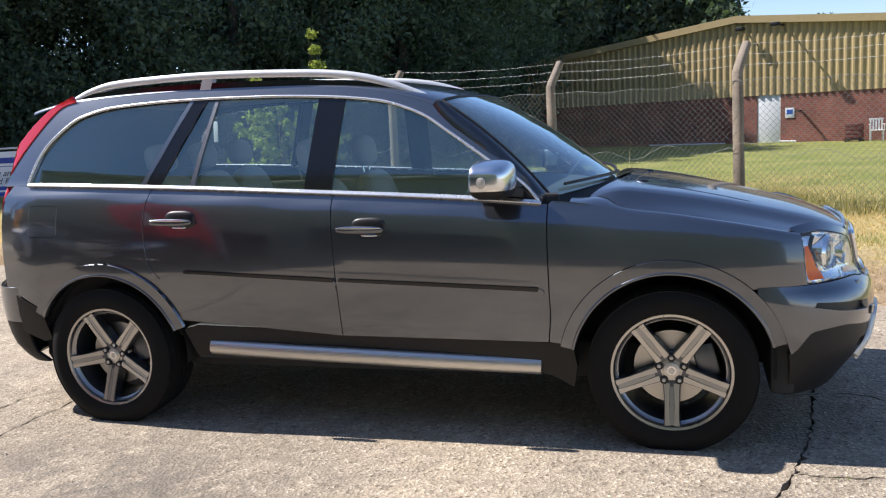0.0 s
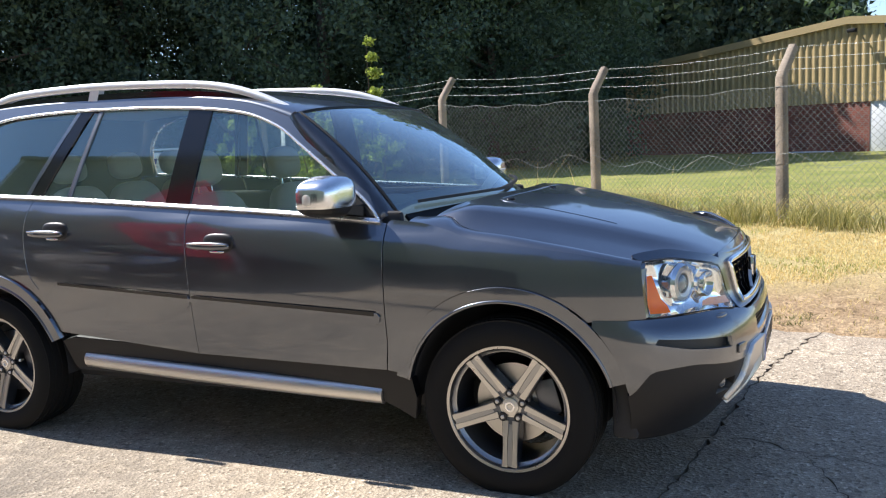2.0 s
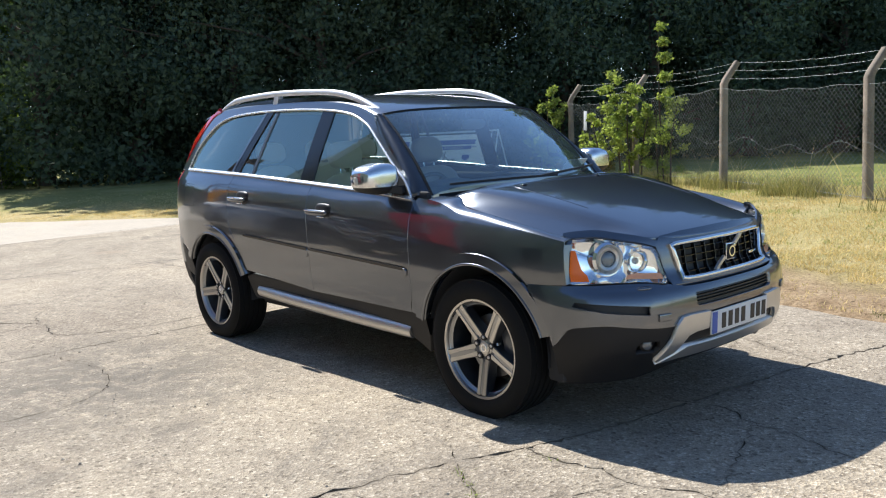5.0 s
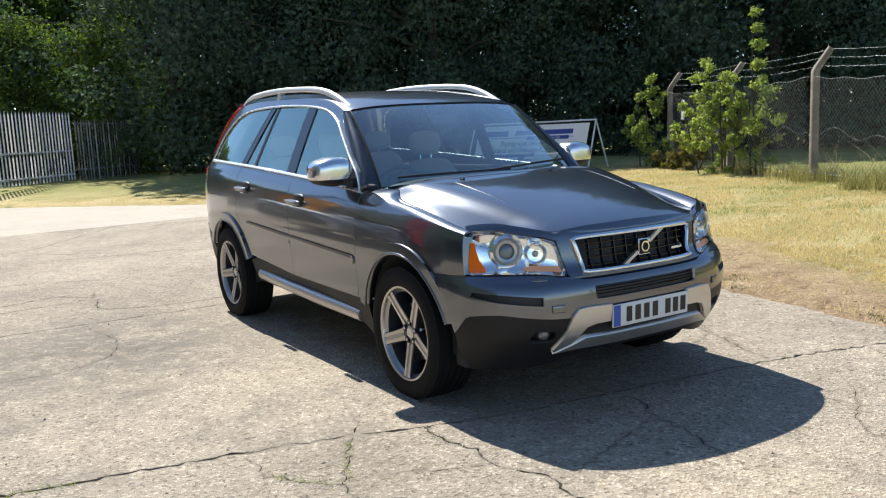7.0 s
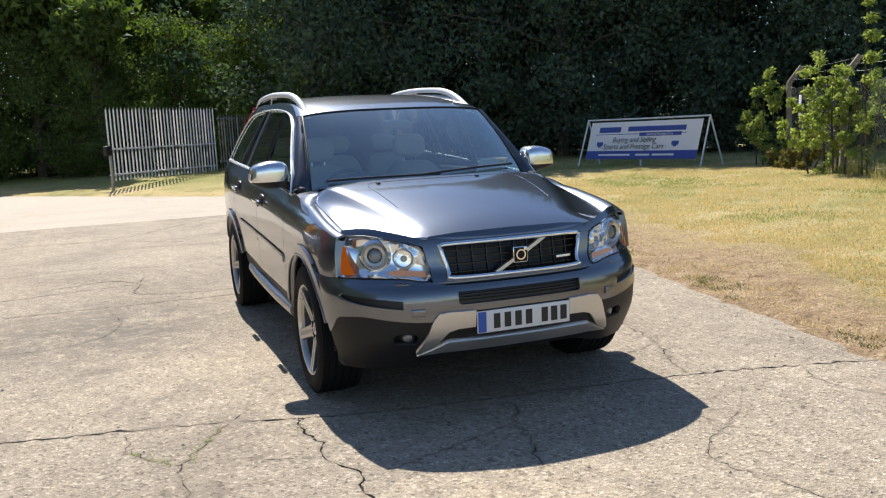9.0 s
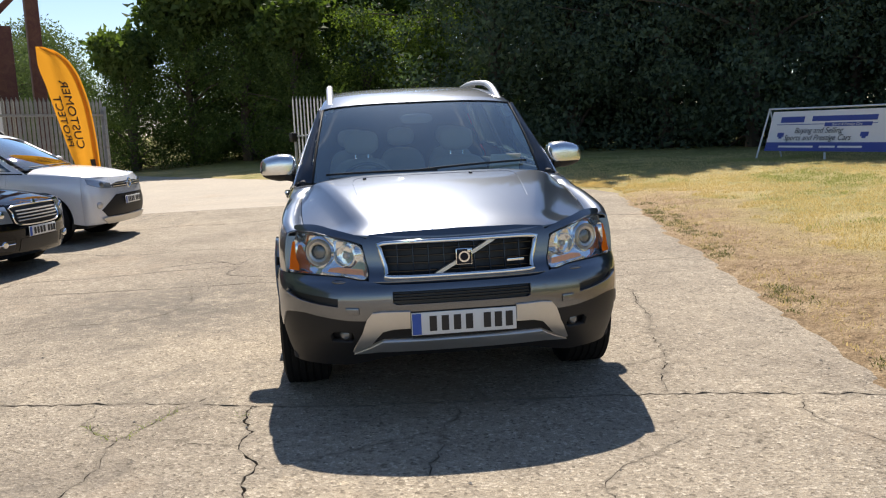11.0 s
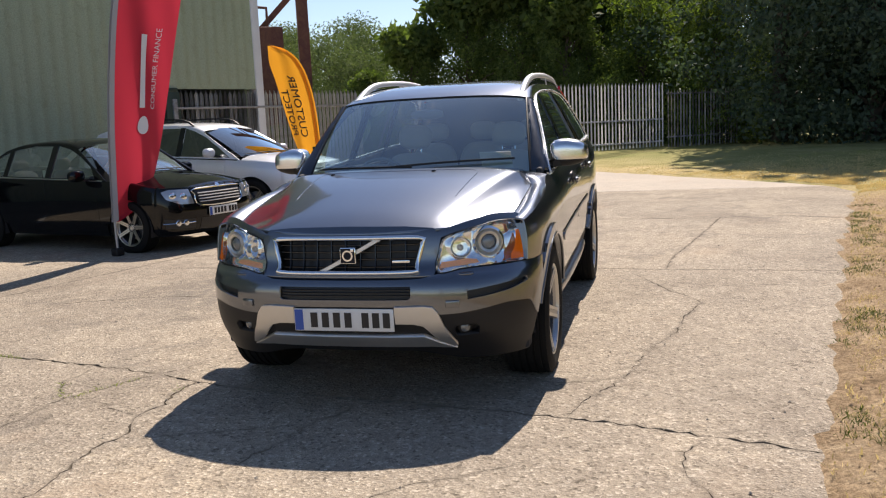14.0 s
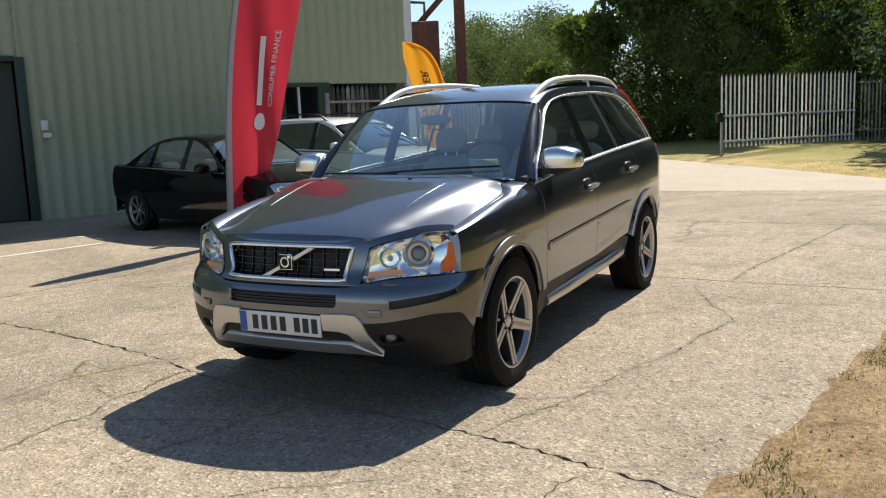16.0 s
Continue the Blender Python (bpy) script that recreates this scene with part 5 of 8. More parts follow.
    back = bend([(1.075, -0.730), (1.18, -0.45), (1.225, 0.0), (1.18, 0.45), (1.075, 0.730)], 0.05)[1:-1]
    outline = right + front[::-1] + left + back[::-1]
    folds = [[(x, s * (hood_crease(x) + o)) for x in np.arange(1.14, 2.12, 0.03)] for s in (-1, 1) for o in (-0.07, -0.045, -0.025, -0.01, 0.005, 0.022, 0.042, 0.066, 0.092, 0.118)]
    panel("bonnet", outline, hood_surf, PAINT, car, step=0.034, depth=0.03, guides=folds)
    pressed = [(1.78, 0.462), (1.55, 0.480), (1.34, 0.492), (1.275, 0.465), (1.262, 0.40), (1.285, 0.0), (1.262, -0.40), (1.275, -0.465), (1.34, -0.492), (1.55, -0.480), (1.78, -0.462)]
    sweep("bonnet_crease", [(x, y, hood_surf(x, y)[2] - 0.0015) for x, y in bend(pressed, 0.04)], circle(0.0035, 6), PAINT, car)
    for y in (-0.42, 0.22):
        part("washer_jet", moved(blob_bm((0, 0, 0), (0.02, 0.012, 0.008)), Matrix.Translation(hood_surf(1.30, y))), GLOSSBLACK, car)
    # wing tops between bonnet and flank
    def shelf(k, t):
        x = 1.0 + 1.0 * k
        hy = right_y(x)
        a = Vector(hood_surf(x, -hy - 0.004))
        zf = wing_z(x)
        b = Vector(flank_surf(x, zf))
        p = a.lerp(b, t)
        return tuple(p + Vector((0, -0.3, 1.0)) * 0.020 * 4 * t * (1 - t) * (0.25 + 0.75 * smooth(1.0, 1.5, x)))
    right_y = curve(*[(x, y) for x, y in side_line(0)[:8]])
    wing_z = curve(*[(x, z - 0.001) for x, z in hood_gap])
    P("wing_top", [(i / 20, 0.0) for i in range(20)] + [(0.955, j / 6) for j in range(6)] + [(0.955 - 0.955 * i / 20, 1.0) for i in range(20)] + [(0.0, 1 - j / 6) for j in range(6)], shelf, PAINT, step=0.04, depth=0.01, flip=True)
    cowl = [(-0.94 + 1.88 * i / 14, 0.03) for i in range(15)] + [(0.94 - 1.88 * i / 14, -0.16) for i in range(15)]
    panel("scuttle", cowl, lambda u, v: tuple(Vector(screen_surf(u, v)) + Vector((0, 0, -0.02))), BLACKPLASTIC, car, step=0.1, depth=0.02, flip=True)
    for pts in ([(-0.05, 0.015), (0.30, 0.025), (0.86, 0.05)], [(-0.86, 0.11), (-0.50, 0.075), (0.12, 0.02)]):
        line = [offset(screen_surf, -0.022)(u, v) for u, v in bend(pts, 0.06)]
        sweep("wiper", line, [(-.008, -.005), (.008, -.005), (.005, .008), (-.005, .008)], BLACKPLASTIC, car)
    build_front(car)
    build_rear(car)
    # door handles
    for xh, zh in ((-0.97, 1.058), (0.028, 1.003)):
        dy = side_y(xh, zh)
        for s in (1, -1):
            h = part("door_handle", moved(blob_bm((0, 0, 0), (0.118, 0.016, 0.018), 3.0), pose(xh, -s * (dy + 0.028), zh, 0, 0.8, 0)), PAINT, car)
            part("handle_trim", moved(blob_bm((0, 0, 0), (0.112, 0.006, 0.005), 3.0), pose(xh, -s * (dy + 0.042), zh + 0.010, 0, 0.8, 0)), CHROME, h)
            part("handle_trim", moved(blob_bm((0, 0, 0), (0.040, 0.008, 0.006), 3.0), pose(xh + 0.05, -s * (dy + 0.030), zh - 0.026, 0, 0.8, 0)), CHROME, h)
            # ink-dark lump that paints the shade of the hollow behind the handle
            part("handle_recess", moved(blob_bm((0, 0, 0), (0.088, 0.020, 0.050), 3.0), pose(xh + 0.035, -s * (dy - 0.012), zh + 0.004)), INK, h)
    build_mirrors(car)
    for x, rot in ((FW, 0), (RW, 9)):
        for s in (-1, 1):
            build_wheel(car, x, s, rot, 0.815 if x > 0 else 0.830)
    build_cabin(car)
    return car


def pillar(name, car, mirror=False):
    n, m = 22, 7
    verts = []
    for i in range(n):
        k = i / (n - 1)
        w = Vector(screen_surf(1.0, k * 1.0))
        x = 0.87 - (0.87 - 0.352) * k
        c = Vector(flank_surf(x, chrome_z(x) + 0.030 * smooth(0, 0.5, k) + 0.002))
        if k > 0.8:
            e = Vector(flank_surf(0.34, edge_z(0.34)))
            c = c.lerp(e, smooth(0.8, 1.0, k))
        out = Vector((0.25, -0.75, 0.6)).normalized()
        for j in range(m):
            t = j / (m - 1)
            p = w.lerp(c, t) + out * 0.022 * 4 * t * (1 - t)
            verts.append((p.x, -p.y if mirror else p.y, p.z))
    faces = [(i * m + j, i * m + j + 1, (i + 1) * m + j + 1, (i + 1) * m + j) for i in range(n - 1) for j in range(m - 1)]
    bm = bmesh.new()
    bv = [bm.verts.new(v) for v in verts]
    for f in faces:
        bm.faces.new([bv[i] for i in (f if mirror else f[::-1])])
    bmesh.ops.solidify(bm, geom=bm.faces[:], thickness=0.012)
    return part(name, bm, PAINT, car, angle=60)


def build_front(car):
    # painted bumper
    zt = curve((0.0, 0.688), (0.36, 0.690), (0.44, 0.704), (0.50, 0.714), (0.70, 0.728), (0.92, 0.73))
    S = ax(1.785, 0.72)
    top = [(t, 0.0) for t in np.linspace(-S, S, 61)]
    top = [(a, zt(abs(nose_surf(a, 0.72)[1])) - 0.003) for a, _ in top]
    zl = curve((0.0, 0.555), (0.42, 0.548), (0.47, 0.510), (0.55, 0.512), (0.70, 0.530), (0.80, 0.545), (0.88, 0.535), (0.905, 0.50))
    low = []
    for a in np.linspace(S, -S, 81):
        x, y, _ = nose_surf(a, 0.53)
        z = zl(abs(y))
        if x < 1.98:
            z = 0.50 - 0.06 * smooth(1.98, 1.92, x)
        low.append((a, z))
    # keep clear of the wheel arch
    arch = lambda s: [(s * ax(min(1.97, x), z), z) for x, z in arch_line(FW, ARCH + 0.004, 12, 44, 8)]
    low = [(a, z) for a, z in low if nose_surf(abs(a), z)[0] > 1.915]
    poly = top + arch(1)[::-1] + low + arch(-1)
    slot = ny((-0.345, 0.654), (0.345, 0.654), (0.345, 0.598), (0.33, 0.588), (-0.33, 0.588), (-0.345, 0.598))
    side = lambda s: [(s * a, z) for a, z in [(ay(0.615, 0.60), 0.622), (ay(0.70, 0.6), 0.632), (ay(0.80, 0.6), 0.644), (ax(2.02, 0.65), 0.655), (ax(2.01, 0.63), 0.635), (ay(0.80, 0.6), 0.606), (ay(0.70, 0.6), 0.590), (ay(0.615, 0.60), 0.580)]]
    panel("front_bumper", poly, nose_surf, PAINT, car, step=0.035, depth=0.03, holes=[slot, side(1), side(-1)], flip=FLIPN)
    grow = lambda h, k=1.15: [(np.mean([p[0] for p in h]) + (a - np.mean([p[0] for p in h])) * k, np.mean([p[1] for p in h]) + (z - np.mean([p[1] for p in h])) * 1.4) for a, z in h]
    for h in (slot, side(1), side(-1)):
        panel("intake_mesh", grow(h), nose_surf, INK, car, step=0.05, depth=0.0, lift=-0.028, flip=FLIPN)
    for z in (0.607, 0.622, 0.637):
        sweep("intake_slat", [Vector(offset(nose_surf, -0.02, FN)(ay(y, z), z)) for y in np.linspace(-0.34, 0.34, 17)], [(-.008, -.002), (.008, -.002), (.008, .002), (-.008, .002)], INK, car)
    # black lower bumper
    lowA = [(a, z - 0.002) for a, z in low]
    bot = []
    for a in np.linspace(-S, S, 61):
        x, y, _ = nose_surf(a, 0.3)
        if x > 1.90:
            bot.append((a, 0.245 + 0.055 * smooth(0.62, 0.3, abs(y))))
    fog = lambda s: [(s * ay(y, 0.42), z) for y, z in [(0.545, 0.405), (0.55, 0.445), (0.64, 0.452), (0.665, 0.43), (0.66, 0.392), (0.56, 0.388)]]
    side_edge = lambda s: [(s * ax(x, z), z) for x, z in arch_line(FW, ARCH, 9, -12, 6)]
    panel("lower_bumper", lowA + side_edge(-1) + bot + side_edge(1)[::-1], offset(nose_surf, -0.006, FN), BLACKPLASTIC, car, step=0.04, depth=0.03, flip=FLIPN, holes=[fog(1), fog(-1)])
    for s in (1, -1):
        panel("fog_pocket", grow(fog(s), 1.2), nose_surf, INK, car, step=0.05, depth=0.0, lift=-0.045, flip=FLIPN)
        c = Vector(offset(nose_surf, -0.036, FN)(s * ay(0.60, 0.42), 0.42))
        f = part("fog_lamp", moved(lathe_bm([(0.0, 0.012), (0.02, 0.010), (0.036, 0.0), (0.040, -0.02), (0.0, -0.03)], 20, "X"), Matrix.Translation(c) @ pose(0, 0, 0, 0, 0, -s * 26)), BLACKPLASTIC, car)
        part("fog_lens", moved(lathe_bm([(0.0, 0.016), (0.018, 0.013), (0.026, 0.006)], 20, "X"), Matrix.Translation(c) @ pose(0, 0, 0, 0, 0, -s * 26)), PROJECTOR, f)
        part("jet_cover", moved(box_bm((-0.004, -0.035, -0.018), (0.006, 0.035, 0.018), 0.004), Matrix.Translation(offset(nose_surf, 0.002, FN)(s * ay(0.545, 0.56), 0.562)) @ pose(0, 0, 0, 0, 0, -s * 18)), PAINT, car)
        part("headlamp_washer", moved(blob_bm((0, 0, 0), (0.03, 0.045, 0.008), 3), Matrix.Translation(offset(nose_surf, -0.012, FN)(s * ay(0.60, 0.71), 0.712)) @ pose(0, 0, 0, 0, 10, -s * 22)), PAINT, car)
    # aluminium skid plate: two arms and a lower lip
    arm = lambda s: [(s * ay(y, 0.5), z) for y, z in [(0.265, 0.556), (0.40, 0.558), (0.45, 0.552), (0.475, 0.52), (0.50, 0.45), (0.56, 0.352), (0.545, 0.345), (0.47, 0.385), (0.40, 0.458), (0.35, 0.470), (0.265, 0.472)]]
    for s in (1, -1):
        panel("skid_plate_arm", arm(s), nose_surf, SATIN, car, step=0.025, depth=0.03, lift=0.016, flip=FLIPN)
    lip = [(ay(y, 0.4), 0.408) for y in np.linspace(-0.40, 0.40, 21)] + [(ay(0.47, 0.38), 0.372), (ay(0.545, 0.35), 0.340)] + [(ay(y, 0.35), 0.352) for y in np.linspace(0.42, -0.42, 21)] + [(ay(-0.545, 0.35), 0.340), (ay(-0.47, 0.38), 0.372)]
    panel("skid_plate_lip", lip, nose_surf, SATIN, car, step=0.03, depth=0.04, lift=0.020, flip=FLIPN)
    for s in (1, -1):
        part("bumper_liner", box_bm((1.835, min(s * 0.45, s * 0.865), 0.25), (1.935, max(s * 0.45, s * 0.865), 0.62), 0.02), CABIN, car)
    # number plate
    px = 2.350
    plate = part("number_plate", moved(box_bm((-0.006, -0.262, -0.057), (0.004, 0.262, 0.057), 0.003), pose(px, 0, 0.490, 0, 2, 0)), WHITE, car, "white plate with dark bars and a blue end")
    mm = pose(px, 0, 0.490, 0, 2, 0)
    part("blue_end", moved(box_bm((0.004, -0.258, -0.053), (0.006, -0.214, 0.053)), mm), PLATEBLUE, plate)
    for i, y in enumerate((-0.155, -0.095, -0.035, 0.025, 0.115, 0.170, 0.225)):
        w = 0.018
        part("bar", moved(box_bm((0.004, y - w, -0.038), (0.0065, y + w, 0.038)), mm), INK, plate)
    # nose panel round the grille, and the grille
    nose = ny((-0.455, 0.700), (0.455, 0.700), (0.458, 0.76), (0.478, 0.88), (0.44, 0.925), (0.3, 0.937), (0.0, 0.942), (-0.3, 0.937), (-0.44, 0.925), (-0.478, 0.88), (-0.458, 0.76))
    gout = ny((-0.355, 0.707), (0.355, 0.707), (0.376, 0.724), (0.400, 0.862), (0.380, 0.888), (-0.380, 0.888), (-0.400, 0.862), (-0.376, 0.724))
    panel("nose", nose, nose_surf, PAINT, car, step=0.03, depth=0.02, holes=[gout], flip=FLIPN)
    ring = [Vector(offset(nose_surf, 0.006, FN)(a, z)) for a, z in bend(ny((-0.345, 0.714), (0.0, 0.712), (0.345, 0.714), (0.366, 0.732), (0.390, 0.855), (0.372, 0.880), (0.0, 0.884), (-0.372, 0.880), (-0.390, 0.855), (-0.366, 0.732)), 0.02, True)]
    grille = sweep("grille_surround", ring, circle(0.013, 8), CHROME, car, up=(1, 0, 0), closed=True)
    panel("grille_backing", gout, nose_surf, INK, car, step=0.05, depth=0.0, lift=-0.05, flip=FLIPN)
    for z in (0.747, 0.782, 0.817, 0.852):
        sweep("grille_bar", [Vector(offset(nose_surf, -0.018, FN)(ay(y, z), z)) for y in np.linspace(-0.375, 0.375, 15)], [(-.010, -.002), (.010, -.002), (.010, .002), (-.010, .002)], GLOSSBLACK, car)
    for y in np.linspace(-0.31, 0.31, 9):
        sweep("grille_bar", [Vector(offset(nose_surf, -0.014, FN)(ay(y, z), z)) for z in (0.715, 0.76, 0.80, 0.84, 0.884)], [(-.002, -.010), (.002, -.010), (.002, .010), (-.002, .010)], GLOSSBLACK, car, up=(1, 0, 0))
    # diagonal bar: from low on the car's right to high on its left
    dia = [Vector(offset(nose_surf, 0.006, FN)(ay(0.125 - 0.31 * k, 0.718 + 0.166 * k), 0.718 + 0.166 * k)) for k in np.linspace(0, 1, 7)]
    sweep("diagonal_bar", dia, [(-.012, -.006), (.012, -.006), (.009, .007), (-.009, .007)], SATIN, car, up=(1, 0, 0))
    bc = offset(nose_surf, 0.014, FN)(ay(-0.02, 0.802), 0.802)
    badge = part("badge", moved(box_bm((-0.012, -0.042, -0.042), (0.012, 0.042, 0.042), 0.006), Matrix.Translation(bc)), CHROME, car, "dark square badge with a bright ring")
    part("badge_face", moved(box_bm((0.012, -0.037, -0.037), (0.0145, 0.037, 0.037), 0.001), Matrix.Translation(bc)), BADGEBLUE, badge)
    part("ring", moved(lathe_bm([(0.020, 0.012), (0.028, 0.012), (0.028, 0.018), (0.020, 0.018), (0.020, 0.012)], 28, "X"), Matrix.Translation(bc)), CHROME, badge)
    part("arrow", moved(box_bm((0.013, 0.016, 0.020), (0.018, 0.034, 0.036), 0.002), Matrix.Translation(bc)), CHROME, badge)
    part("band", moved(box_bm((0.013, -0.028, -0.006), (0.0165, 0.028, 0.006), 0.002), Matrix.Translation(bc)), BADGEBLUE, badge)
    part("emblem", moved(box_bm((-0.004, -0.045, -0.007), (0.006, 0.045, 0.007), 0.003), Matrix.Translation(offset(nose_surf, 0.0, FN)(ay(-0.285, 0.768), 0.768)) @ pose(0, 0, 0, 0, 0, 8)), CHROME, car)
    # headlamps
    for s in (1, -1):
        build_headlamp(car, s)


def build_headlamp(car, s):
    """s: 1 on the car's right, -1 on its left."""
    o = bend([(ay(0.459, 0.73), 0.711), (ay(0.60, 0.73), 0.725), (ay(0.76, 0.74), 0.732), (ax(1.976, 0.74), 0.735), (ax(1.967, 0.80), 0.80), (ax(1.960, 0.88), 0.888), (ay(0.842, 0.92), 0.928), (ay(0.74, 0.93), 0.938), (ay(0.64, 0.93), 0.918), (ay(0.54, 0.90), 0.893), (ay(0.482, 0.88), 0.868), (ay(0.462, 0.80), 0.79)], 0.03, True)
    o = [(s * a, z) for a, z in o]
    lid = [(ay(0.470, 0.88), 0.875), (ay(0.54, 0.90), 0.899), (ay(0.64, 0.93), 0.924), (ay(0.74, 0.93), 0.944), (ay(0.842, 0.92), 0.934), (ax(1.962, 0.9), 0.902)]
    lid = bend(lid, 0.04) + [(a * (1 - 0.02), z + 0.030) for a, z in bend(lid, 0.04)[::-1]]
    panel("headlamp_lid", [(s * a, z) for a, z in lid], nose_surf, PAINT, car, step=0.03, depth=0.01, flip=FLIPN)
    lamp = panel("headlamp", o, nose_surf, LENS, car, step=0.03, depth=0.0, lift=0.004, flip=FLIPN, label="clear headlamp with round lenses and amber corner")
    lamp.visible_shadow = False
    # bowl behind the cover
    mid = np.mean(o, axis=0)
    shr = [(mid[0] + (a - mid[0]) * 0.99, mid[1] + (z - mid[1]) * 0.985) for a, z in o]
    n = len(shr)
    verts, faces = [], []
    for k, (sc, d) in enumerate(((1.0, -0.001), (0.985, -0.022), (0.93, -0.034), (0.5, -0.040), (0.02, -0.042))):
        for a, z in shr:
            verts.append(offset(nose_surf, d, FN)(mid[0] + (a - mid[0]) * sc, mid[1] + (z - mid[1]) * sc))
    for k in range(4):
        faces += [(k * n + i, k * n + (i + 1) % n, (k + 1) * n + (i + 1) % n, (k + 1) * n + i) for i in range(n)]
    mesh_part("reflector", verts, faces, LAMPCHROME, lamp)
    rim = [Vector(offset(nose_surf, 0.001, FN)(a, z)) for a, z in o]
    sweep("headlamp_seal", rim, circle(0.0028, 6), BLACKPLASTIC, lamp, up=(1, 0, 0), closed=True)

    def can(name, y, z, r, prof, mat, d, yaw):
        c = Vector(offset(nose_surf, d, FN)(s * ay(y, z), z))
        return part(name, moved(lathe_bm([(q * r, h * r) for q, h in prof], 32, "X"), Matrix.Translation(c) @ pose(0, 0, 0, 0, 0, -s * yaw)), mat, lamp)
    can("dip_ring", 0.705, 0.842, 0.082, [(0.72, -0.45), (0.74, 0.0), (0.86, 0.16), (1.0, 0.0), (1.02, -0.5)], CHROME, -0.022, 22)
    can("dip_bezel", 0.705, 0.842, 0.060, [(0.62, -0.6), (0.66, 0.02), (0.86, 0.12), (1.0, -0.1), (1.0, -0.7)], SATIN, -0.014, 22)
    can("dip_lens", 0.705, 0.842, 0.040, [(0.0, 0.35), (0.5, 0.28), (0.85, 0.1), (1.0, -0.15), (1.0, -0.4)], PROJECTOR, -0.022, 22)
    can("main_ring", 0.575, 0.822, 0.052, [(0.05, -1.1), (0.5, -0.95), (0.8, -0.5), (0.92, 0.0), (1.0, 0.1), (1.06, -0.2), (1.06, -1.0)], CHROME, -0.012, 16)
    can("main_bulb", 0.575, 0.822, 0.016, [(0.0, 0.4), (0.6, 0.3), (1.0, -0.2), (1.0, -2.2)], GROOVE, -0.03, 16)
    # flange that closes the joint to the wing
    wing_x = curve((0.73, 1.976), (0.83, 1.966), (0.93, 1.957))
    lamp_x = curve((0.735, 1.979), (0.80, 1.970), (0.888, 1.963))
    strip_v = []
    for z in np.linspace(0.735, 0.915, 12):
        a = Vector(flank_surf(wing_x(z) - 0.004, z))
        b = Vector(nose_surf(ax(lamp_x(z) + 0.006, z), z))
        for k in (0.0, 0.5, 1.0):
            p = a.lerp(b, k)
            strip_v.append((p.x, p.y * s, p.z) if k else (p.x, (p.y + 0.002) * s, p.z))
    mesh_part("lamp_flange", strip_v, [(3 * i + k, 3 * i + k + 1, 3 * i + k + 4, 3 * i + k + 3) for i in range(11) for k in range(2)], PAINT, lamp)
    # amber corner and low strip
    amb = [(s * a, z) for a, z in [(ax(1.982, 0.75), 0.744), (ax(2.046, 0.75), 0.742), (ax(2.036, 0.77), 0.770), (ax(2.014, 0.80), 0.800), (ax(1.998, 0.85), 0.845), (ax(1.985, 0.88), 0.885), (ax(1.968, 0.88), 0.885), (ax(1.972, 0.8), 0.80)]]
    panel("amber_corner", amb, nose_surf, AMBER, lamp, step=0.03, depth=0.0, lift=0.007, flip=FLIPN)
    strip = [(s * a, z) for a, z in [(ay(0.475, 0.73), 0.728), (ay(0.62, 0.74), 0.742), (ay(0.66, 0.74), 0.746), (ay(0.645, 0.76), 0.762), (ay(0.60, 0.77), 0.768), (ay(0.48, 0.76), 0.756)]]
    panel("amber_strip", strip, nose_surf, AMBER2, lamp, step=0.03, depth=0.0, lift=0.001, flip=FLIPN)


def build_rear(car):
    back = curve((0.25, -2.10), (0.35, -2.24), (0.45, -2.30), (0.62, -2.32), (0.72, -2.30), (0.78, -2.20), (1.0, -2.20), (1.25, -2.16), (1.45, -2.04), (1.60, -1.93), (1.69, -1.86), (1.75, -1.8))

    def rear_surf(a, z):
        w = min(half_w(-2.0), side_y(-1.98, min(z, 1.66)))
        c, s = max(math.cos(a), 0.0), math.sin(a)
        fx = max(-1.95, back(z) + 0.30)
        return (fx + (back(z) - fx) * c ** 0.7, -w * abs(s) ** 0.62 * (1 if s > 0 else -1), z)
    panel("tailgate", [(t, 0.73) for t in np.linspace(-1.25, 1.25, 25)] + [(t, 1.70) for t in np.linspace(1.25, -1.25, 25)], rear_surf, PAINT, car, step=0.08, depth=0.02)
    panel("rear_valance", [(t, 0.29) for t in np.linspace(-1.55, 1.55, 25)] + [(t, 0.515) for t in np.linspace(1.55, -1.55, 25)], rear_surf, BLACKPLASTIC, car, step=0.06, depth=0.02)
    panel("rear_bumper", [(t, 0.52) for t in np.linspace(-1.55, 1.55, 25)] + [(t, 0.715) for t in np.linspace(1.55, -1.55, 25)], rear_surf, PAINT, car, step=0.06, depth=0.02)
    both(panel, "rear_bumper_corner", [(-1.832, 0.598), (-2.09, 0.712), (-2.09, 0.50), (-1.86, 0.42), (-1.80, 0.43)], flank_surf, BLACKPLASTIC, car, lift=0.003)
    low = bend([(-2.05, 0.72), (-2.135, 0.9), (-2.14, 1.2), (-2.10, 1.35), (-1.98, 1.54), (-1.85, 1.665), (-1.72, 1.725)], 0.05)
    inn = bend([(-1.70, 1.69), (-1.80, 1.655), (-1.93, 1.495), (-2.02, 1.355), (-2.05, 1.26), (-2.03, 1.18), (-2.05, 1.0), (-2.06, 0.9)], 0.05)
    both(panel, "tail_lamp", low[2:] + inn, lambda x, z: (x, -side_y(max(x, -2.03), min(z, 1.69)) + 1.1 * max(0, -x - 2.03 + 0.12 * 0), z), REDLAMP, car, step=0.03, depth=0.02, lift=0.006)


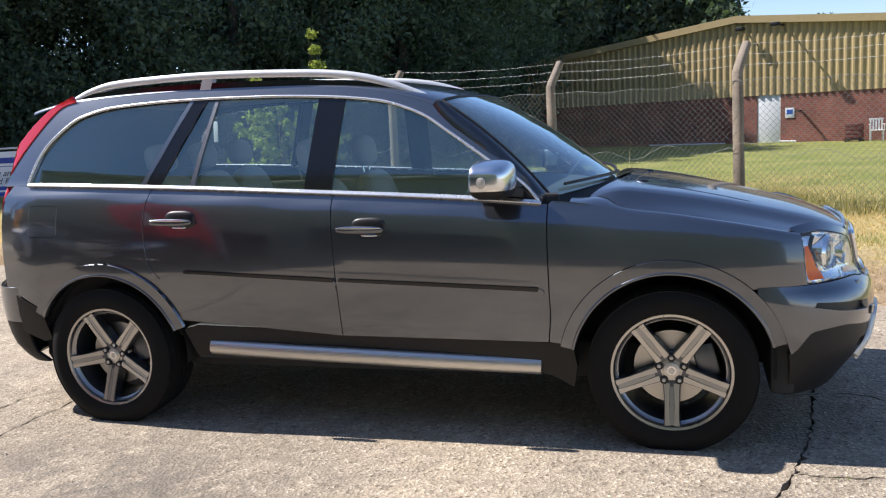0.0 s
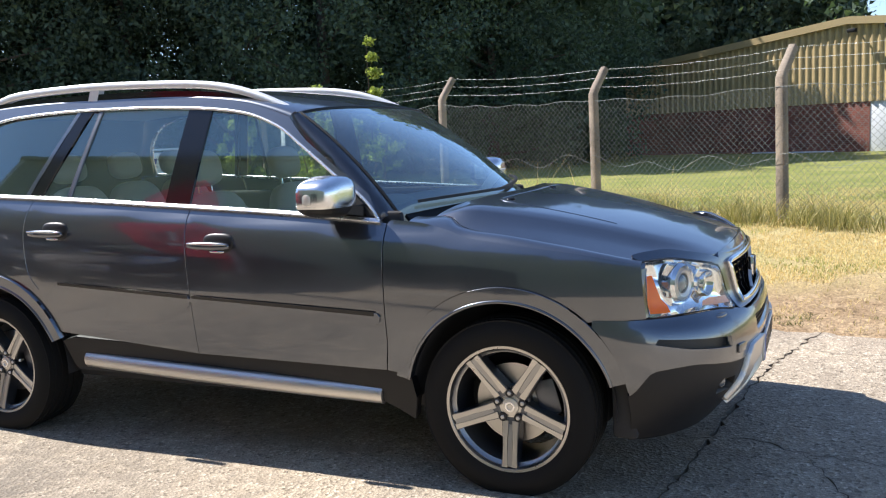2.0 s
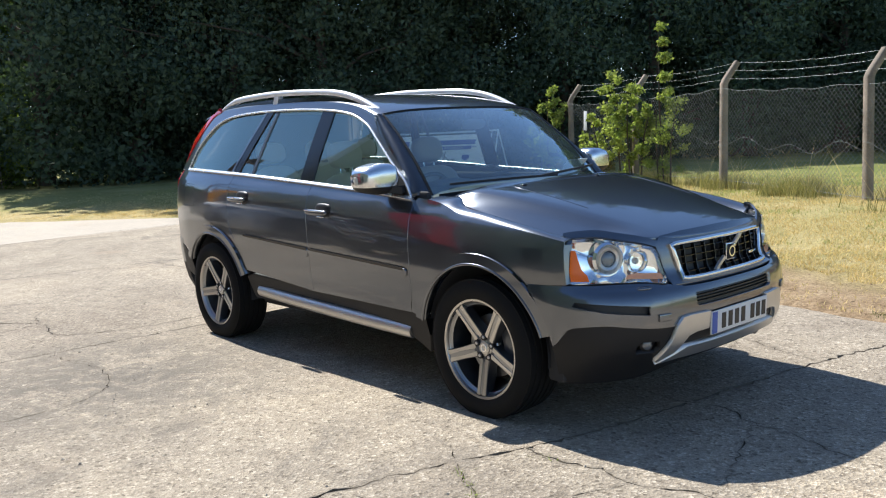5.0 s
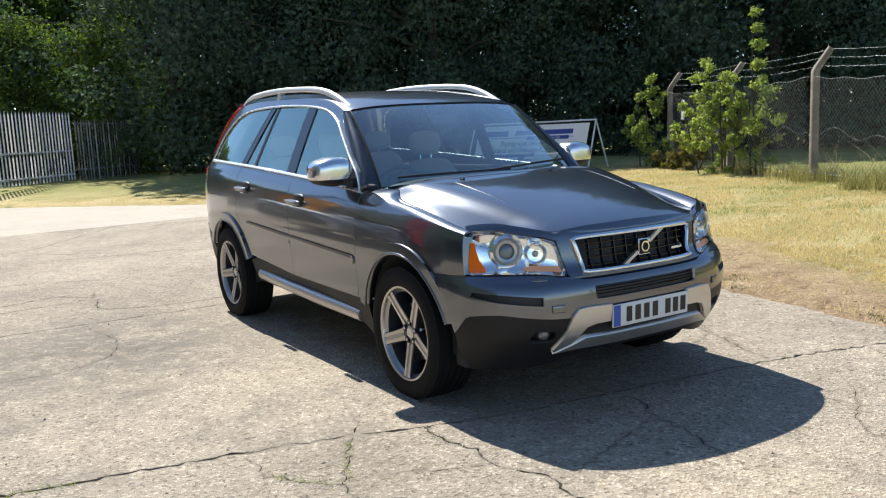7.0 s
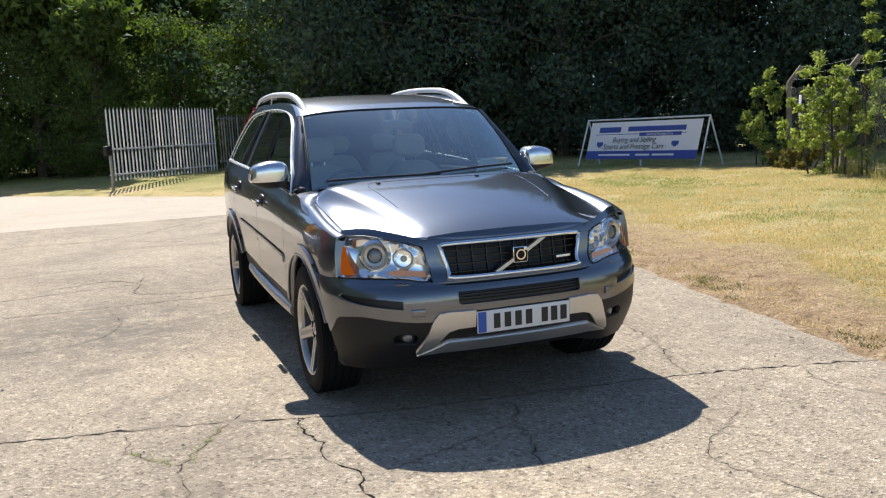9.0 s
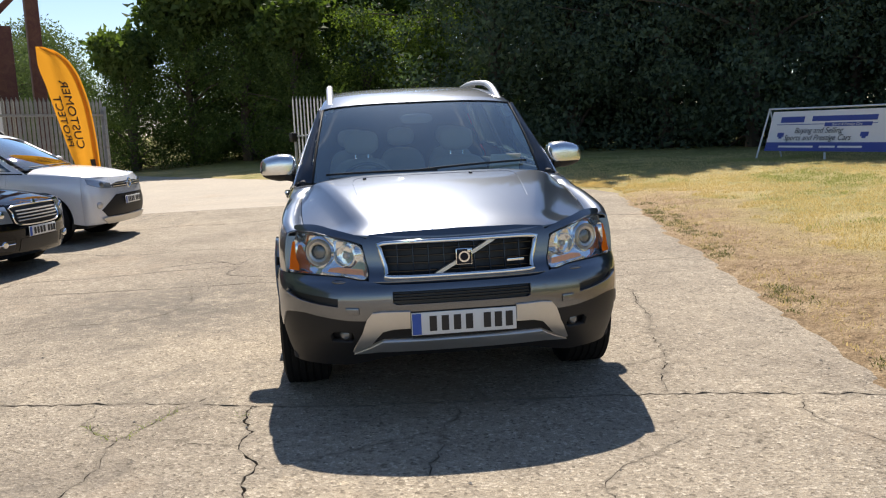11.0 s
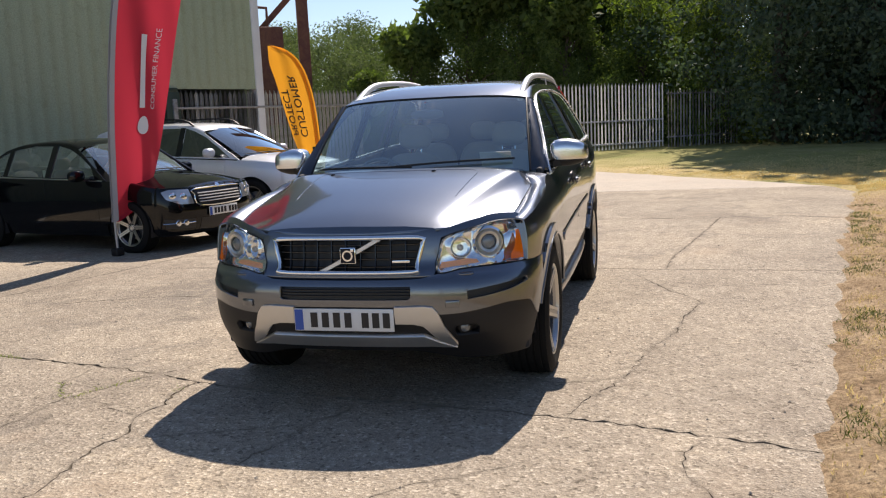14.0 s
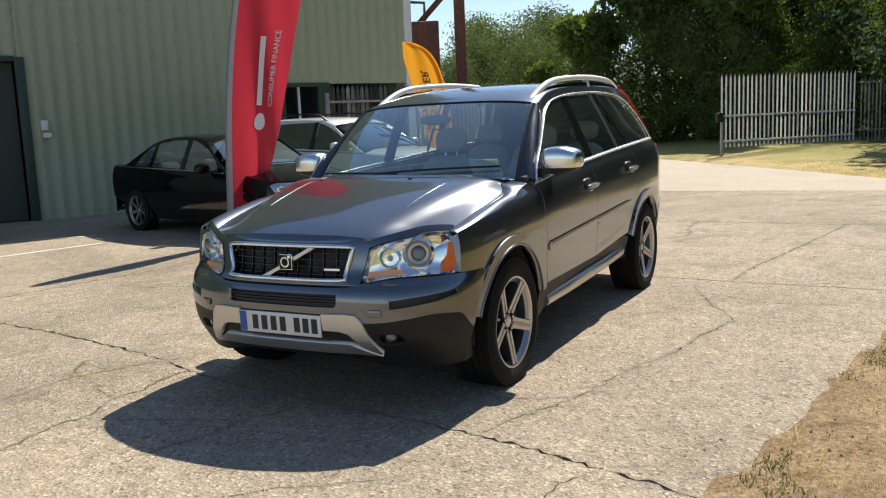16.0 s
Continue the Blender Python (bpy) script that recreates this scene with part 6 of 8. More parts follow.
def build_mirrors(car):
    for s in (1, -1):
        c = Vector((0.665, -s * 0.962, 1.216))
        bm = blob_bm((0, 0, 0), (0.104, 0.118, 0.088), 3.8, 20)
        for v in bm.verts:
            if v.co.x < -0.05:
                v.co.x = -0.05 + (v.co.x + 0.05) * 0.35
            v.co.x += 0.10 * (v.co.y * s) * 1.0
            if v.co.y * s < 0:
                v.co.z *= 1 + 0.25 * v.co.y * s / 0.112
        geom = bm.verts[:] + bm.edges[:] + bm.faces[:]
        lower = bm.copy()
        bmesh.ops.bisect_plane(bm, geom=geom, plane_co=(0, 0, -0.042), plane_no=(0, 0, -1), clear_outer=True)
        cap = part("door_mirror", moved(bm, Matrix.Translation(c)), CAP, car, "bright silver door mirror cap")
        bmesh.ops.bisect_plane(lower, geom=lower.verts[:] + lower.edges[:] + lower.faces[:], plane_co=(0, 0, -0.043), plane_no=(0, 0, 1), clear_outer=True)
        part("mirror_base", moved(lower, Matrix.Translation(c) @ Matrix.Scale(0.99, 4)), BLACKPLASTIC, cap)
        sweep("mirror_arm", [c + Vector((0.05, s * 0.06, -0.055)), c + Vector((0.10, s * 0.13, -0.07)), Vector((0.79, -s * 0.84, 1.155))], [(-.05, -.02), (.05, -.02), (.05, .02), (-.05, .02)], BLACKPLASTIC, cap)
        part("mirror_glass", moved(plate_bm([(y * 0.098, z * 0.058) for y, z in ((-1, -.7), (-.8, -1), (.8, -1), (1, -.7), (1, .7), (.8, 1), (-.8, 1), (-1, .7))], 0.003), Matrix.Translation(c + Vector((-0.062, 0, 0.0))) @ pose(0, 0, 0, 90, 0, -90 + s * 6)), CHROME, cap)
        # repeater lamp in the outer corner
        part("repeater_lamp", moved(blob_bm((0, 0, 0), (0.042, 0.018, 0.030), 3), Matrix.Translation(c + Vector((-0.030, -s * 0.100, -0.004))) @ pose(0, 0, 0, 0, 0, s * -14)), REPEATER, cap)


def build_wheel(car, x, s, rot, track=0.805, k=1.0, spokes=5):
    """s: -1 on the car's right. The wheel is built facing -y and turned round for the left."""
    w = new("wheel")
    w.parent = car
    w.matrix_local = pose(x, s * track, HUB * k) @ pose(0, 0, 0, 0, 0, 0 if s < 0 else 180) @ pose(0, 0, 0, 0, rot, 0) @ Matrix.Scale(k, 4)
    th = 5 / spokes
    R, B = TYRE, 0.122
    prof = [(0.252, -0.100), (0.262, -0.118), (0.285, -0.128), (0.315, -0.130), (0.340, -0.122), (0.356, -0.112)]
    for k, yy in enumerate(np.linspace(-0.100, 0.100, 6)):
        prof += [(R - 0.002 * abs(k - 2.5), yy - 0.013), (R - 0.002 * abs(k - 2.5), yy + 0.013)]
        if k < 5:
            prof += [(R - 0.010, yy + 0.015), (R - 0.010, yy + 0.025)]
    prof += [(0.356, 0.112), (0.32, 0.130), (0.26, 0.118), (0.25, 0.10)]
    bm = lathe_bm(prof, 96)
    part("tyre", bm, RUBBER, w)
    if k == 1.0:
        lug = None
        for i in range(56):
            for yy, da in ((-0.106, 0.0), (0.106, 3.2)):
                if lug is None:
                    lug = part("tread_block", box_bm((-0.007, -0.012, -0.009), (0.007, 0.012, 0.009)), RUBBER, w)
                    ob = lug
                else:
                    ob = new("tread_block", lug.data)
                    ob.parent = w
                ob.matrix_local = pose(0, 0, 0, 0, 360 / 56 * i + da, 0) @ pose(R - 0.005, yy, 0)
    part("rim", lathe_bm([(0.240, -0.080), (0.244, -0.104), (0.249, -0.115), (0.260, -0.118), (0.263, -0.110), (0.256, -0.09)], 72), ALLOY, w)
    part("inner_lip", lathe_bm([(0.243, -0.100), (0.236, -0.088), (0.229, -0.084), (0.228, -0.06)], 60), GROOVE, w)
    part("barrel", lathe_bm([(0.229, -0.084), (0.226, -0.06), (0.212, 0.0), (0.222, 0.11)], 48), DARKALLOY, w)
    for i in range(spokes):
        a = 90 + 360 / spokes * i + 180
        m = pose(0, 0, 0, 0, -a, 0)
        # spoke: dark flanks with a machined face
        def bar(rows, zoff):
            bm = bmesh.new()
            prev = None
            for r, hw, y0, y1 in rows:
                cur = [bm.verts.new((r, y0, -hw)), bm.verts.new((r, y0, hw)), bm.verts.new((r, y1, hw * 0.92)), bm.verts.new((r, y1, -hw * 0.92))]
                if prev:
                    for k in range(4):
                        bm.faces.new((prev[k], prev[(k + 1) % 4], cur[(k + 1) % 4], cur[k]))
                else:
                    bm.faces.new(cur[::-1])
                prev = cur
            bm.faces.new(prev)
            bmesh.ops.recalc_face_normals(bm, faces=bm.faces)
            return moved(bm, m)
        sp = part("spoke", bar([(0.035, 0.043 * th, -0.025, -0.066), (0.075, 0.040 * th, -0.022, -0.074), (0.14, 0.035 * th, -0.030, -0.088), (0.20, 0.034 * th, -0.045, -0.099), (0.240, 0.038 * th, -0.06, -0.108)], 0), DARKALLOY, w)
        for off in (-1, 1):
            bm = bar([(0.060, 0.0135, -0.072, -0.078), (0.10, 0.0115, -0.078, -0.085), (0.16, 0.0095, -0.088, -0.096), (0.21, 0.0100, -0.096, -0.105), (0.243, 0.0125, -0.104, -0.112)], 0)
            moved(bm, m @ pose(0, 0, off * 0.0205 * th) @ m.inverted())
            part("spoke_face", bm, ALLOY, sp)
        bm = bar([(0.075, 0.008, -0.068, -0.0755), (0.14, 0.010, -0.08, -0.0895), (0.20, 0.012, -0.09, -0.100), (0.240, 0.013, -0.1, -0.1085)], 0)
        part("spoke_groove", bm, GROOVE, sp)
        if i > 4:
            continue
        n = math.radians(a + 36)
        part("wheel_nut", moved(lathe_bm([(0.0, -0.0835), (0.007, -0.0835), (0.0095, -0.0805), (0.0095, -0.05)], 6), Matrix.Translation((0.056 * math.cos(n), 0, 0.056 * math.sin(n)))), SATIN, w)
        part("nut_well", moved(lathe_bm([(0.0, -0.0800), (0.0165, -0.0800), (0.0175, -0.0785), (0.0175, -0.050)], 18), Matrix.Translation((0.056 * math.cos(n), 0, 0.056 * math.sin(n)))), INK, w)
    part("hub", lathe_bm([(0.0, -0.070), (0.055, -0.068), (0.070, -0.060), (0.078, -0.045), (0.07, 0.0)], 32), ALLOY, w)
    cap = part("centre_cap", lathe_bm([(0.0, -0.0785), (0.026, -0.078), (0.035, -0.075), (0.037, -0.066)], 28), SATIN, w)
    part("ring", lathe_bm([(0.014, -0.078), (0.014, -0.081), (0.020, -0.081), (0.020, -0.078)], 24), CHROME, cap)
    part("brake_disc", lathe_bm([(0.075, -0.010), (0.165, -0.010), (0.165, 0.016), (0.075, 0.016)], 48), DISC, w)
    part("disc_bell", lathe_bm([(0.0, -0.030), (0.070, -0.030), (0.080, -0.010), (0.08, 0.03)], 32), DARKALLOY, w)
    part("caliper", moved(box_bm((-0.05, -0.045, -0.075), (0.045, 0.05, 0.075), 0.015), pose(0, 0, 0, 0, -rot - 15, 0) @ pose(0.155, 0, 0)), DARKALLOY, w)


def seat(car, x, y, w, mat, z=0.55, tilt=14, label=""):
    s = part("seat", moved(blob_bm((0, 0, 0), (0.26, w, 0.10), 3.5), pose(x, y, z)), mat, car)
    part("backrest", moved(blob_bm((0, 0, 0), (0.075, w, 0.33), 3.5), pose(x - 0.30, y, z + 0.34, 0, -tilt, 0)), mat, s)
    return s


def build_cabin(car):
    for y in (-0.38, 0.38):
        s = seat(car, -0.02, y, 0.25, CREAM)
        part("headrest", moved(blob_bm((0, 0, 0), (0.055, 0.135, 0.095), 3.0), pose(-0.44, y, 1.335, 0, -10, 0)), CREAM, s)
        for d in (-0.05, 0.05):
            sweep("headrest_post", [(-0.42, y + d, 1.14), (-0.44, y + d, 1.30)], circle(0.007, 6), CHROME, s, up=(1, 0, 0))
    for y in (-0.44, 0.0, 0.44):
        s = seat(car, -0.92, y, 0.21, CREAM, 0.60)
        part("headrest", moved(blob_bm((0, 0, 0), (0.05, 0.12, 0.08), 3.0), pose(-1.34, y, 1.36, 0, -10, 0)), CREAM, s)
    part("dashboard", moved(blob_bm((0, 0, 0), (0.30, 0.74, 0.17), 3.6, 20), pose(0.80, 0, 0.98, 0, 6, 0)), DASH, car)
    part("instrument_hood", moved(blob_bm((0, 0, 0), (0.13, 0.17, 0.06), 2.6), pose(0.66, -0.38, 1.12)), DASH, car)
    bm = lathe_bm([(0.176, -0.012), (0.188, -0.014), (0.196, 0), (0.188, 0.014), (0.176, 0.012), (0.170, 0), (0.176, -0.012)], 40, "X")
    wheel = part("steering_wheel", moved(bm, pose(0.42, -0.38, 1.04, 0, 24, 0)), DASH, car)
    part("steering_hub", moved(blob_bm((0, 0, 0), (0.03, 0.075, 0.06), 2.8), pose(0.43, -0.38, 1.04, 0, 24, 0)), DASH, wheel)
    for r in (90, 210, 330):
        part("steering_spoke", moved(box_bm((-0.008, -0.018, 0.03), (0.008, 0.018, 0.185), 0.004), pose(0.43, -0.38, 1.04, 0, 24, 0) @ pose(0, 0, 0, r, 0, 0)), DASH, wheel)
    part("rear_view_mirror", moved(blob_bm((0, 0, 0), (0.016, 0.115, 0.034), 3), pose(0.50, -0.02, 1.50, 0, 8, 6)), DASH, car)
    for s in (-1, 1):
        part("door_card", box_bm((-1.9, s * 0.80 - 0.02, 0.44), (0.95, s * 0.80 + 0.02, 1.14), 0.02), CABIN, car)
    part("load_floor", box_bm((-1.95, -0.78, 0.44), (-1.3, 0.78, 0.78), 0.02), CABIN, car)
    ns, nx = 15, 24
    verts = []
    for j in range(nx + 1):
        for i in range(ns):
            a = -0.92 + 1.84 * i / (ns - 1)
            x = -1.95 + (0.30 + 1.95) * j / nx
            p = roof_surf(x, a)
            verts.append((p[0], p[1] * 0.97, p[2] - 0.05))
    mesh_part("headlining", verts, [(j * ns + i, j * ns + i + 1, (j + 1) * ns + i + 1, (j + 1) * ns + i) for j in range(nx) for i in range(ns - 1)], HEADLINE, car)
    part("paper_notice", moved(box_bm((-0.002, -0.10, -0.07), (0.002, 0.10, 0.07)), pose(0.86, 0.52, 1.19, 0, 40, 0)), WHITE, car)


FLIPN, FN = True, -1
BADGEBLUE = plain("badge_dark_blue", (0.012, 0.014, 0.022), 0.55, vary=0.1, spec=0.2)
GROOVE = plain("spoke_groove_grey", (0.36, 0.36, 0.36), 0.35, 0.9, 0.06)
LAMPCHROME = plain("lamp_reflector", (0.93, 0.94, 0.95), 0.09, 0.93, 0.04)
PROJECTOR = plain("projector_lens", (0.10, 0.11, 0.12), 0.05, 0.0, 0.05, spec=1.0, coat=1.0)
AMBER2 = plain("pale_amber_reflector", (0.85, 0.40, 0.20), 0.3, 0.0, 0.15, grain=160)
REPEATER = plain("repeater_lens", (0.62, 0.60, 0.55), 0.12, 0.2, 0.15, grain=120)
HEADLINE = plain("pale_headlining", (0.45, 0.44, 0.42), 0.9, relief=0.0005, grain=300)
main_car = build_main_car()


# ---- the two other cars in the yard ----
def other_car(name, m, label, body, S, glass_mat, grille_fn):
    """A simpler parked car. S: its curves and corner places; x forward, y left."""
    car = thing(name, m, label, "car", "cars parked in the yard")
    bz, hw, fk, ez, cz = S["belt"], S["half"], S["flank"], S["edge"], S["crown"]

    def sy(x, z):
        d = z - bz(x)
        if d <= 0:
            return hw(x) - fk(d)
        return hw(x) - fk(0) - S["tumble"] * (d / (S["top"] - bz(x)))

    def flankf(x, z):
        return (x, -sy(x, z), z)

    def rooff(x, a):
        yt, zt, zc = sy(x, ez(x)), ez(x), cz(x)
        s = math.sin(min(abs(a), 1) * math.pi / 2) ** 0.8 * (1 if a >= 0 else -1)
        return (x, -yt * s, zt + (zc - zt) * max(0.0, math.cos(min(abs(a), 1) * math.pi / 2)) ** 0.85)
    P = lambda nm, poly, f, mat, **kw: both(panel, nm, poly, f, mat, car, **kw)
    F, R, ar, hz = S["wf"], S["wr"], S["arch"], S["hub"]
    arc = lambda cx, a0, a1: arch_line(cx, ar, a0, a1, 18, hz)
    zb = S["sill"]
    g = 0.003
    d0, d1, d2 = S["doors"]
    beltl = lambda x0, x1: [(x, bz(x) - 0.004) for x in np.linspace(x0, x1, 14)]
    P("front_door", [(d0 - g, zb), (d1 + g, zb)] + beltl(d1 + g, d0 - g), flankf, body, step=0.06)
    ra = [q for q in arc(R, 60, 10) if q[0] < d1]
    P("rear_door", [(d1 - g, zb), (max(d2, ra[-1][0]) + 0.02, zb)] + ra[::-1] + [(d2, bz(d2) - 0.15)] + beltl(d2, d1 - g), flankf, body, step=0.06)
    fx = S["nose0"]
    P("front_wing", [(d0 + g, zb)] + arc(F, 172, -8) + [(fx, S["nose_lo"])] + [(fx, S["wingz"](fx))] + [(x, S["wingz"](x)) for x in np.linspace(fx, d0 + g, 12)][1:], flankf, body, step=0.06)
    rx = S["rear0"]
    P("rear_wing", [(d2 - g, bz(d2) - 0.15)] + arc(R, 62, 165)[1:] + [(rx, S["bump"] - 0.1), (rx, bz(rx) - 0.004)] + beltl(rx, d2 - g)[1:], flankf, body, step=0.06)
    P("sill", [(d0 + 0.1, zb), (R + ar, zb), (R + ar, zb - 0.14), (d0 + 0.1, zb - 0.14)], lambda x, z: (x, -sy(x, z) + 0.015, z), BLACKPLASTIC if S["plain_sill"] else body, step=0.08)
    # glasshouse
    tops = lambda x0, x1, dz: [(x, ez(x) - dz) for x in np.linspace(x0, x1, 12)]
    x_r, x_f = S["roofx"]
    frame_poly = [(S["dpil"], bz(S["dpil"]))] + [(x, ez(x)) for x in np.linspace(x_r, x_f, 26)] + [(S["apil"], bz(S["apil"]))]
    P("side_frame", frame_poly, flankf, body, holes=S["glass"], step=0.05, depth=0.02)
    for poly in S["glass"]:
        P("side_glass", poly, flankf, glass_mat, step=0.08, depth=0.0, lift=-0.006)
    for poly in S["pillars"]:
        P("door_pillar", poly, flankf, GLOSSBLACK, step=0.08, lift=0.003)
    line = [flankf(x, bz(x)) for x in np.linspace(S["dpil"] + 0.05, S["apil"] - 0.05, 24)]
    both(sweep, "belt_trim", [(x, y - 0.004, z) for x, y, z in line], circle(0.009, 6), CHROME if S["bright"] else GLOSSBLACK, car)
    ns, nx = 17, 30
    verts = [rooff(x_r + (x_f - x_r) * j / nx, -1 + 2 * i / (ns - 1)) for j in range(nx + 1) for i in range(ns)]
    mesh_part("roof", verts, [(j * ns + i, j * ns + i + 1, (j + 1) * ns + i + 1, (j + 1) * ns + i) for j in range(nx) for i in range(ns - 1)], body, car)

    def screen(nm, B0, B1, T0, T1, mat, flip, dark=True):
        """B0, T0: low and high at the middle; B1, T1: at the edge (the car's right)."""
        def f(u, v):
            lo = Vector((B0[0] + (B1[0] - B0[0]) * u * u, B1[1] * u, B0[2] + (B1[2] - B0[2]) * u * u))
            hi = Vector((T0[0] + (T1[0] - T0[0]) * u * u, T1[1] * u, T0[2] + (T1[2] - T0[2]) * u * u))
            return tuple(lo.lerp(hi, v) + Vector((0, 0, 0.06 * v * (1 - v))))
        uv = [(-1 + 2 * i / 10, 0.0) for i in range(11)] + [(1 - 2 * i / 10, 1.0) for i in range(11)]
        panel(nm, uv, f, mat, car, step=0.15, depth=0.0, flip=flip)
        return f
    ws = screen("windscreen", *S["screen"], glass_mat, True)
    screen("rear_screen", *S["backlight"], glass_mat, False)
    for k0, k1 in ((0.05, 0.9), (-0.75, 0.1)):
        sweep("wiper", [Vector(ws(u, 0.03)) + Vector((0.01, 0, 0.015)) for u in np.linspace(k0, k1, 8)], circle(0.008, 5), BLACKPLASTIC, car)
    # bonnet, and the boot or tailgate
    hm, hd = S["hood"], S["hdrop"]
    hood = lambda x, y: (x, y, hm(x) - hd(abs(y)))
    hl = S["hood_line"]
    right = bend([(x, -y) for x, y in hl], 0.08)
    panel("bonnet", right + [(x, -y) for x, y in right[::-1]], hood, body, car, step=0.06, depth=0.02)
    hy = curve(*hl)

    def shelf(k, t):
        x = S["apil"] + 0.02 + (fx - S["apil"] - 0.02) * k
        a, b = Vector(hood(x, -hy(x))), Vector(flankf(x, S["wingz"](x)))
        return tuple(a.lerp(b, t) + Vector((0, -0.25, 1.0)) * 0.05 * t * (1 - t))
    P("wing_top", [(i / 12, 0.0) for i in range(12)] + [(1.0, j / 3) for j in range(3)] + [(1 - i / 12, 1.0) for i in range(12)] + [(0.0, 1 - j / 3) for j in range(3)], shelf, body, step=0.08, depth=0.0, flip=True)
    if "boot" in S:
        bm_, b0, b1 = S["boot"]
        panel("boot_lid", [(b0, -0.66), (b1, -0.60), (b1, 0.60), (b0, 0.66)], lambda x, y: (x, y, bm_(x) - 0.06 * (y / 0.66) ** 2), body, car, step=0.08)
        both(panel, "boot_side", [(i / 8, 0.0) for i in range(8)] + [(1.0, j / 3) for j in range(3)] + [(1 - i / 8, 1.0) for i in range(8)] + [(0.0, 1 - j / 3) for j in range(3)],
             lambda k, t: tuple(Vector((b0 + (b1 - b0) * k, -0.66 + 0.06 * k, bm_(b0 + (b1 - b0) * k) - 0.06 * (1 - 0.17 * k))).lerp(Vector(flankf(max(b0 + (b1 - b0) * k, rx), bz(b0 + (b1 - b0) * k) - 0.004)), t) + Vector((0, 0, 0.08 * t * (1 - t)))), body, car, step=0.1, depth=0.0)
    xb = S["tail"]
    panel("rear_end", [(y, S["bump"] - 0.35) for y in np.linspace(-0.8, 0.8, 9)] + [(y, S["tailz"]) for y in np.linspace(0.72, -0.72, 9)], lambda y, z: (xb + 0.35 * (abs(y) / 0.85) ** 3 + S["tailslope"] * max(0, z - 0.9), y, z), body, car, step=0.12, flip=True)
    # front end
    nx_, nw = S["nosex"], lambda z: sy(fx, z)

    def nose(a, z):
        A, n = nx_(z) - fx, 0.86
        c, s = max(math.cos(a), 0.0), math.sin(a)
        return (fx + A * c ** n, -nw(z) * abs(s) ** n * (1 if s > 0 else -1), z)

    def an(y, z):
        return math.asin(min(0.9999, abs(y) / nw(z)) ** (1 / 0.86)) * (1 if y >= 0 else -1)
    q = lambda *pts: [(an(y, z), z) for y, z in pts]
    panel("front_bumper", [(t, S["nose_lo"]) for t in np.linspace(-1.568, 1.568, 33)] + [(t, S["nose_hi"](abs(nose(t, 0.7)[1]))) for t in np.linspace(1.568, -1.568, 33)], nose, body, car, step=0.05, depth=0.02, flip=True)
    # strip that closes the joint between bumper top and bonnet edge
    edge_pts = [np.array(p) for p in bend([p for p in hl if p[0] >= fx - 0.2], 0.03)]
    lip_v = []
    for t in np.linspace(-1.568, 1.568, 41):
        a = Vector(nose(t, S["nose_hi"](abs(nose(t, 0.7)[1]))))
        e_ = min(edge_pts, key=lambda p: (p[0] - a.x) ** 2 + (p[1] - abs(a.y)) ** 2)
        b = Vector(hood(e_[0] - 0.01, math.copysign(e_[1] * 0.985, a.y)))
        lip_v += [tuple(a), tuple(a.lerp(b, 0.5) + Vector((0, 0, 0.006))), tuple(b - Vector((0, 0, 0.002)))]
    mesh_part("bonnet_lip", lip_v, [(3 * i + k, 3 * i + k + 1, 3 * i + k + 4, 3 * i + k + 3) for i in range(40) for k in range(2)], body, car)
    grille_fn(car, nose, q, an)
    # wheels, mirrors, cabin
    for x in (F, R):
        for s in (-1, 1):
            build_wheel(car, x, s, 10 if x > 0 else 25, S["track"], hz / HUB, S["spokes"])
    for x in (F, R):
        rows = [(x + r * math.cos(math.radians(t)), y, hz + r * math.sin(math.radians(t))) for y, r in ((-hw(x) + 0.02, ar), (-0.55, ar), (-0.53, 0.05)) for t in range(-20, 201, 20)]
        k = len(range(-20, 201, 20))
        both(lambda nm, mirror=False: mesh_part(nm, [(a, -b if mirror else b, c) for a, b, c in rows], [(j * k + i, j * k + i + 1, (j + 1) * k + i + 1, (j + 1) * k + i) for j in range(2) for i in range(k - 1)], CABIN, car), "arch_liner")
    mx, my, mz = S["mirror"]
    for s in (-1, 1):
        mir = part("door_mirror", moved(blob_bm((0, 0, 0), (0.075, 0.11, 0.075), 2.8, 10), pose(mx, s * my, mz)), S["mirror_mat"], car)
        sweep("mirror_arm", [(mx + 0.03, s * (my - 0.08), mz - 0.05), (mx + 0.05, s * (my - 0.2), mz - 0.07)], [(-.03, -.015), (.03, -.015), (.03, .015), (-.03, .015)], BLACKPLASTIC, mir)
    part("floor_pan", box_bm((rx + 0.1, -0.7, 0.2), (fx, 0.7, 0.42), 0.03), CABIN, car)
    part("engine_block", box_bm((S["apil"], -0.5, 0.3), (fx, 0.5, S["wingz"](fx) - 0.1), 0.03), CABIN, car)
    sc = S["seat"]
    for x in (0.0, -0.85):
        for y in (-0.36, 0.36):
            st = part("seat", moved(blob_bm((0, 0, 0), (0.25, 0.24, 0.10), 3.5, 10), pose(x, y, sc)), CABIN, car)
            part("backrest", moved(blob_bm((0, 0, 0), (0.07, 0.24, 0.32), 3.5, 10), pose(x - 0.28, y, sc + 0.32, 0, -14, 0)), CABIN, st)
            part("headrest", moved(blob_bm((0, 0, 0), (0.05, 0.13, 0.08), 3, 10), pose(x - 0.40, y, sc + 0.70, 0, -10, 0)), CABIN, st)
    part("dashboard", moved(blob_bm((0, 0, 0), (0.28, 0.66, 0.13), 3.4, 10), pose(S["apil"] - 0.12, 0, bz(S["apil"]) - 0.12)), DASH, car)
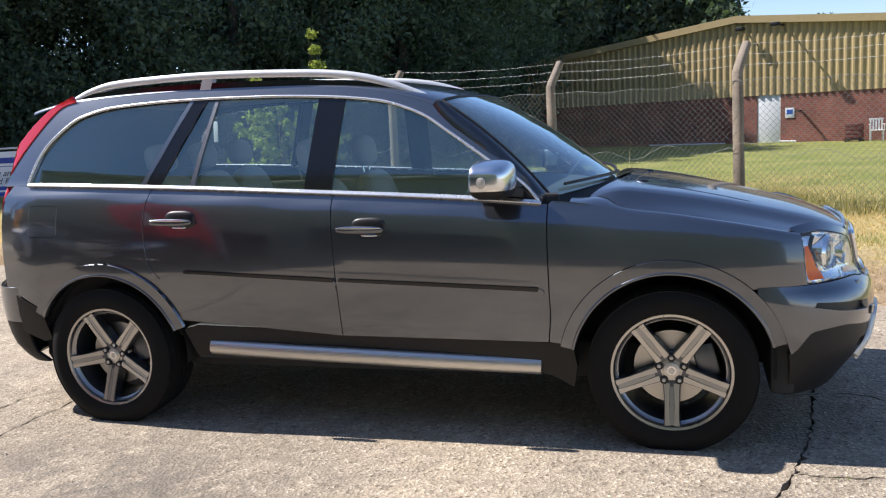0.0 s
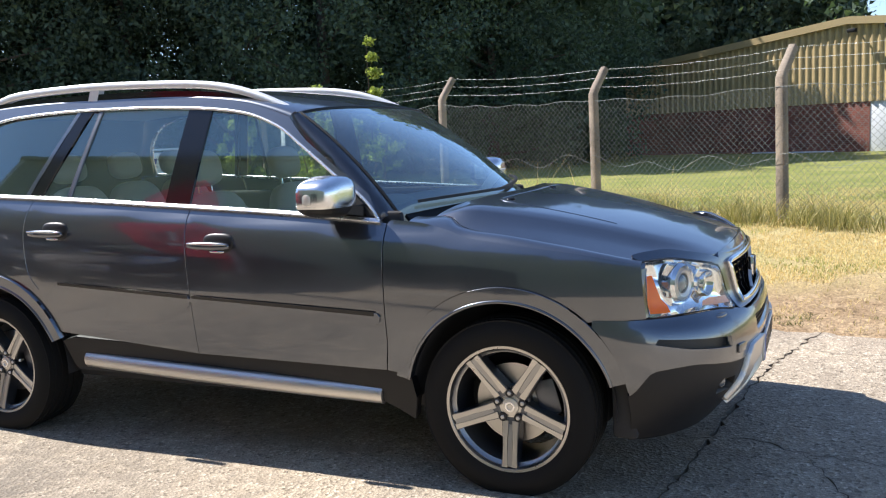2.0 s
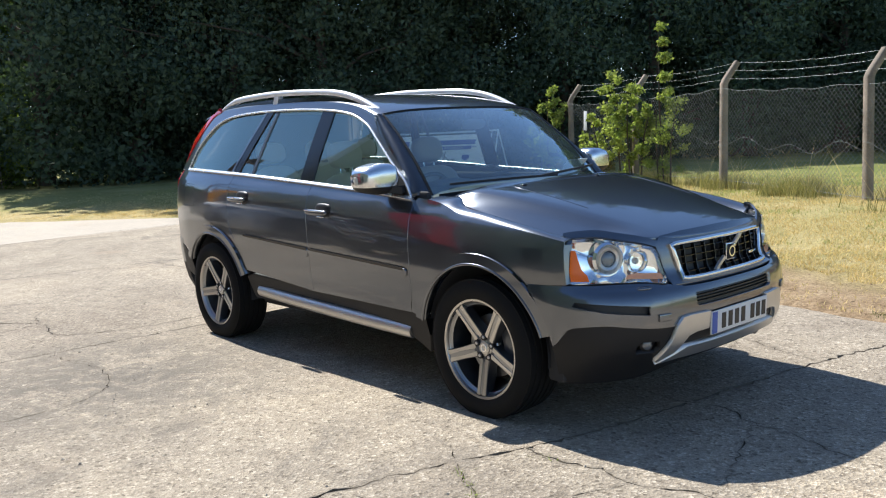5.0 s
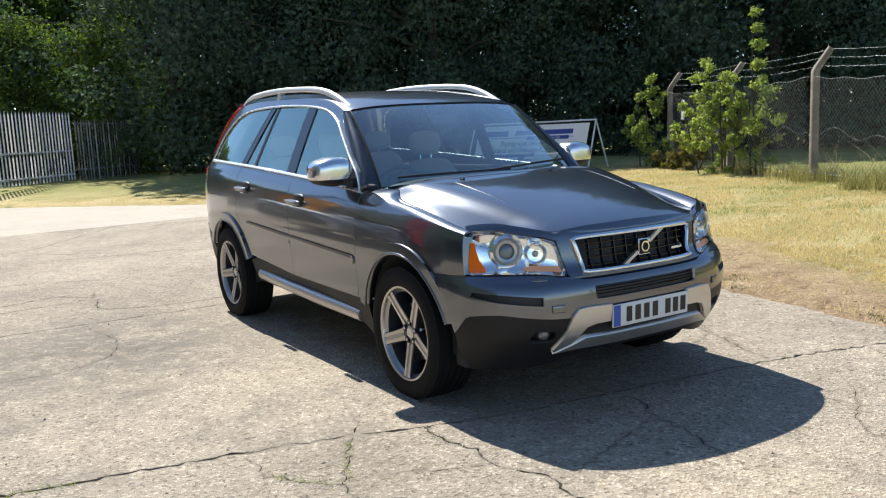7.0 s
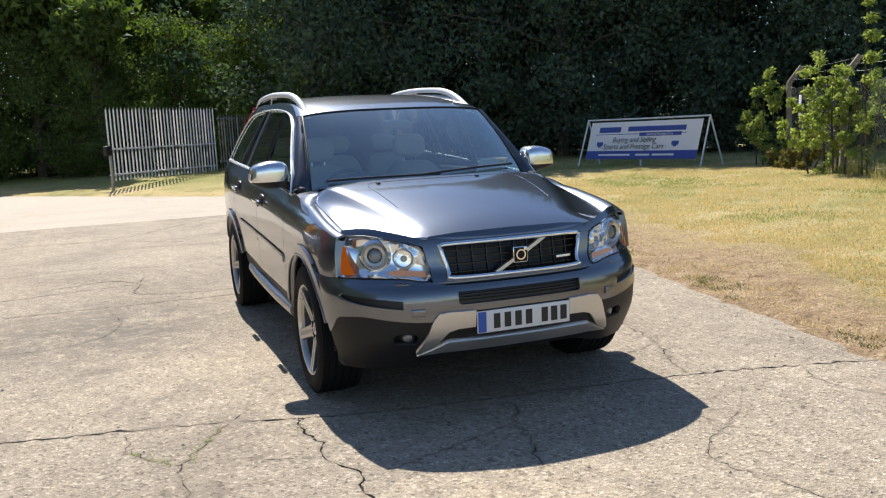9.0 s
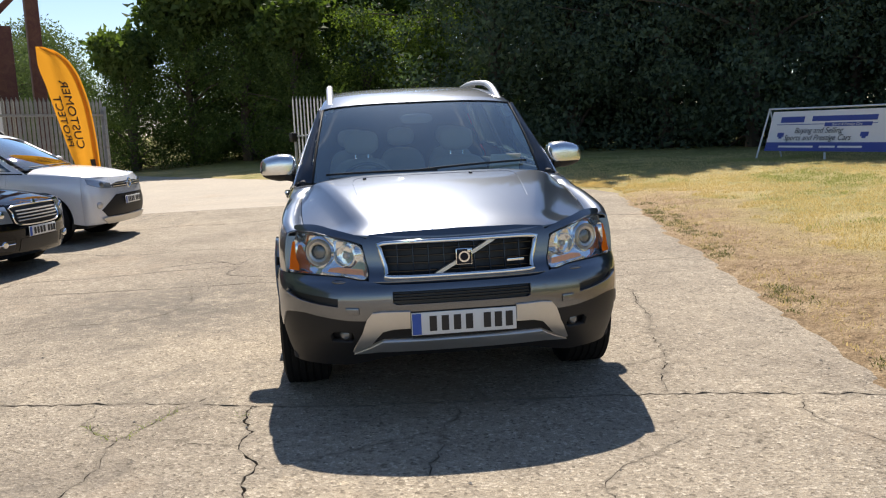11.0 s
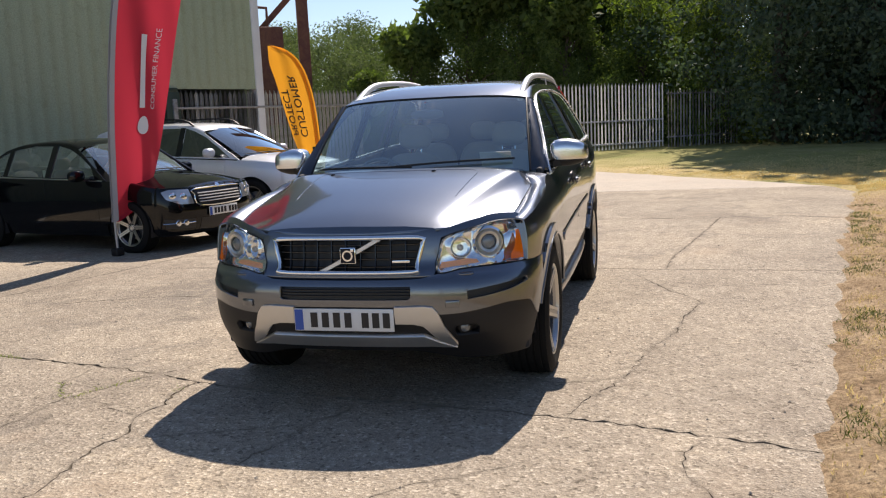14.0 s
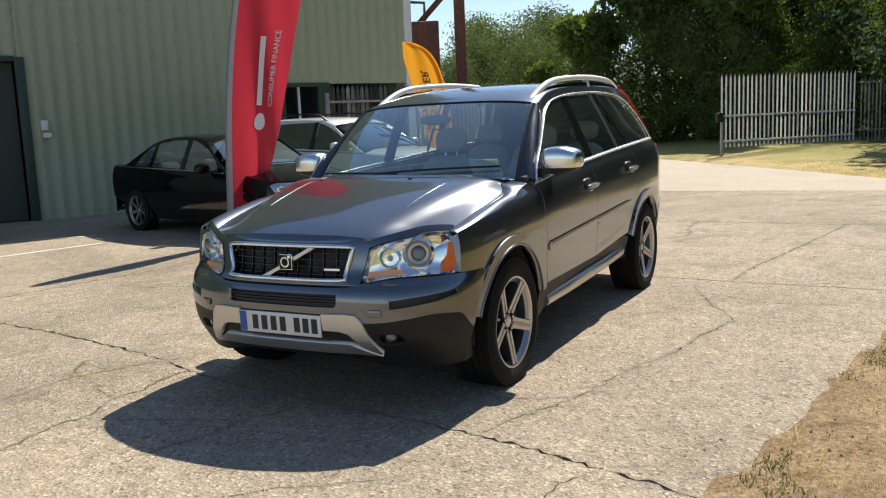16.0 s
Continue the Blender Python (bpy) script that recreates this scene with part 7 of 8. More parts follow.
    for s in (-1, 1):
        part("door_card", box_bm((rx + 0.2, s * 0.70 - 0.02, 0.42), (S["apil"], s * 0.70 + 0.02, bz(0) - 0.05), 0.02), CABIN, car)
    return car, nose, q, an, flankf


def plate_on(car, x, z, y=0.0):
    plate = part("number_plate", moved(box_bm((-0.005, -0.26, -0.055), (0.005, 0.26, 0.055), 0.003), pose(x, y, z)), WHITE, car, "white plate with dark bars")
    part("blue_end", moved(box_bm((0.005, -0.256, -0.052), (0.007, -0.215, 0.052)), pose(x, y, z)), PLATEBLUE, plate)
    for d in (-0.155, -0.095, -0.035, 0.025, 0.115, 0.170, 0.225):
        part("bar", moved(box_bm((0.005, d - 0.02, -0.036), (0.0075, d + 0.02, 0.036)), pose(x, y, z)), INK, plate)


BLACKPAINT = paint("black_car_paint", (0.003, 0.003, 0.004), metal=0.0, rough=0.4, dust=0.004, ior=1.42)
SILVERPAINT = paint("silver_car_paint", (0.76, 0.77, 0.80), metal=0.35, rough=0.4, dust=0.03, ior=1.5)
DARKGLASS = glass("dark_car_glass", (0.80, 0.86, 0.86), 0.20, 1.6, dust=0.07)
PRIVACY = glass("privacy_glass", (0.10, 0.11, 0.12), 0.09)

saloon = dict(
    belt=curve((-2.4, 1.0), (-1.6, 0.985), (-0.6, 0.955), (0.5, 0.92), (1.0, 0.90), (2.2, 0.8)),
    half=curve((-2.4, 0.72), (-2.2, 0.80), (-1.6, 0.865), (0, 0.885), (1.3, 0.875), (1.75, 0.84), (2.0, 0.78), (2.2, 0.7)),
    flank=curve((-0.85, 0.09), (-0.6, 0.03), (-0.4, 0.006), (-0.25, 0.0), (-0.12, 0.012), (-0.05, 0.035), (0, 0.06)),
    edge=curve((-1.72, 1.01), (-1.45, 1.16), (-1.1, 1.31), (-0.7, 1.385), (-0.3, 1.40), (0.1, 1.375), (0.35, 1.31), (0.65, 1.14), (0.98, 0.93)),
    crown=curve((-1.72, 1.04), (-1.45, 1.20), (-1.1, 1.36), (-0.7, 1.435), (-0.3, 1.45), (0.1, 1.43), (0.35, 1.36), (0.65, 1.19), (0.98, 0.97)),
    top=1.40, tumble=0.20, wf=1.38, wr=-1.38, arch=0.35, hub=0.315, sill=0.34, plain_sill=False, doors=(0.86, -0.12, -1.12), nose0=1.80, rear0=-2.15, bump=0.62,
    wingz=curve((0.8, 0.905), (1.2, 0.88), (1.8, 0.80)), roofx=(-1.12, 0.36), dpil=-1.78, apil=0.98, bright=True,
    glass=[[(-1.42, 1.00), (-1.02, 0.985), (-1.0, 1.315), (-1.15, 1.265), (-1.32, 1.15)], [(-0.94, 0.985), (-0.16, 0.96), (-0.14, 1.372), (-0.5, 1.378), (-0.92, 1.33)], [(-0.06, 0.955), (0.78, 0.925), (0.66, 1.08), (0.42, 1.225), (0.2, 1.315), (-0.04, 1.372)]],
    pillars=[[(-0.16, 0.955), (-0.06, 0.95), (-0.04, 1.375), (-0.14, 1.375)]],
    screen=((1.10, 0, 0.975), (0.92, -0.68, 0.945), (0.36, 0, 1.375), (0.30, -0.56, 1.345)), backlight=((-1.80, 0, 1.06), (-1.68, -0.62, 1.045), (-1.12, 0, 1.37), (-1.10, -0.54, 1.33)),
    hood=curve((0.95, 0.985), (1.2, 0.965), (1.6, 0.905), (1.95, 0.82), (2.05, 0.775)), hdrop=curve((0, 0), (0.35, 0.012), (0.6, 0.045), (0.75, 0.085), (0.9, 0.16)),
    hood_line=[(0.98, 0.70), (1.2, 0.735), (1.6, 0.735), (1.8, 0.71), (1.90, 0.65), (1.98, 0.53), (2.035, 0.34), (2.055, 0.15), (2.06, 0.0001)],
    boot=(curve((-2.35, 1.03), (-2.0, 1.06), (-1.7, 1.07)), -1.72, -2.34), tail=-2.42, tailz=1.0, tailslope=0.15,
    nosex=curve((0.15, 2.02), (0.3, 2.12), (0.5, 2.14), (0.6, 2.125), (0.72, 2.09), (0.82, 2.03)), nose_lo=0.20, nose_hi=curve((0, 0.775), (0.4, 0.785), (0.6, 0.792), (0.9, 0.80)),
    track=0.765, spokes=7, mirror=(0.62, 0.96, 0.98), mirror_mat=BLACKPAINT, seat=0.40)


def saloon_front(car, nose, q, an):
    f = dict(step=0.04, flip=True)
    g = [(-0.36, 0.56), (0.36, 0.56), (0.42, 0.70), (0.40, 0.755), (-0.40, 0.755), (-0.42, 0.70)]
    panel("grille_backing", q(*g), nose, INK, car, depth=0.01, lift=0.006, **f)
    sweep("grille_surround", [Vector(offset(nose, -0.010)(*p)) for p in bend(q(*g), 0.05, True)], circle(0.012, 6), CHROME, car, up=(1, 0, 0), closed=True)
    for z in (0.60, 0.635, 0.67, 0.705):
        sweep("grille_bar", [Vector(offset(nose, -0.014)(an(y, z), z)) for y in np.linspace(-0.37, 0.37, 9)], circle(0.008, 6), SATIN, car)
    part("badge", moved(lathe_bm([(0.0, 0.01), (0.03, 0.008), (0.034, 0.0)], 16, "X"), pose(2.07, 0, 0.79, 0, -30, 0)), CHROME, car)
    for s in (1, -1):
        hp = [(s * a, z) for a, z in q((0.45, 0.585), (0.62, 0.59), (0.77, 0.66), (0.79, 0.75), (0.72, 0.775), (0.48, 0.765))]
        lamp = panel("headlamp", hp, nose, HEADGLASS, car, depth=0.01, lift=0.006, **f)
        for y, z in ((0.58, 0.675), (0.70, 0.69)):
            c = Vector(offset(nose, -0.006)(s * an(y, z), z))
            part("lamp_lens", moved(lathe_bm([(0.0, 0.008), (0.03, 0.006), (0.045, 0.0), (0.05, -0.01)], 20, "X"), Matrix.Translation(c) @ pose(0, 0, 0, 0, 0, -s * 25)), CHROME, lamp)
        panel("bumper_vent", [(s * a, z) for a, z in q((0.45, 0.28), (0.78, 0.30), (0.80, 0.42), (0.45, 0.40))], nose, INK, car, depth=0.0, lift=0.004, **f)
        sweep("vent_strip", [Vector(offset(nose, -0.014)(s * an(y, 0.36), 0.36)) for y in np.linspace(0.46, 0.80, 8)], circle(0.007, 6), CHROME, car)
        for y in (0.58, 0.67):
            c = Vector(offset(nose, -0.012)(s * an(y, 0.36), 0.36))
            part("fog_lamp", moved(lathe_bm([(0.0, 0.012), (0.03, 0.010), (0.038, 0.0), (0.038, -0.02)], 18, "X"), Matrix.Translation(c) @ pose(0, 0, 0, 0, 0, -s * 25)), CHROME, car)
    panel("lower_grille", q((-0.38, 0.26), (0.38, 0.26), (0.36, 0.40), (-0.36, 0.40)), nose, INK, car, depth=0.0, lift=0.004, **f)
    plate_on(car, 2.155, 0.47)


HEADGLASS = plain("headlamp_glass", (0.45, 0.47, 0.49), 0.08, 0.6, 0.2, grain=18, coat=1.0)
suv = dict(
    belt=curve((-2.3, 1.14), (-1.5, 1.12), (-0.5, 1.08), (0.6, 1.035), (1.1, 1.01), (2.3, 0.9)),
    half=curve((-2.3, 0.80), (-2.0, 0.88), (-1.3, 0.92), (0, 0.915), (1.3, 0.92), (1.7, 0.89), (1.95, 0.83), (2.2, 0.74)),
    flank=curve((-0.95, 0.09), (-0.7, 0.03), (-0.45, 0.006), (-0.28, 0.0), (-0.14, 0.012), (-0.05, 0.04), (0, 0.065)),
    edge=curve((-2.2, 1.30), (-2.0, 1.46), (-1.7, 1.54), (-1.0, 1.585), (-0.4, 1.585), (0.0, 1.555), (0.35, 1.46), (0.7, 1.26), (1.12, 1.02)),
    crown=curve((-2.2, 1.36), (-2.0, 1.53), (-1.7, 1.60), (-1.0, 1.645), (-0.4, 1.64), (0.0, 1.61), (0.35, 1.51), (0.7, 1.31), (1.12, 1.06)),
    top=1.585, tumble=0.20, wf=1.33, wr=-1.33, arch=0.405, hub=0.348, sill=0.46, plain_sill=True, doors=(0.85, -0.12, -1.08), nose0=1.86, rear0=-2.15, bump=0.70,
    wingz=curve((0.8, 1.03), (1.2, 1.0), (1.86, 0.93)), roofx=(-1.95, 0.34), dpil=-2.2, apil=1.12, bright=False,
    glass=[[(-1.95, 1.17), (-1.10, 1.13), (-1.08, 1.535), (-1.5, 1.515), (-1.82, 1.42)], [(-1.02, 1.125), (-0.16, 1.10), (-0.14, 1.545), (-0.6, 1.55), (-1.0, 1.54)], [(-0.06, 1.095), (0.92, 1.05), (0.70, 1.20), (0.40, 1.385), (0.15, 1.49), (-0.04, 1.545)]],
    pillars=[[(-1.10, 1.125), (-1.02, 1.12), (-1.0, 1.545), (-1.08, 1.54)], [(-0.16, 1.095), (-0.06, 1.09), (-0.04, 1.55), (-0.14, 1.55)]],
    screen=((1.24, 0, 1.085), (1.05, -0.72, 1.06), (0.34, 0, 1.53), (0.26, -0.60, 1.50)), backlight=((-2.28, 0, 1.14), (-2.2, -0.66, 1.15), (-2.0, 0, 1.54), (-1.96, -0.58, 1.50)),
    hood=curve((1.1, 1.10), (1.4, 1.075), (1.75, 1.02), (2.0, 0.955), (2.12, 0.90)), hdrop=curve((0, 0), (0.4, 0.012), (0.62, 0.035), (0.78, 0.075), (0.9, 0.14)),
    hood_line=[(1.12, 0.72), (1.3, 0.77), (1.7, 0.775), (1.86, 0.755), (1.97, 0.69), (2.035, 0.57), (2.085, 0.38), (2.11, 0.2), (2.12, 0.0001)],
    tail=-2.3, tailz=1.18, tailslope=0.1,
    nosex=curve((0.2, 2.10), (0.35, 2.20), (0.5, 2.23), (0.65, 2.22), (0.8, 2.18), (0.92, 2.10)), nose_lo=0.26, nose_hi=curve((0, 0.895), (0.3, 0.905), (0.5, 0.915), (0.7, 0.925), (0.9, 0.93)),
    track=0.80, spokes=5, mirror=(0.66, 1.02, 1.14), mirror_mat=SILVERPAINT, seat=0.55)


def suv_front(car, nose, q, an):
    f = dict(step=0.05, flip=True)
    panel("lower_grille", q((-0.62, 0.36), (0.62, 0.36), (0.72, 0.46), (0.44, 0.66), (-0.44, 0.66), (-0.72, 0.46)), nose, BLACKPLASTIC, car, depth=0.01, lift=0.008, **f)
    panel("skid_plate", q((-0.60, 0.27), (0.60, 0.27), (0.70, 0.345), (0.62, 0.36), (-0.62, 0.36), (-0.70, 0.345)), nose, SATIN, car, depth=0.02, lift=0.03, **f)
    panel("upper_grille", q((-0.46, 0.755), (0.46, 0.755), (0.48, 0.80), (0.30, 0.83), (-0.30, 0.83), (-0.48, 0.80)), nose, INK, car, depth=0.01, lift=0.006, **f)
    for z in (0.775, 0.805):
        sweep("grille_bar", [Vector(offset(nose, -0.014)(an(y, z), z)) for y in np.linspace(-0.46, 0.46, 9)], circle(0.009, 6), CHROME, car)
    part("badge", moved(lathe_bm([(0.045, 0.0), (0.055, 0.012), (0.07, 0.012), (0.078, 0.0)], 24, "X"), pose(2.205, 0, 0.80)), CHROME, car)
    for s in (1, -1):
        hp = [(s * a, z) for a, z in q((0.49, 0.755), (0.68, 0.765), (0.815, 0.83), (0.80, 0.905), (0.68, 0.875), (0.49, 0.825))]
        lamp = panel("headlamp", hp, nose, HEADGLASS, car, depth=0.01, lift=0.006, **f)
        c = Vector(offset(nose, -0.004)(s * an(0.66, 0.815), 0.815))
        part("lamp_lens", moved(lathe_bm([(0.0, 0.012), (0.03, 0.010), (0.042, 0.0)], 18, "X"), Matrix.Translation(c) @ pose(0, 0, 0, 0, 0, -s * 25)), PROJECTOR, lamp)
        c = Vector(offset(nose, -0.006)(s * an(0.74, 0.53), 0.53))
        part("fog_lamp", moved(lathe_bm([(0.0, 0.006), (0.03, 0.008), (0.045, 0.0), (0.05, -0.01)], 18, "X"), Matrix.Translation(c) @ pose(0, 0, 0, 0, 0, -s * 30)), SATIN, car)
        sweep("roof_rail", bend([(-1.75, s * 0.60, 1.57), (-1.55, s * 0.60, 1.665), (-0.6, s * 0.60, 1.70), (-0.1, s * 0.60, 1.665), (0.08, s * 0.60, 1.57)], 0.1), [(-.018, -.014), (.018, -.014), (.014, .014), (-.014, .014)], BLACKPLASTIC, car)
    plate_on(car, 2.245, 0.565)


black_saloon, *_ = other_car("saloon_car", pose(-4.36, -5.97, 0, 0, 0, 75.9), "glossy black four-door saloon car with bright trim, parked by the shed", BLACKPAINT, saloon, DARKGLASS, saloon_front)
other_car("suv_car", pose(-7.18, -5.71, 0, 0, 0, 80), "silver-white sport utility car with dark windows, parked by the shed", SILVERPAINT, suv, PRIVACY, suv_front)
part("paper_notice", moved(box_bm((-0.002, -0.15, -0.105), (0.002, 0.15, 0.105)), pose(0.62, -0.28, 1.13, 0, 52, 0)), WHITE, black_saloon, "white paper notice behind the windscreen")

# ---- feather flags ----
REDCLOTH = plain("red_flag_cloth", (0.62, 0.028, 0.045), 0.8, vary=0.08, relief=0.0006, grain=350)
ORANGECLOTH = plain("orange_flag_cloth", (0.82, 0.33, 0.02), 0.8, vary=0.08, relief=0.0006, grain=350)
POLE = plain("grey_flag_pole", (0.38, 0.39, 0.40), 0.4, 0.3)


def cloth_mat(src, color):
    nt = src.node_tree
    b = nt.nodes["Principled BSDF"]
    t, mx = nt.nodes.new("ShaderNodeBsdfTranslucent"), nt.nodes.new("ShaderNodeMixShader")
    t.inputs["Color"].default_value = (*color, 1)
    mx.inputs[0].default_value = 0.5
    nt.links.new(b.outputs[0], mx.inputs[1])
    nt.links.new(t.outputs[0], mx.inputs[2])
    nt.links.new(mx.outputs[0], nt.nodes["Material Output"].inputs["Surface"])


cloth_mat(REDCLOTH, (0.95, 0.07, 0.12))
cloth_mat(ORANGECLOTH, (0.95, 0.42, 0.03))


def feather_flag(x, y, ang, label, cloth, pole_line, free_line, fold, text_fn, sleeve):
    """pole_line, free_line: how far out the pole and the free edge stand at a height; the cloth hangs between them in soft folds."""
    e = thing("feather_flag", pose(x, y, 0, 0, 0, ang), label, "flag", "feather flags")
    zs = np.linspace(pole_line[0][0], pole_line[-1][0], 60)
    pf, ff = curve(*pole_line), curve(*free_line)
    wave = lambda k, z: fold * (math.sin(k * 5.0 + z * 1.7) * k + 0.35 * math.sin(k * 11 + z * 3.1) * k)

    def cloth_at(k, z, lift=0.0):
        return (pf(z) + (ff(z) - pf(z)) * k, wave(k, z) + lift, z)
    n = 26
    verts = [cloth_at(i / (n - 1), z) for z in zs for i in range(n)]
    faces = [(j * n + i, j * n + i + 1, (j + 1) * n + i + 1, (j + 1) * n + i) for j in range(len(zs) - 1) for i in range(n - 1)]
    mesh_part("cloth", verts, faces, cloth, e)
    for lift in (-0.02, 0.02):
        rows = [(pf(z) + dx, lift, z) for z in zs for dx in (-0.03, 0.045)]
        mesh_part("pole_sleeve", rows, [(2 * j, 2 * j + 1, 2 * j + 3, 2 * j + 2) for j in range(len(zs) - 1)], sleeve, e)
    z0 = zs[0]
    path = [(0, 0, 0.02), (0, 0, z0 * 0.5)] + [(pf(z) - 0.0, 0, z) for z in zs[::3]]
    sweep("pole", path, circle(0.016, 8), POLE, e, up=(0, 1, 0))
    part("base", box_bm((-0.06, -0.06, 0), (0.06, 0.06, 0.10), 0.02), BLACKPLASTIC, e)
    text_fn(e, cloth_at)
    return e


def draped(name, e, at, mat, k0, k1, z0, z1, lift, label=""):
    n, m = 8, 10
    v = [at(k0 + (k1 - k0) * i / (n - 1), z0 + (z1 - z0) * j / (m - 1), lift) for j in range(m) for i in range(n)]
    mesh_part(name, v, [(j * n + i, j * n + i + 1, (j + 1) * n + i + 1, (j + 1) * n + i) for j in range(m - 1) for i in range(n - 1)], mat, e, label)


def drape_text(e, at, body, size, mat, k, z, lift, width, mirror=False):
    """Lettering that climbs the cloth."""
    ob = text_mesh("lettering", body, size, mat, e, Matrix(), align="LEFT", depth=0.0, mirror=False)
    for v in ob.data.vertices:
        u, h = v.co.x, v.co.y
        kk = k - h / width if not mirror else k + h / width
        v.co = Vector(at(min(max(kk, 0), 1), z + u, lift))
    return ob


SLEEVE = plain("grey_pole_sleeve", (0.42, 0.41, 0.42), 0.8, vary=0.06)
FLAGWHITE = plain("flag_white", (0.80, 0.78, 0.78), 0.8, vary=0.04)
FLAGBLACK = plain("flag_black", (0.03, 0.025, 0.02), 0.8, vary=0.1)


def red_text(e, at):
    for s in (-0.006, 0.006):
        draped("name_bar", e, at, FLAGWHITE, 0.46, 0.56, 1.80, 2.72, s)
        ring = [at(0.54 + 0.10 * math.cos(a), 1.56 + 0.11 * math.sin(a) * (1.25 if math.sin(a) > 0 else 0.8), s) for a in np.linspace(0, 2 * math.pi, 25)[:-1]]
        mesh_part("emblem", [at(0.54, 1.56, s)] + ring, [(0, 1 + i, 1 + (i + 1) % 24) for i in range(24)], FLAGWHITE, e)
        drape_text(e, at, "CONSUMER FINANCE", 0.105, FLAGWHITE, 0.74, 1.78, s, 0.86)


def orange_text(e, at):
    for s in (-0.006, 0.006):
        drape_text(e, at, "CUSTOMER", 0.215, FLAGBLACK, 0.50, 1.30, s, 0.62)
        drape_text(e, at, "PROTECT", 0.19, FLAGBLACK, 0.84, 1.34, s, 0.62)
        draped("emblem", e, at, FLAGBLACK, 0.10, 0.30, 0.95, 1.12, s)


feather_flag(-2.96, -4.89, math.degrees(math.atan2(0.81, -0.59)) + 38, "red feather banner with white lettering on a grey pole", REDCLOTH,
             [(0.42, 0.0), (1.5, 0.07), (2.5, 0.20), (3.4, 0.40), (4.0, 0.64), (4.4, 0.88), (4.6, 1.05)],
             [(0.42, 0.02), (0.55, 0.34), (0.83, 0.64), (1.27, 0.86), (2.05, 1.08), (2.4, 1.17), (3.0, 1.33), (3.6, 1.46), (4.1, 1.49), (4.4, 1.40), (4.6, 1.12)], 0.05, red_text, SLEEVE)
feather_flag(-8.70, -4.41, math.degrees(math.atan2(-0.87, 0.49)) + 14, "orange feather banner with black lettering", ORANGECLOTH,
             [(0.50, 0.0), (1.2, 0.02), (1.9, 0.08), (2.4, 0.20), (2.7, 0.36), (2.88, 0.60), (2.93, 0.78)],
             [(0.50, 0.05), (0.8, 0.30), (1.2, 0.48), (1.8, 0.64), (2.3, 0.76), (2.7, 0.86), (2.93, 0.86)], 0.03, orange_text, ORANGECLOTH)


# ---- worn painted bay lines ----
LINEPAINT = plain("worn_white_line_paint", (0.62, 0.58, 0.51), 0.85, vary=0.35, grain=90)
for x0, y0, x1, y1 in ((-2.70, -8.40, -3.20, -7.70), (-1.30, -7.30, -2.60, -6.90)):
    u = Vector((x1 - x0, y1 - y0, 0)).normalized()
    w = Vector((-u.y, u.x, 0)) * 0.05
    a, b = Vector((x0, y0, 0.004)), Vector((x1, y1, 0.004))
    mark = mesh_part("trim_bay_line", [tuple(a - w), tuple(b - w), tuple(b + w), tuple(a + w)], [(0, 1, 2, 3)], LINEPAINT)
    tagged(mark, "worn white painted bay line on the concrete", "line", kind="structure")


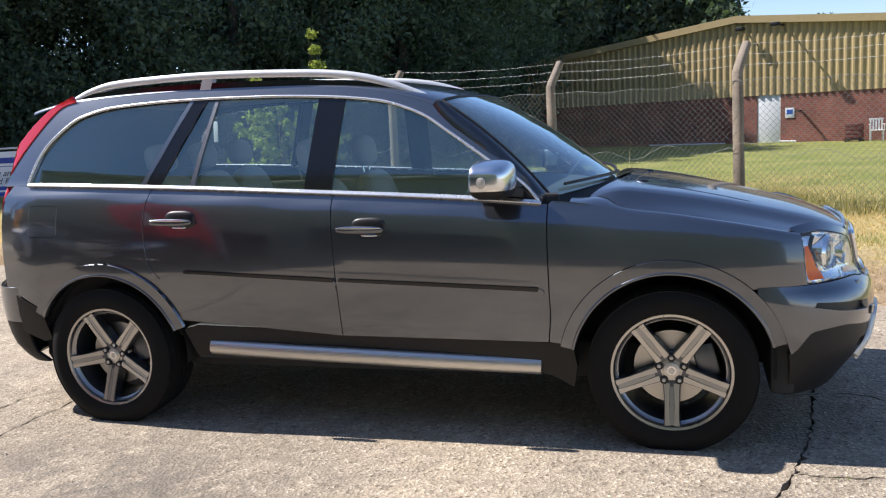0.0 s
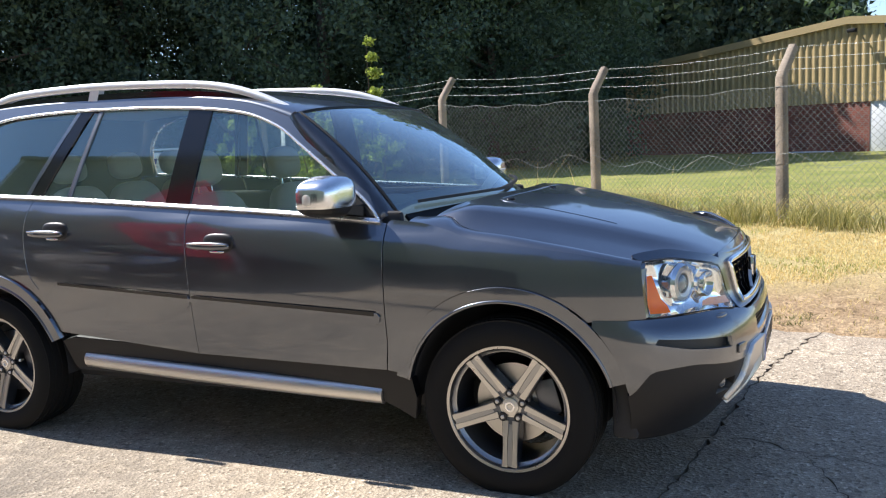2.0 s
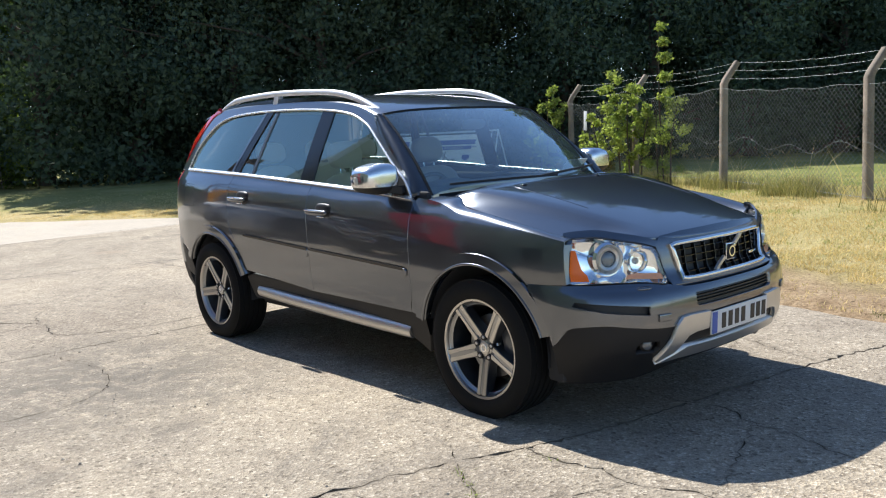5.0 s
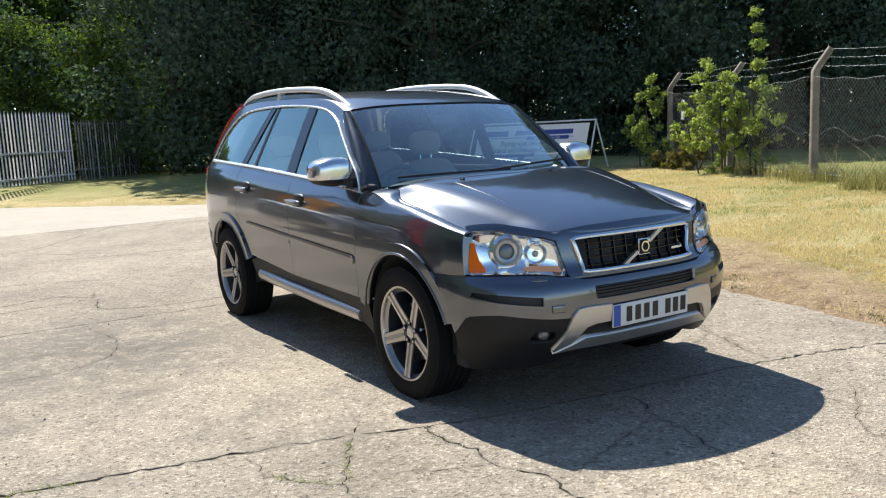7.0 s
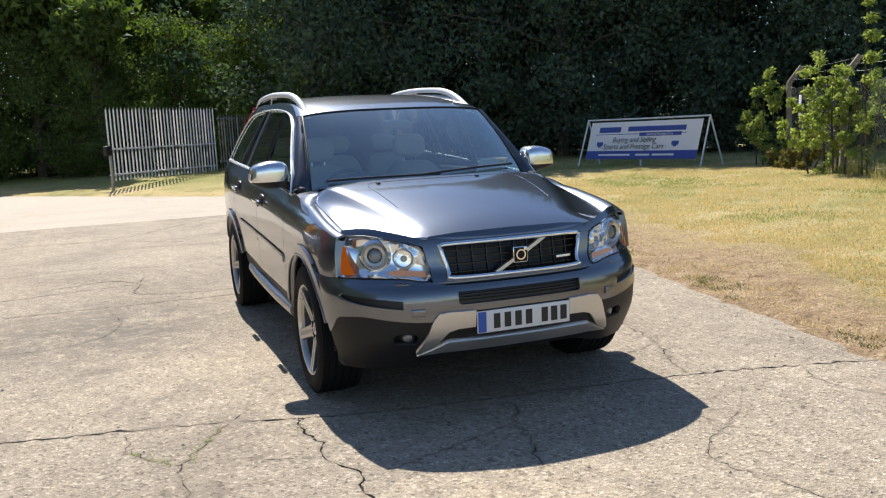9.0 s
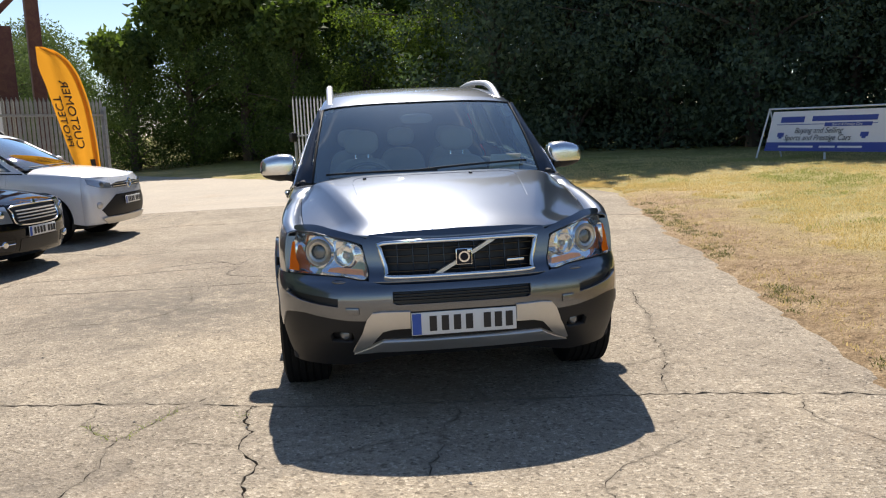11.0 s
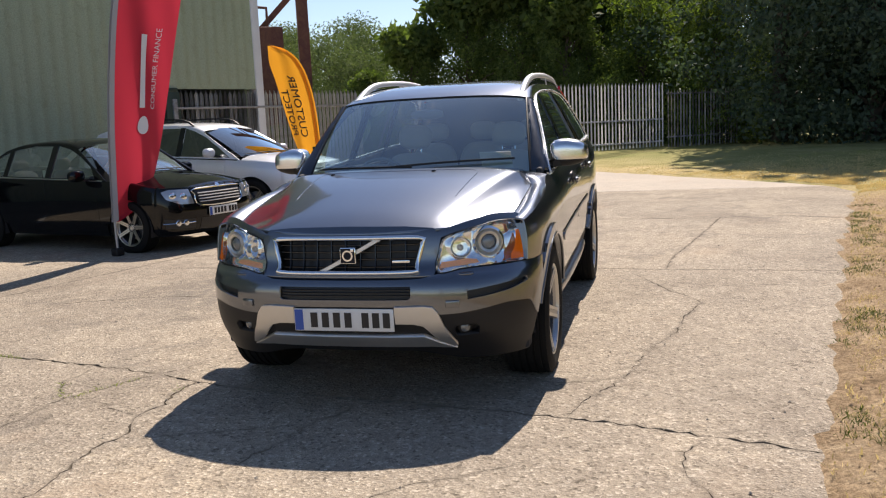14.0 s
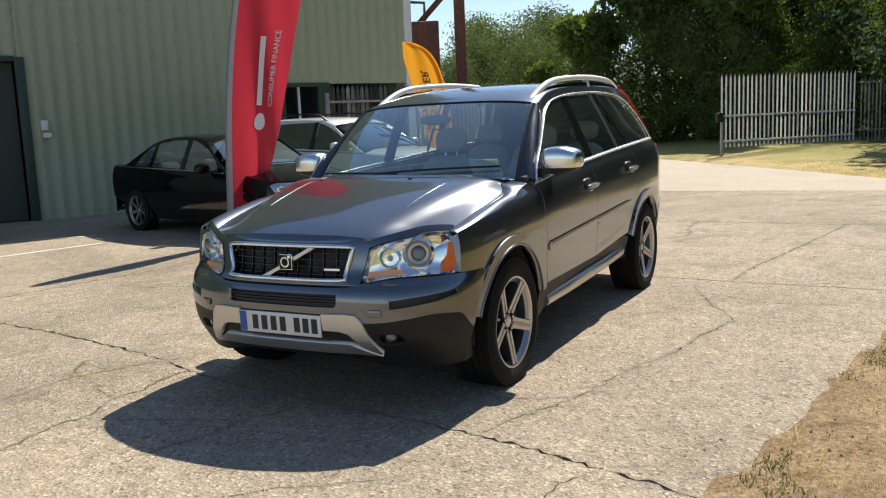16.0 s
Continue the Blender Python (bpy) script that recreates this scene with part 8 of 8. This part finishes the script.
# ---- banner sign on an A-frame ----
def build_sign():
    a, b = Vector((-14.07, 10.5, 0)), Vector((-10.65, 11.76, 0))
    L = (b - a).length
    z0 = 0.26
    e = thing("banner_sign", pose(a.x, a.y, z0, 0, 0, math.degrees(math.atan2(b.y - a.y, b.x - a.x))), "white and blue banner sign on a white tubular A-frame", "sign")
    H, W = 1.18, 0.022
    for x in (0.0, L):
        sweep("leg", [(x + (-0.16 if x == 0 else -0.1), -0.30, -0.05), (x, 0, H)], circle(W, 8), WHITETRIM, e, up=(1, 0, 0))
        sweep("leg", [(x + (0.10 if x else 0.02), 0.42, -0.05), (x, 0, H)], circle(W, 8), WHITETRIM, e, up=(1, 0, 0))
    sweep("top_rail", [(-0.02, 0, H), (L / 2, 0, H - 0.006), (L + 0.02, 0, H)], circle(W, 8), WHITETRIM, e)
    part("foot", box_bm((L / 2 - 0.02, -0.27, -0.03), (L / 2 + 0.02, -0.24, 0.14)), WHITETRIM, e)

    def place(x, h):
        k = h / H
        return Vector((0.12 * k + x, -0.28 * (1 - k) - 0.02, h))

    def sheet(name, x0, x1, h0, h1, mat, lift=0.0, label=""):
        n = 24
        v = []
        for j in range(6):
            for i in range(n):
                x, h = x0 + (x1 - x0) * i / (n - 1), h0 + (h1 - h0) * j / 5
                p = place(x, h)
                p.y += 0.012 * math.sin(x * 4.1 + h * 3) * (h - 0.1) * (1.1 - h) * 3 - lift
                v.append(tuple(p))
        mesh_part(name, v, [(j * n + i, j * n + i + 1, (j + 1) * n + i + 1, (j + 1) * n + i) for j in range(5) for i in range(n - 1)], mat, e, label)
    bx0, bx1 = 0.04, L - 0.26
    sheet("banner", bx0, bx1, 0.16, H - 0.07, FLAGWHITE)
    sheet("blue_strip", bx0, bx1, 0.16, 0.37, SIGNBLUE, 0.004)
    sheet("name_bar", 0.34, 1.02, 0.84, 0.98, SIGNBLUE, 0.004)
    sheet("name_bar", 1.24, 2.95, 0.86, 0.98, SIGNBLUE, 0.004)
    sheet("underline", 0.25, 2.98, 0.785, 0.80, SIGNBLUE, 0.004)
    sheet("sub_bar", 1.62, 2.85, 0.735, 0.825, SIGNBLUE, 0.006)
    for x0, x1 in ((0.45, 1.45), (1.62, 2.05), (2.12, 2.75)):
        sheet("small_bar", x0, x1, 0.245, 0.29, FLAGWHITE, 0.008)
    for x in (0.33, 2.62):
        sheet("crest", x, x + 0.2, 0.50, 0.60, SIGNBLUE, 0.004)
        sheet("crest", x + 0.05, x + 0.15, 0.46, 0.50, SIGNBLUE, 0.004)
    for body, size, h, xc in (("Buying and Selling", 0.185, 0.645, 1.50), ("Sports and Prestige Cars", 0.185, 0.475, 1.50), ("Sports & Prestige Cars", 0.085, 0.78, 2.23)):
        ob = text_mesh("lettering", body, size, INK if size > 0.1 else FLAGWHITE, e, Matrix(), depth=0.0)
        for v in ob.data.vertices:
            p = place(xc + v.co.x + v.co.y * 0.2, h + v.co.y)
            p.y -= 0.022
            v.co = p


SIGNBLUE = plain("sign_blue", (0.035, 0.06, 0.30), 0.5, vary=0.08)
build_sign()

# ---- rusty steel gantry behind the shed ----
RUSTRED = rust_mat("red_oxide_steel", (0.10, 0.035, 0.03), (0.14, 0.06, 0.04), 0.5, 0.1, 0.7)


def build_gantry():
    e = thing("steel_gantry", pose(-14.9, -7.1, 0, 0, 0, -63), "rusty red-brown steel gantry with a diagonal brace and a tank", "gantry")
    part("column", box_bm((-0.14, -0.14, 0), (0.14, 0.14, 7.5), 0.01), RUSTRED, e)
    part("column", box_bm((2.9, -0.14, 0), (3.1, 0.14, 7.5), 0.01), RUSTRED, e)
    sweep("brace", [(0.0, 0, 5.1), (1.3, 0, 3.75)], [(-.07, -.07), (.07, -.07), (.07, .07), (-.07, .07)], RUSTRED, e, up=(0, 1, 0))
    part("beam", box_bm((-0.1, -0.1, 5.4), (3.1, 0.1, 5.65), 0.01), RUSTRED, e)
    part("tank", box_bm((0.55, -0.6, 1.6), (1.5, 0.6, 4.0), 0.04), RUSTRED, e)
    sweep("pipe", [(0.9, 0.2, 4.0), (0.9, 0.2, 4.5), (1.5, 0.2, 4.55)], circle(0.04, 8), RUSTRED, e, up=(0, 1, 0))


build_gantry()


# ---- shrubs, weeds and grass ----
def shrub(x, y, label, clumps, leaves, size, stems, seed, mat=None):
    z = ground_z(x, y)
    e = thing("shrub", pose(x, y, z), label, "shrub", "shrubs by the fence")
    rnd = random.Random(seed)
    for a, b, h in stems:
        part("stem", limb_bm([[((a, b, -0.05), 0.02), ((a * 1.4 + rnd.uniform(-.1, .1), b * 1.4, h * 0.5), 0.014), ((a * 1.8 + rnd.uniform(-.15, .15), b * 1.6, h), 0.004)]], 5), BARK, e)
    c = []
    for cx, cy, cz, r, n in clumps:
        for _ in range(n):
            v = Vector((rnd.gauss(0, 1), rnd.gauss(0, 1), rnd.gauss(0, 1))).normalized() * r * rnd.random() ** 0.4
            c.append((cx + v.x, cy + v.y, max(0.08, cz + v.z)))
    v, f = leaf_cloud(c, max(1, leaves // len(c)), 0.11, size, seed)
    mesh_part("leaves", v.tolist(), f.tolist(), mat or SHRUBLEAF, e, smooth_shade=False)


shrub(-6.15, 10.85, "leafy green shrub climbing through the wire fence", [(0.1, 0, 0.5, 0.7, 16), (-0.1, 0, 1.1, 0.75, 26), (-0.2, 0, 1.75, 0.55, 18), (0.5, 0.1, 1.3, 0.35, 10), (-0.6, 0, 0.9, 0.5, 12)], 5600, 0.075,
      [(0.1, 0, 2.1), (-0.2, 0.1, 2.0), (-0.4, -0.1, 1.7), (0.35, 0, 1.8), (0, 0.2, 1.9)], 31)
shrub(-5.15, 10.70, "tall thin self-sown shrub with a spindly leader", [(0, 0, 0.5, 0.45, 12), (0.2, 0, 1.1, 0.35, 10), (0.3, 0, 1.6, 0.25, 6), (0.05, 0, 1.7, 0.14, 5), (0.05, 0, 2.1, 0.08, 5), (0.03, 0, 2.45, 0.07, 5), (0.0, 0, 2.75, 0.04, 4), (-0.02, 0, 3.05, 0.02, 3)], 2600, 0.062,
      [(0, 0, 3.15), (0.15, 0, 1.8), (-0.15, 0.05, 1.6)], 32)
shrub(-9.55, 12.35, "leafy green shrub at the end of the fence", [(0, 0, 0.5, 0.55, 14), (-0.1, 0, 1.1, 0.5, 16), (0.05, 0, 1.75, 0.45, 16), (0.2, 0, 0.3, 0.5, 8)], 3600, 0.075,
      [(0, 0, 2.0), (0.1, 0.1, 1.6), (-0.2, 0, 1.7)], 33)
shrub(-8.1, 12.0, "low tangle of dry brambles under the fence", [(0, 0, 0.3, 0.5, 14), (-0.8, 0.3, 0.3, 0.45, 12), (0.7, -0.3, 0.3, 0.4, 12)], 2600, 0.09, [(0, 0, 0.7), (-0.6, 0.2, 0.8), (0.6, -0.2, 0.7)], 34, leaf_mat("bramble_leaves", (0.10, 0.10, 0.03), (0.22, 0.17, 0.07), 0.3))

DRYBLADE = leaf_mat("dry_grass_blades", (0.56, 0.445, 0.205), (0.84, 0.66, 0.36), 0.35, (1.1, 1.1, 0.8))
GREENBLADE = leaf_mat("green_grass_blades", (0.25, 0.27, 0.09), (0.48, 0.47, 0.19), 0.35, (1.1, 1.2, 0.7))


def blades(name, places, height, width, lean, mat, label, seed):
    """Many grass blades as one object."""
    r = np.random.RandomState(seed)
    n = len(places)
    p = np.array(places)
    a = r.uniform(0, 6.283, n)
    h = height * r.uniform(0.5, 1.3, n)
    w = width * r.uniform(0.6, 1.3, n)
    d = np.stack((np.cos(a), np.sin(a), np.zeros(n)), 1)
    l = r.normal(size=(n, 2)) * lean
    up1 = np.stack((l[:, 0] * h * 0.35, l[:, 1] * h * 0.35, h * 0.55), 1)
    up2 = np.stack((l[:, 0] * h, l[:, 1] * h, h), 1)
    q = d * w[:, None]
    v = np.stack((p - q, p + q, p + up1 + q * 0.7, p + up1 - q * 0.7, p + up2), 1).reshape(-1, 3)
    k = np.arange(n)[:, None] * 5
    f4, f3 = (k + np.array((0, 1, 2, 3))).tolist(), (k + np.array((3, 2, 4))).tolist()
    ob = mesh_part(name, v.tolist(), f4 + f3, mat, None, "", False)
    tagged(ob, label, "grass", kind="stuff")


CLOD = plain("dry_earth_crumbs", (0.30, 0.205, 0.125), 0.95, vary=0.4, grain=60)
GRIT = plain("pale_grit", (0.42, 0.36, 0.28), 0.9, vary=0.4, grain=60)


def scatter(name, n, where, keep, r0, r1, mat, label, seed):
    """Small uneven lumps lying on the ground, as one object."""
    rg = np.random.RandomState(seed)
    base = np.array([(1, 0, 0), (0, 1, 0), (-1, 0, 0), (0, -1, 0), (0, 0, 0.75), (0, 0, -0.5)])
    tri = np.array([(0, 1, 4), (1, 2, 4), (2, 3, 4), (3, 0, 4), (1, 0, 5), (2, 1, 5), (3, 2, 5), (0, 3, 5)])
    vs, fs = [], []
    for _ in range(n):
        x, y = where()
        if not keep(x, y):
            continue
        s = r0 + (r1 - r0) * rg.rand() ** 2.5
        a = rg.rand() * 6.283
        q = base * s * rg.uniform(0.6, 1.3, (6, 3))
        q = np.stack((q[:, 0] * math.cos(a) - q[:, 1] * math.sin(a), q[:, 0] * math.sin(a) + q[:, 1] * math.cos(a), q[:, 2]), 1)
        z = ground_z(x, y) if lawn_gap(x, y) > 0.02 else 0.0
        fs.append(tri + 6 * len(vs))
        vs.append(q + np.array((x, y, z + s * 0.2)))
    ob = mesh_part(name, np.concatenate(vs).tolist(), np.concatenate(fs).tolist(), mat, None, "", False)
    tagged(ob, label, "debris", kind="stuff")


def build_grass():
    r = random.Random(12)
    short_a, short_b, tall, edge = [], [], [], []
    while len(short_a) + len(short_b) < 150000:
        x = 4.5 - 26 * r.random() ** 1.35
        side = min(0.0, 3.95 + 0.755 * (x + 11.87) - (2.79 - 0.222 * x))
        if side and r.random() < 0.45:
            y = (2.79 - 0.222 * x) + side * r.random()
        else:
            y = (2.79 - 0.222 * x) + 12.0 * r.random() ** 1.6
        d = lawn_gap(x, y)
        if r.random() < max(smooth(-10.0, -20.0, x), smooth(6.0, 11.5, y - 2.79 + 0.222 * x), smooth(3.0, 4.5, x)):
            continue
        if d < 0.03:
            continue
        k = noise.noise((x * 0.55, y * 0.55, 0)) + 0.5 * noise.noise((x * 2.1, y * 2.1, 4)) - 0.25 * (1 - smooth(0.2, 2.2, d)) + 0.25 * smooth(1.2, 4.0, d)
        if soil_at(x, y) > 0.42 and r.random() < 0.965:
            continue
        if noise.noise((x * 1.4 + 5, y * 1.4, 11)) + 0.5 * noise.noise((x * 4.2, y * 4.2, 12)) > 0.22 and r.random() < 0.8:
            continue
        (short_b if k + r.uniform(-.25, .25) > 0.52 else short_a).append((x, y, ground_z(x, y)))
    blades("grass", short_a, 0.030, 0.004, 0.5, DRYBLADE, "short sun-dried lawn grass", 1)
    blades("grass", short_b, 0.034, 0.004, 0.5, GREENBLADE, "short green lawn grass", 2)
    for _ in range(2100):
        u = r.uniform(-9.5, 10.5)
        o = r.gauss(-0.22, 0.26)
        if noise.noise((u * 0.8, o, 2)) < -0.15:
            continue
        thick = 3 + int(34 * max(0.0, noise.noise((u * 1.3, 4.0, o)) + 0.05) * (1.0 - 0.6 * smooth(4.0, 8.0, u)))
        for _ in range(thick):
            p = Vector((2.21, 7.06, 0)) + FENCE_DIR * (u + r.gauss(0, 0.05)) + FENCE_OUT * (o + r.gauss(0, 0.05))
            tall.append((p.x, p.y, ground_z(p.x, p.y)))
    blades("tall_grass", tall, 0.26, 0.005, 0.5, leaf_mat("rank_grass", (0.17, 0.18, 0.06), (0.48, 0.42, 0.20), 0.35, (1.1, 1.1, 0.7)), "rank seeding grass along the foot of the fence", 3)
    stalks = []
    for _ in range(70):
        u = r.uniform(-5, 8)
        p = Vector((2.21, 7.06, 0)) + FENCE_DIR * u + FENCE_OUT * r.uniform(-0.3, 0.5)
        stalks += [(p.x + r.gauss(0, 0.04), p.y + r.gauss(0, 0.04), ground_z(p.x, p.y)) for _ in range(3)]
    blades("seed_stalks", stalks, 0.70, 0.004, 0.6, DRYBLADE, "tall pale seed stalks standing through the wire", 13)
    tuft = []
    for _ in range(900):
        x = r.uniform(-7.5, 3.2)
        y = 2.79 - 0.222 * x + abs(r.gauss(0, 0.7))
        d = lawn_gap(x, y)
        if 0.0 < d < 1.8 and noise.noise((x * 1.6, y * 1.6, 9)) > 0.0:
            for _ in range(9):
                tuft.append((x + r.gauss(0, 0.03), y + r.gauss(0, 0.03), ground_z(x, y) - 0.004))
    blades("straw_tufts", tuft, 0.026, 0.0022, 1.1, DRYBLADE, "dry straw tufts on the bare trodden earth", 6)
    for _ in range(260):
        x = r.uniform(-7.0, 3.6)
        y = 2.79 - 0.222 * x + abs(r.gauss(0, 0.16))
        if -0.04 < lawn_gap(x, y) < 0.5 and noise.noise((x * 1.1, y * 1.1, 21)) > 0.05:
            for _ in range(26):
                edge.append((x + r.gauss(0, 0.05), y + r.gauss(0, 0.035), ground_z(x, y) - 0.004))
    blades("edge_weeds", edge, 0.026, 0.003, 1.0, leaf_mat("edge_weed_leaves", (0.07, 0.085, 0.03), (0.20, 0.20, 0.085), 0.3), "low grey-green weeds along the concrete's edge", 9)
    scatter("earth_clods", 900, lambda: (lambda x: (x, 2.79 - 0.222 * x + abs(r.gauss(0, 0.55))))(r.uniform(-7.5, 3.2)), lambda x, y: 0.01 < lawn_gap(x, y) < 1.5, 0.004, 0.012, CLOD, "crumbs of dry brown earth along the concrete's edge", 7)
    weeds = []
    for width, *line in CRACKS[:4]:
        for q in bend(line, 0.03):
            if noise.noise((q[0] * 1.7, q[1] * 1.7, 7)) > 0.30:
                for _ in range(5):
                    weeds.append((q[0] + r.gauss(0, 0.015), q[1] + r.gauss(0, 0.015), -0.015))
    blades("crack_weeds", weeds, 0.030, 0.003, 0.9, SHRUBLEAF, "small green weeds growing in the concrete cracks", 4)


build_grass()
grit_rnd = random.Random(17)
scatter("grit", 1500, lambda: (grit_rnd.uniform(-7, 5.5), grit_rnd.uniform(-5.5, 3.2)), lambda x, y: lawn_gap(x, y) < -0.1, 0.003, 0.011, GRIT, "loose pale grit scattered on the concrete", 8)
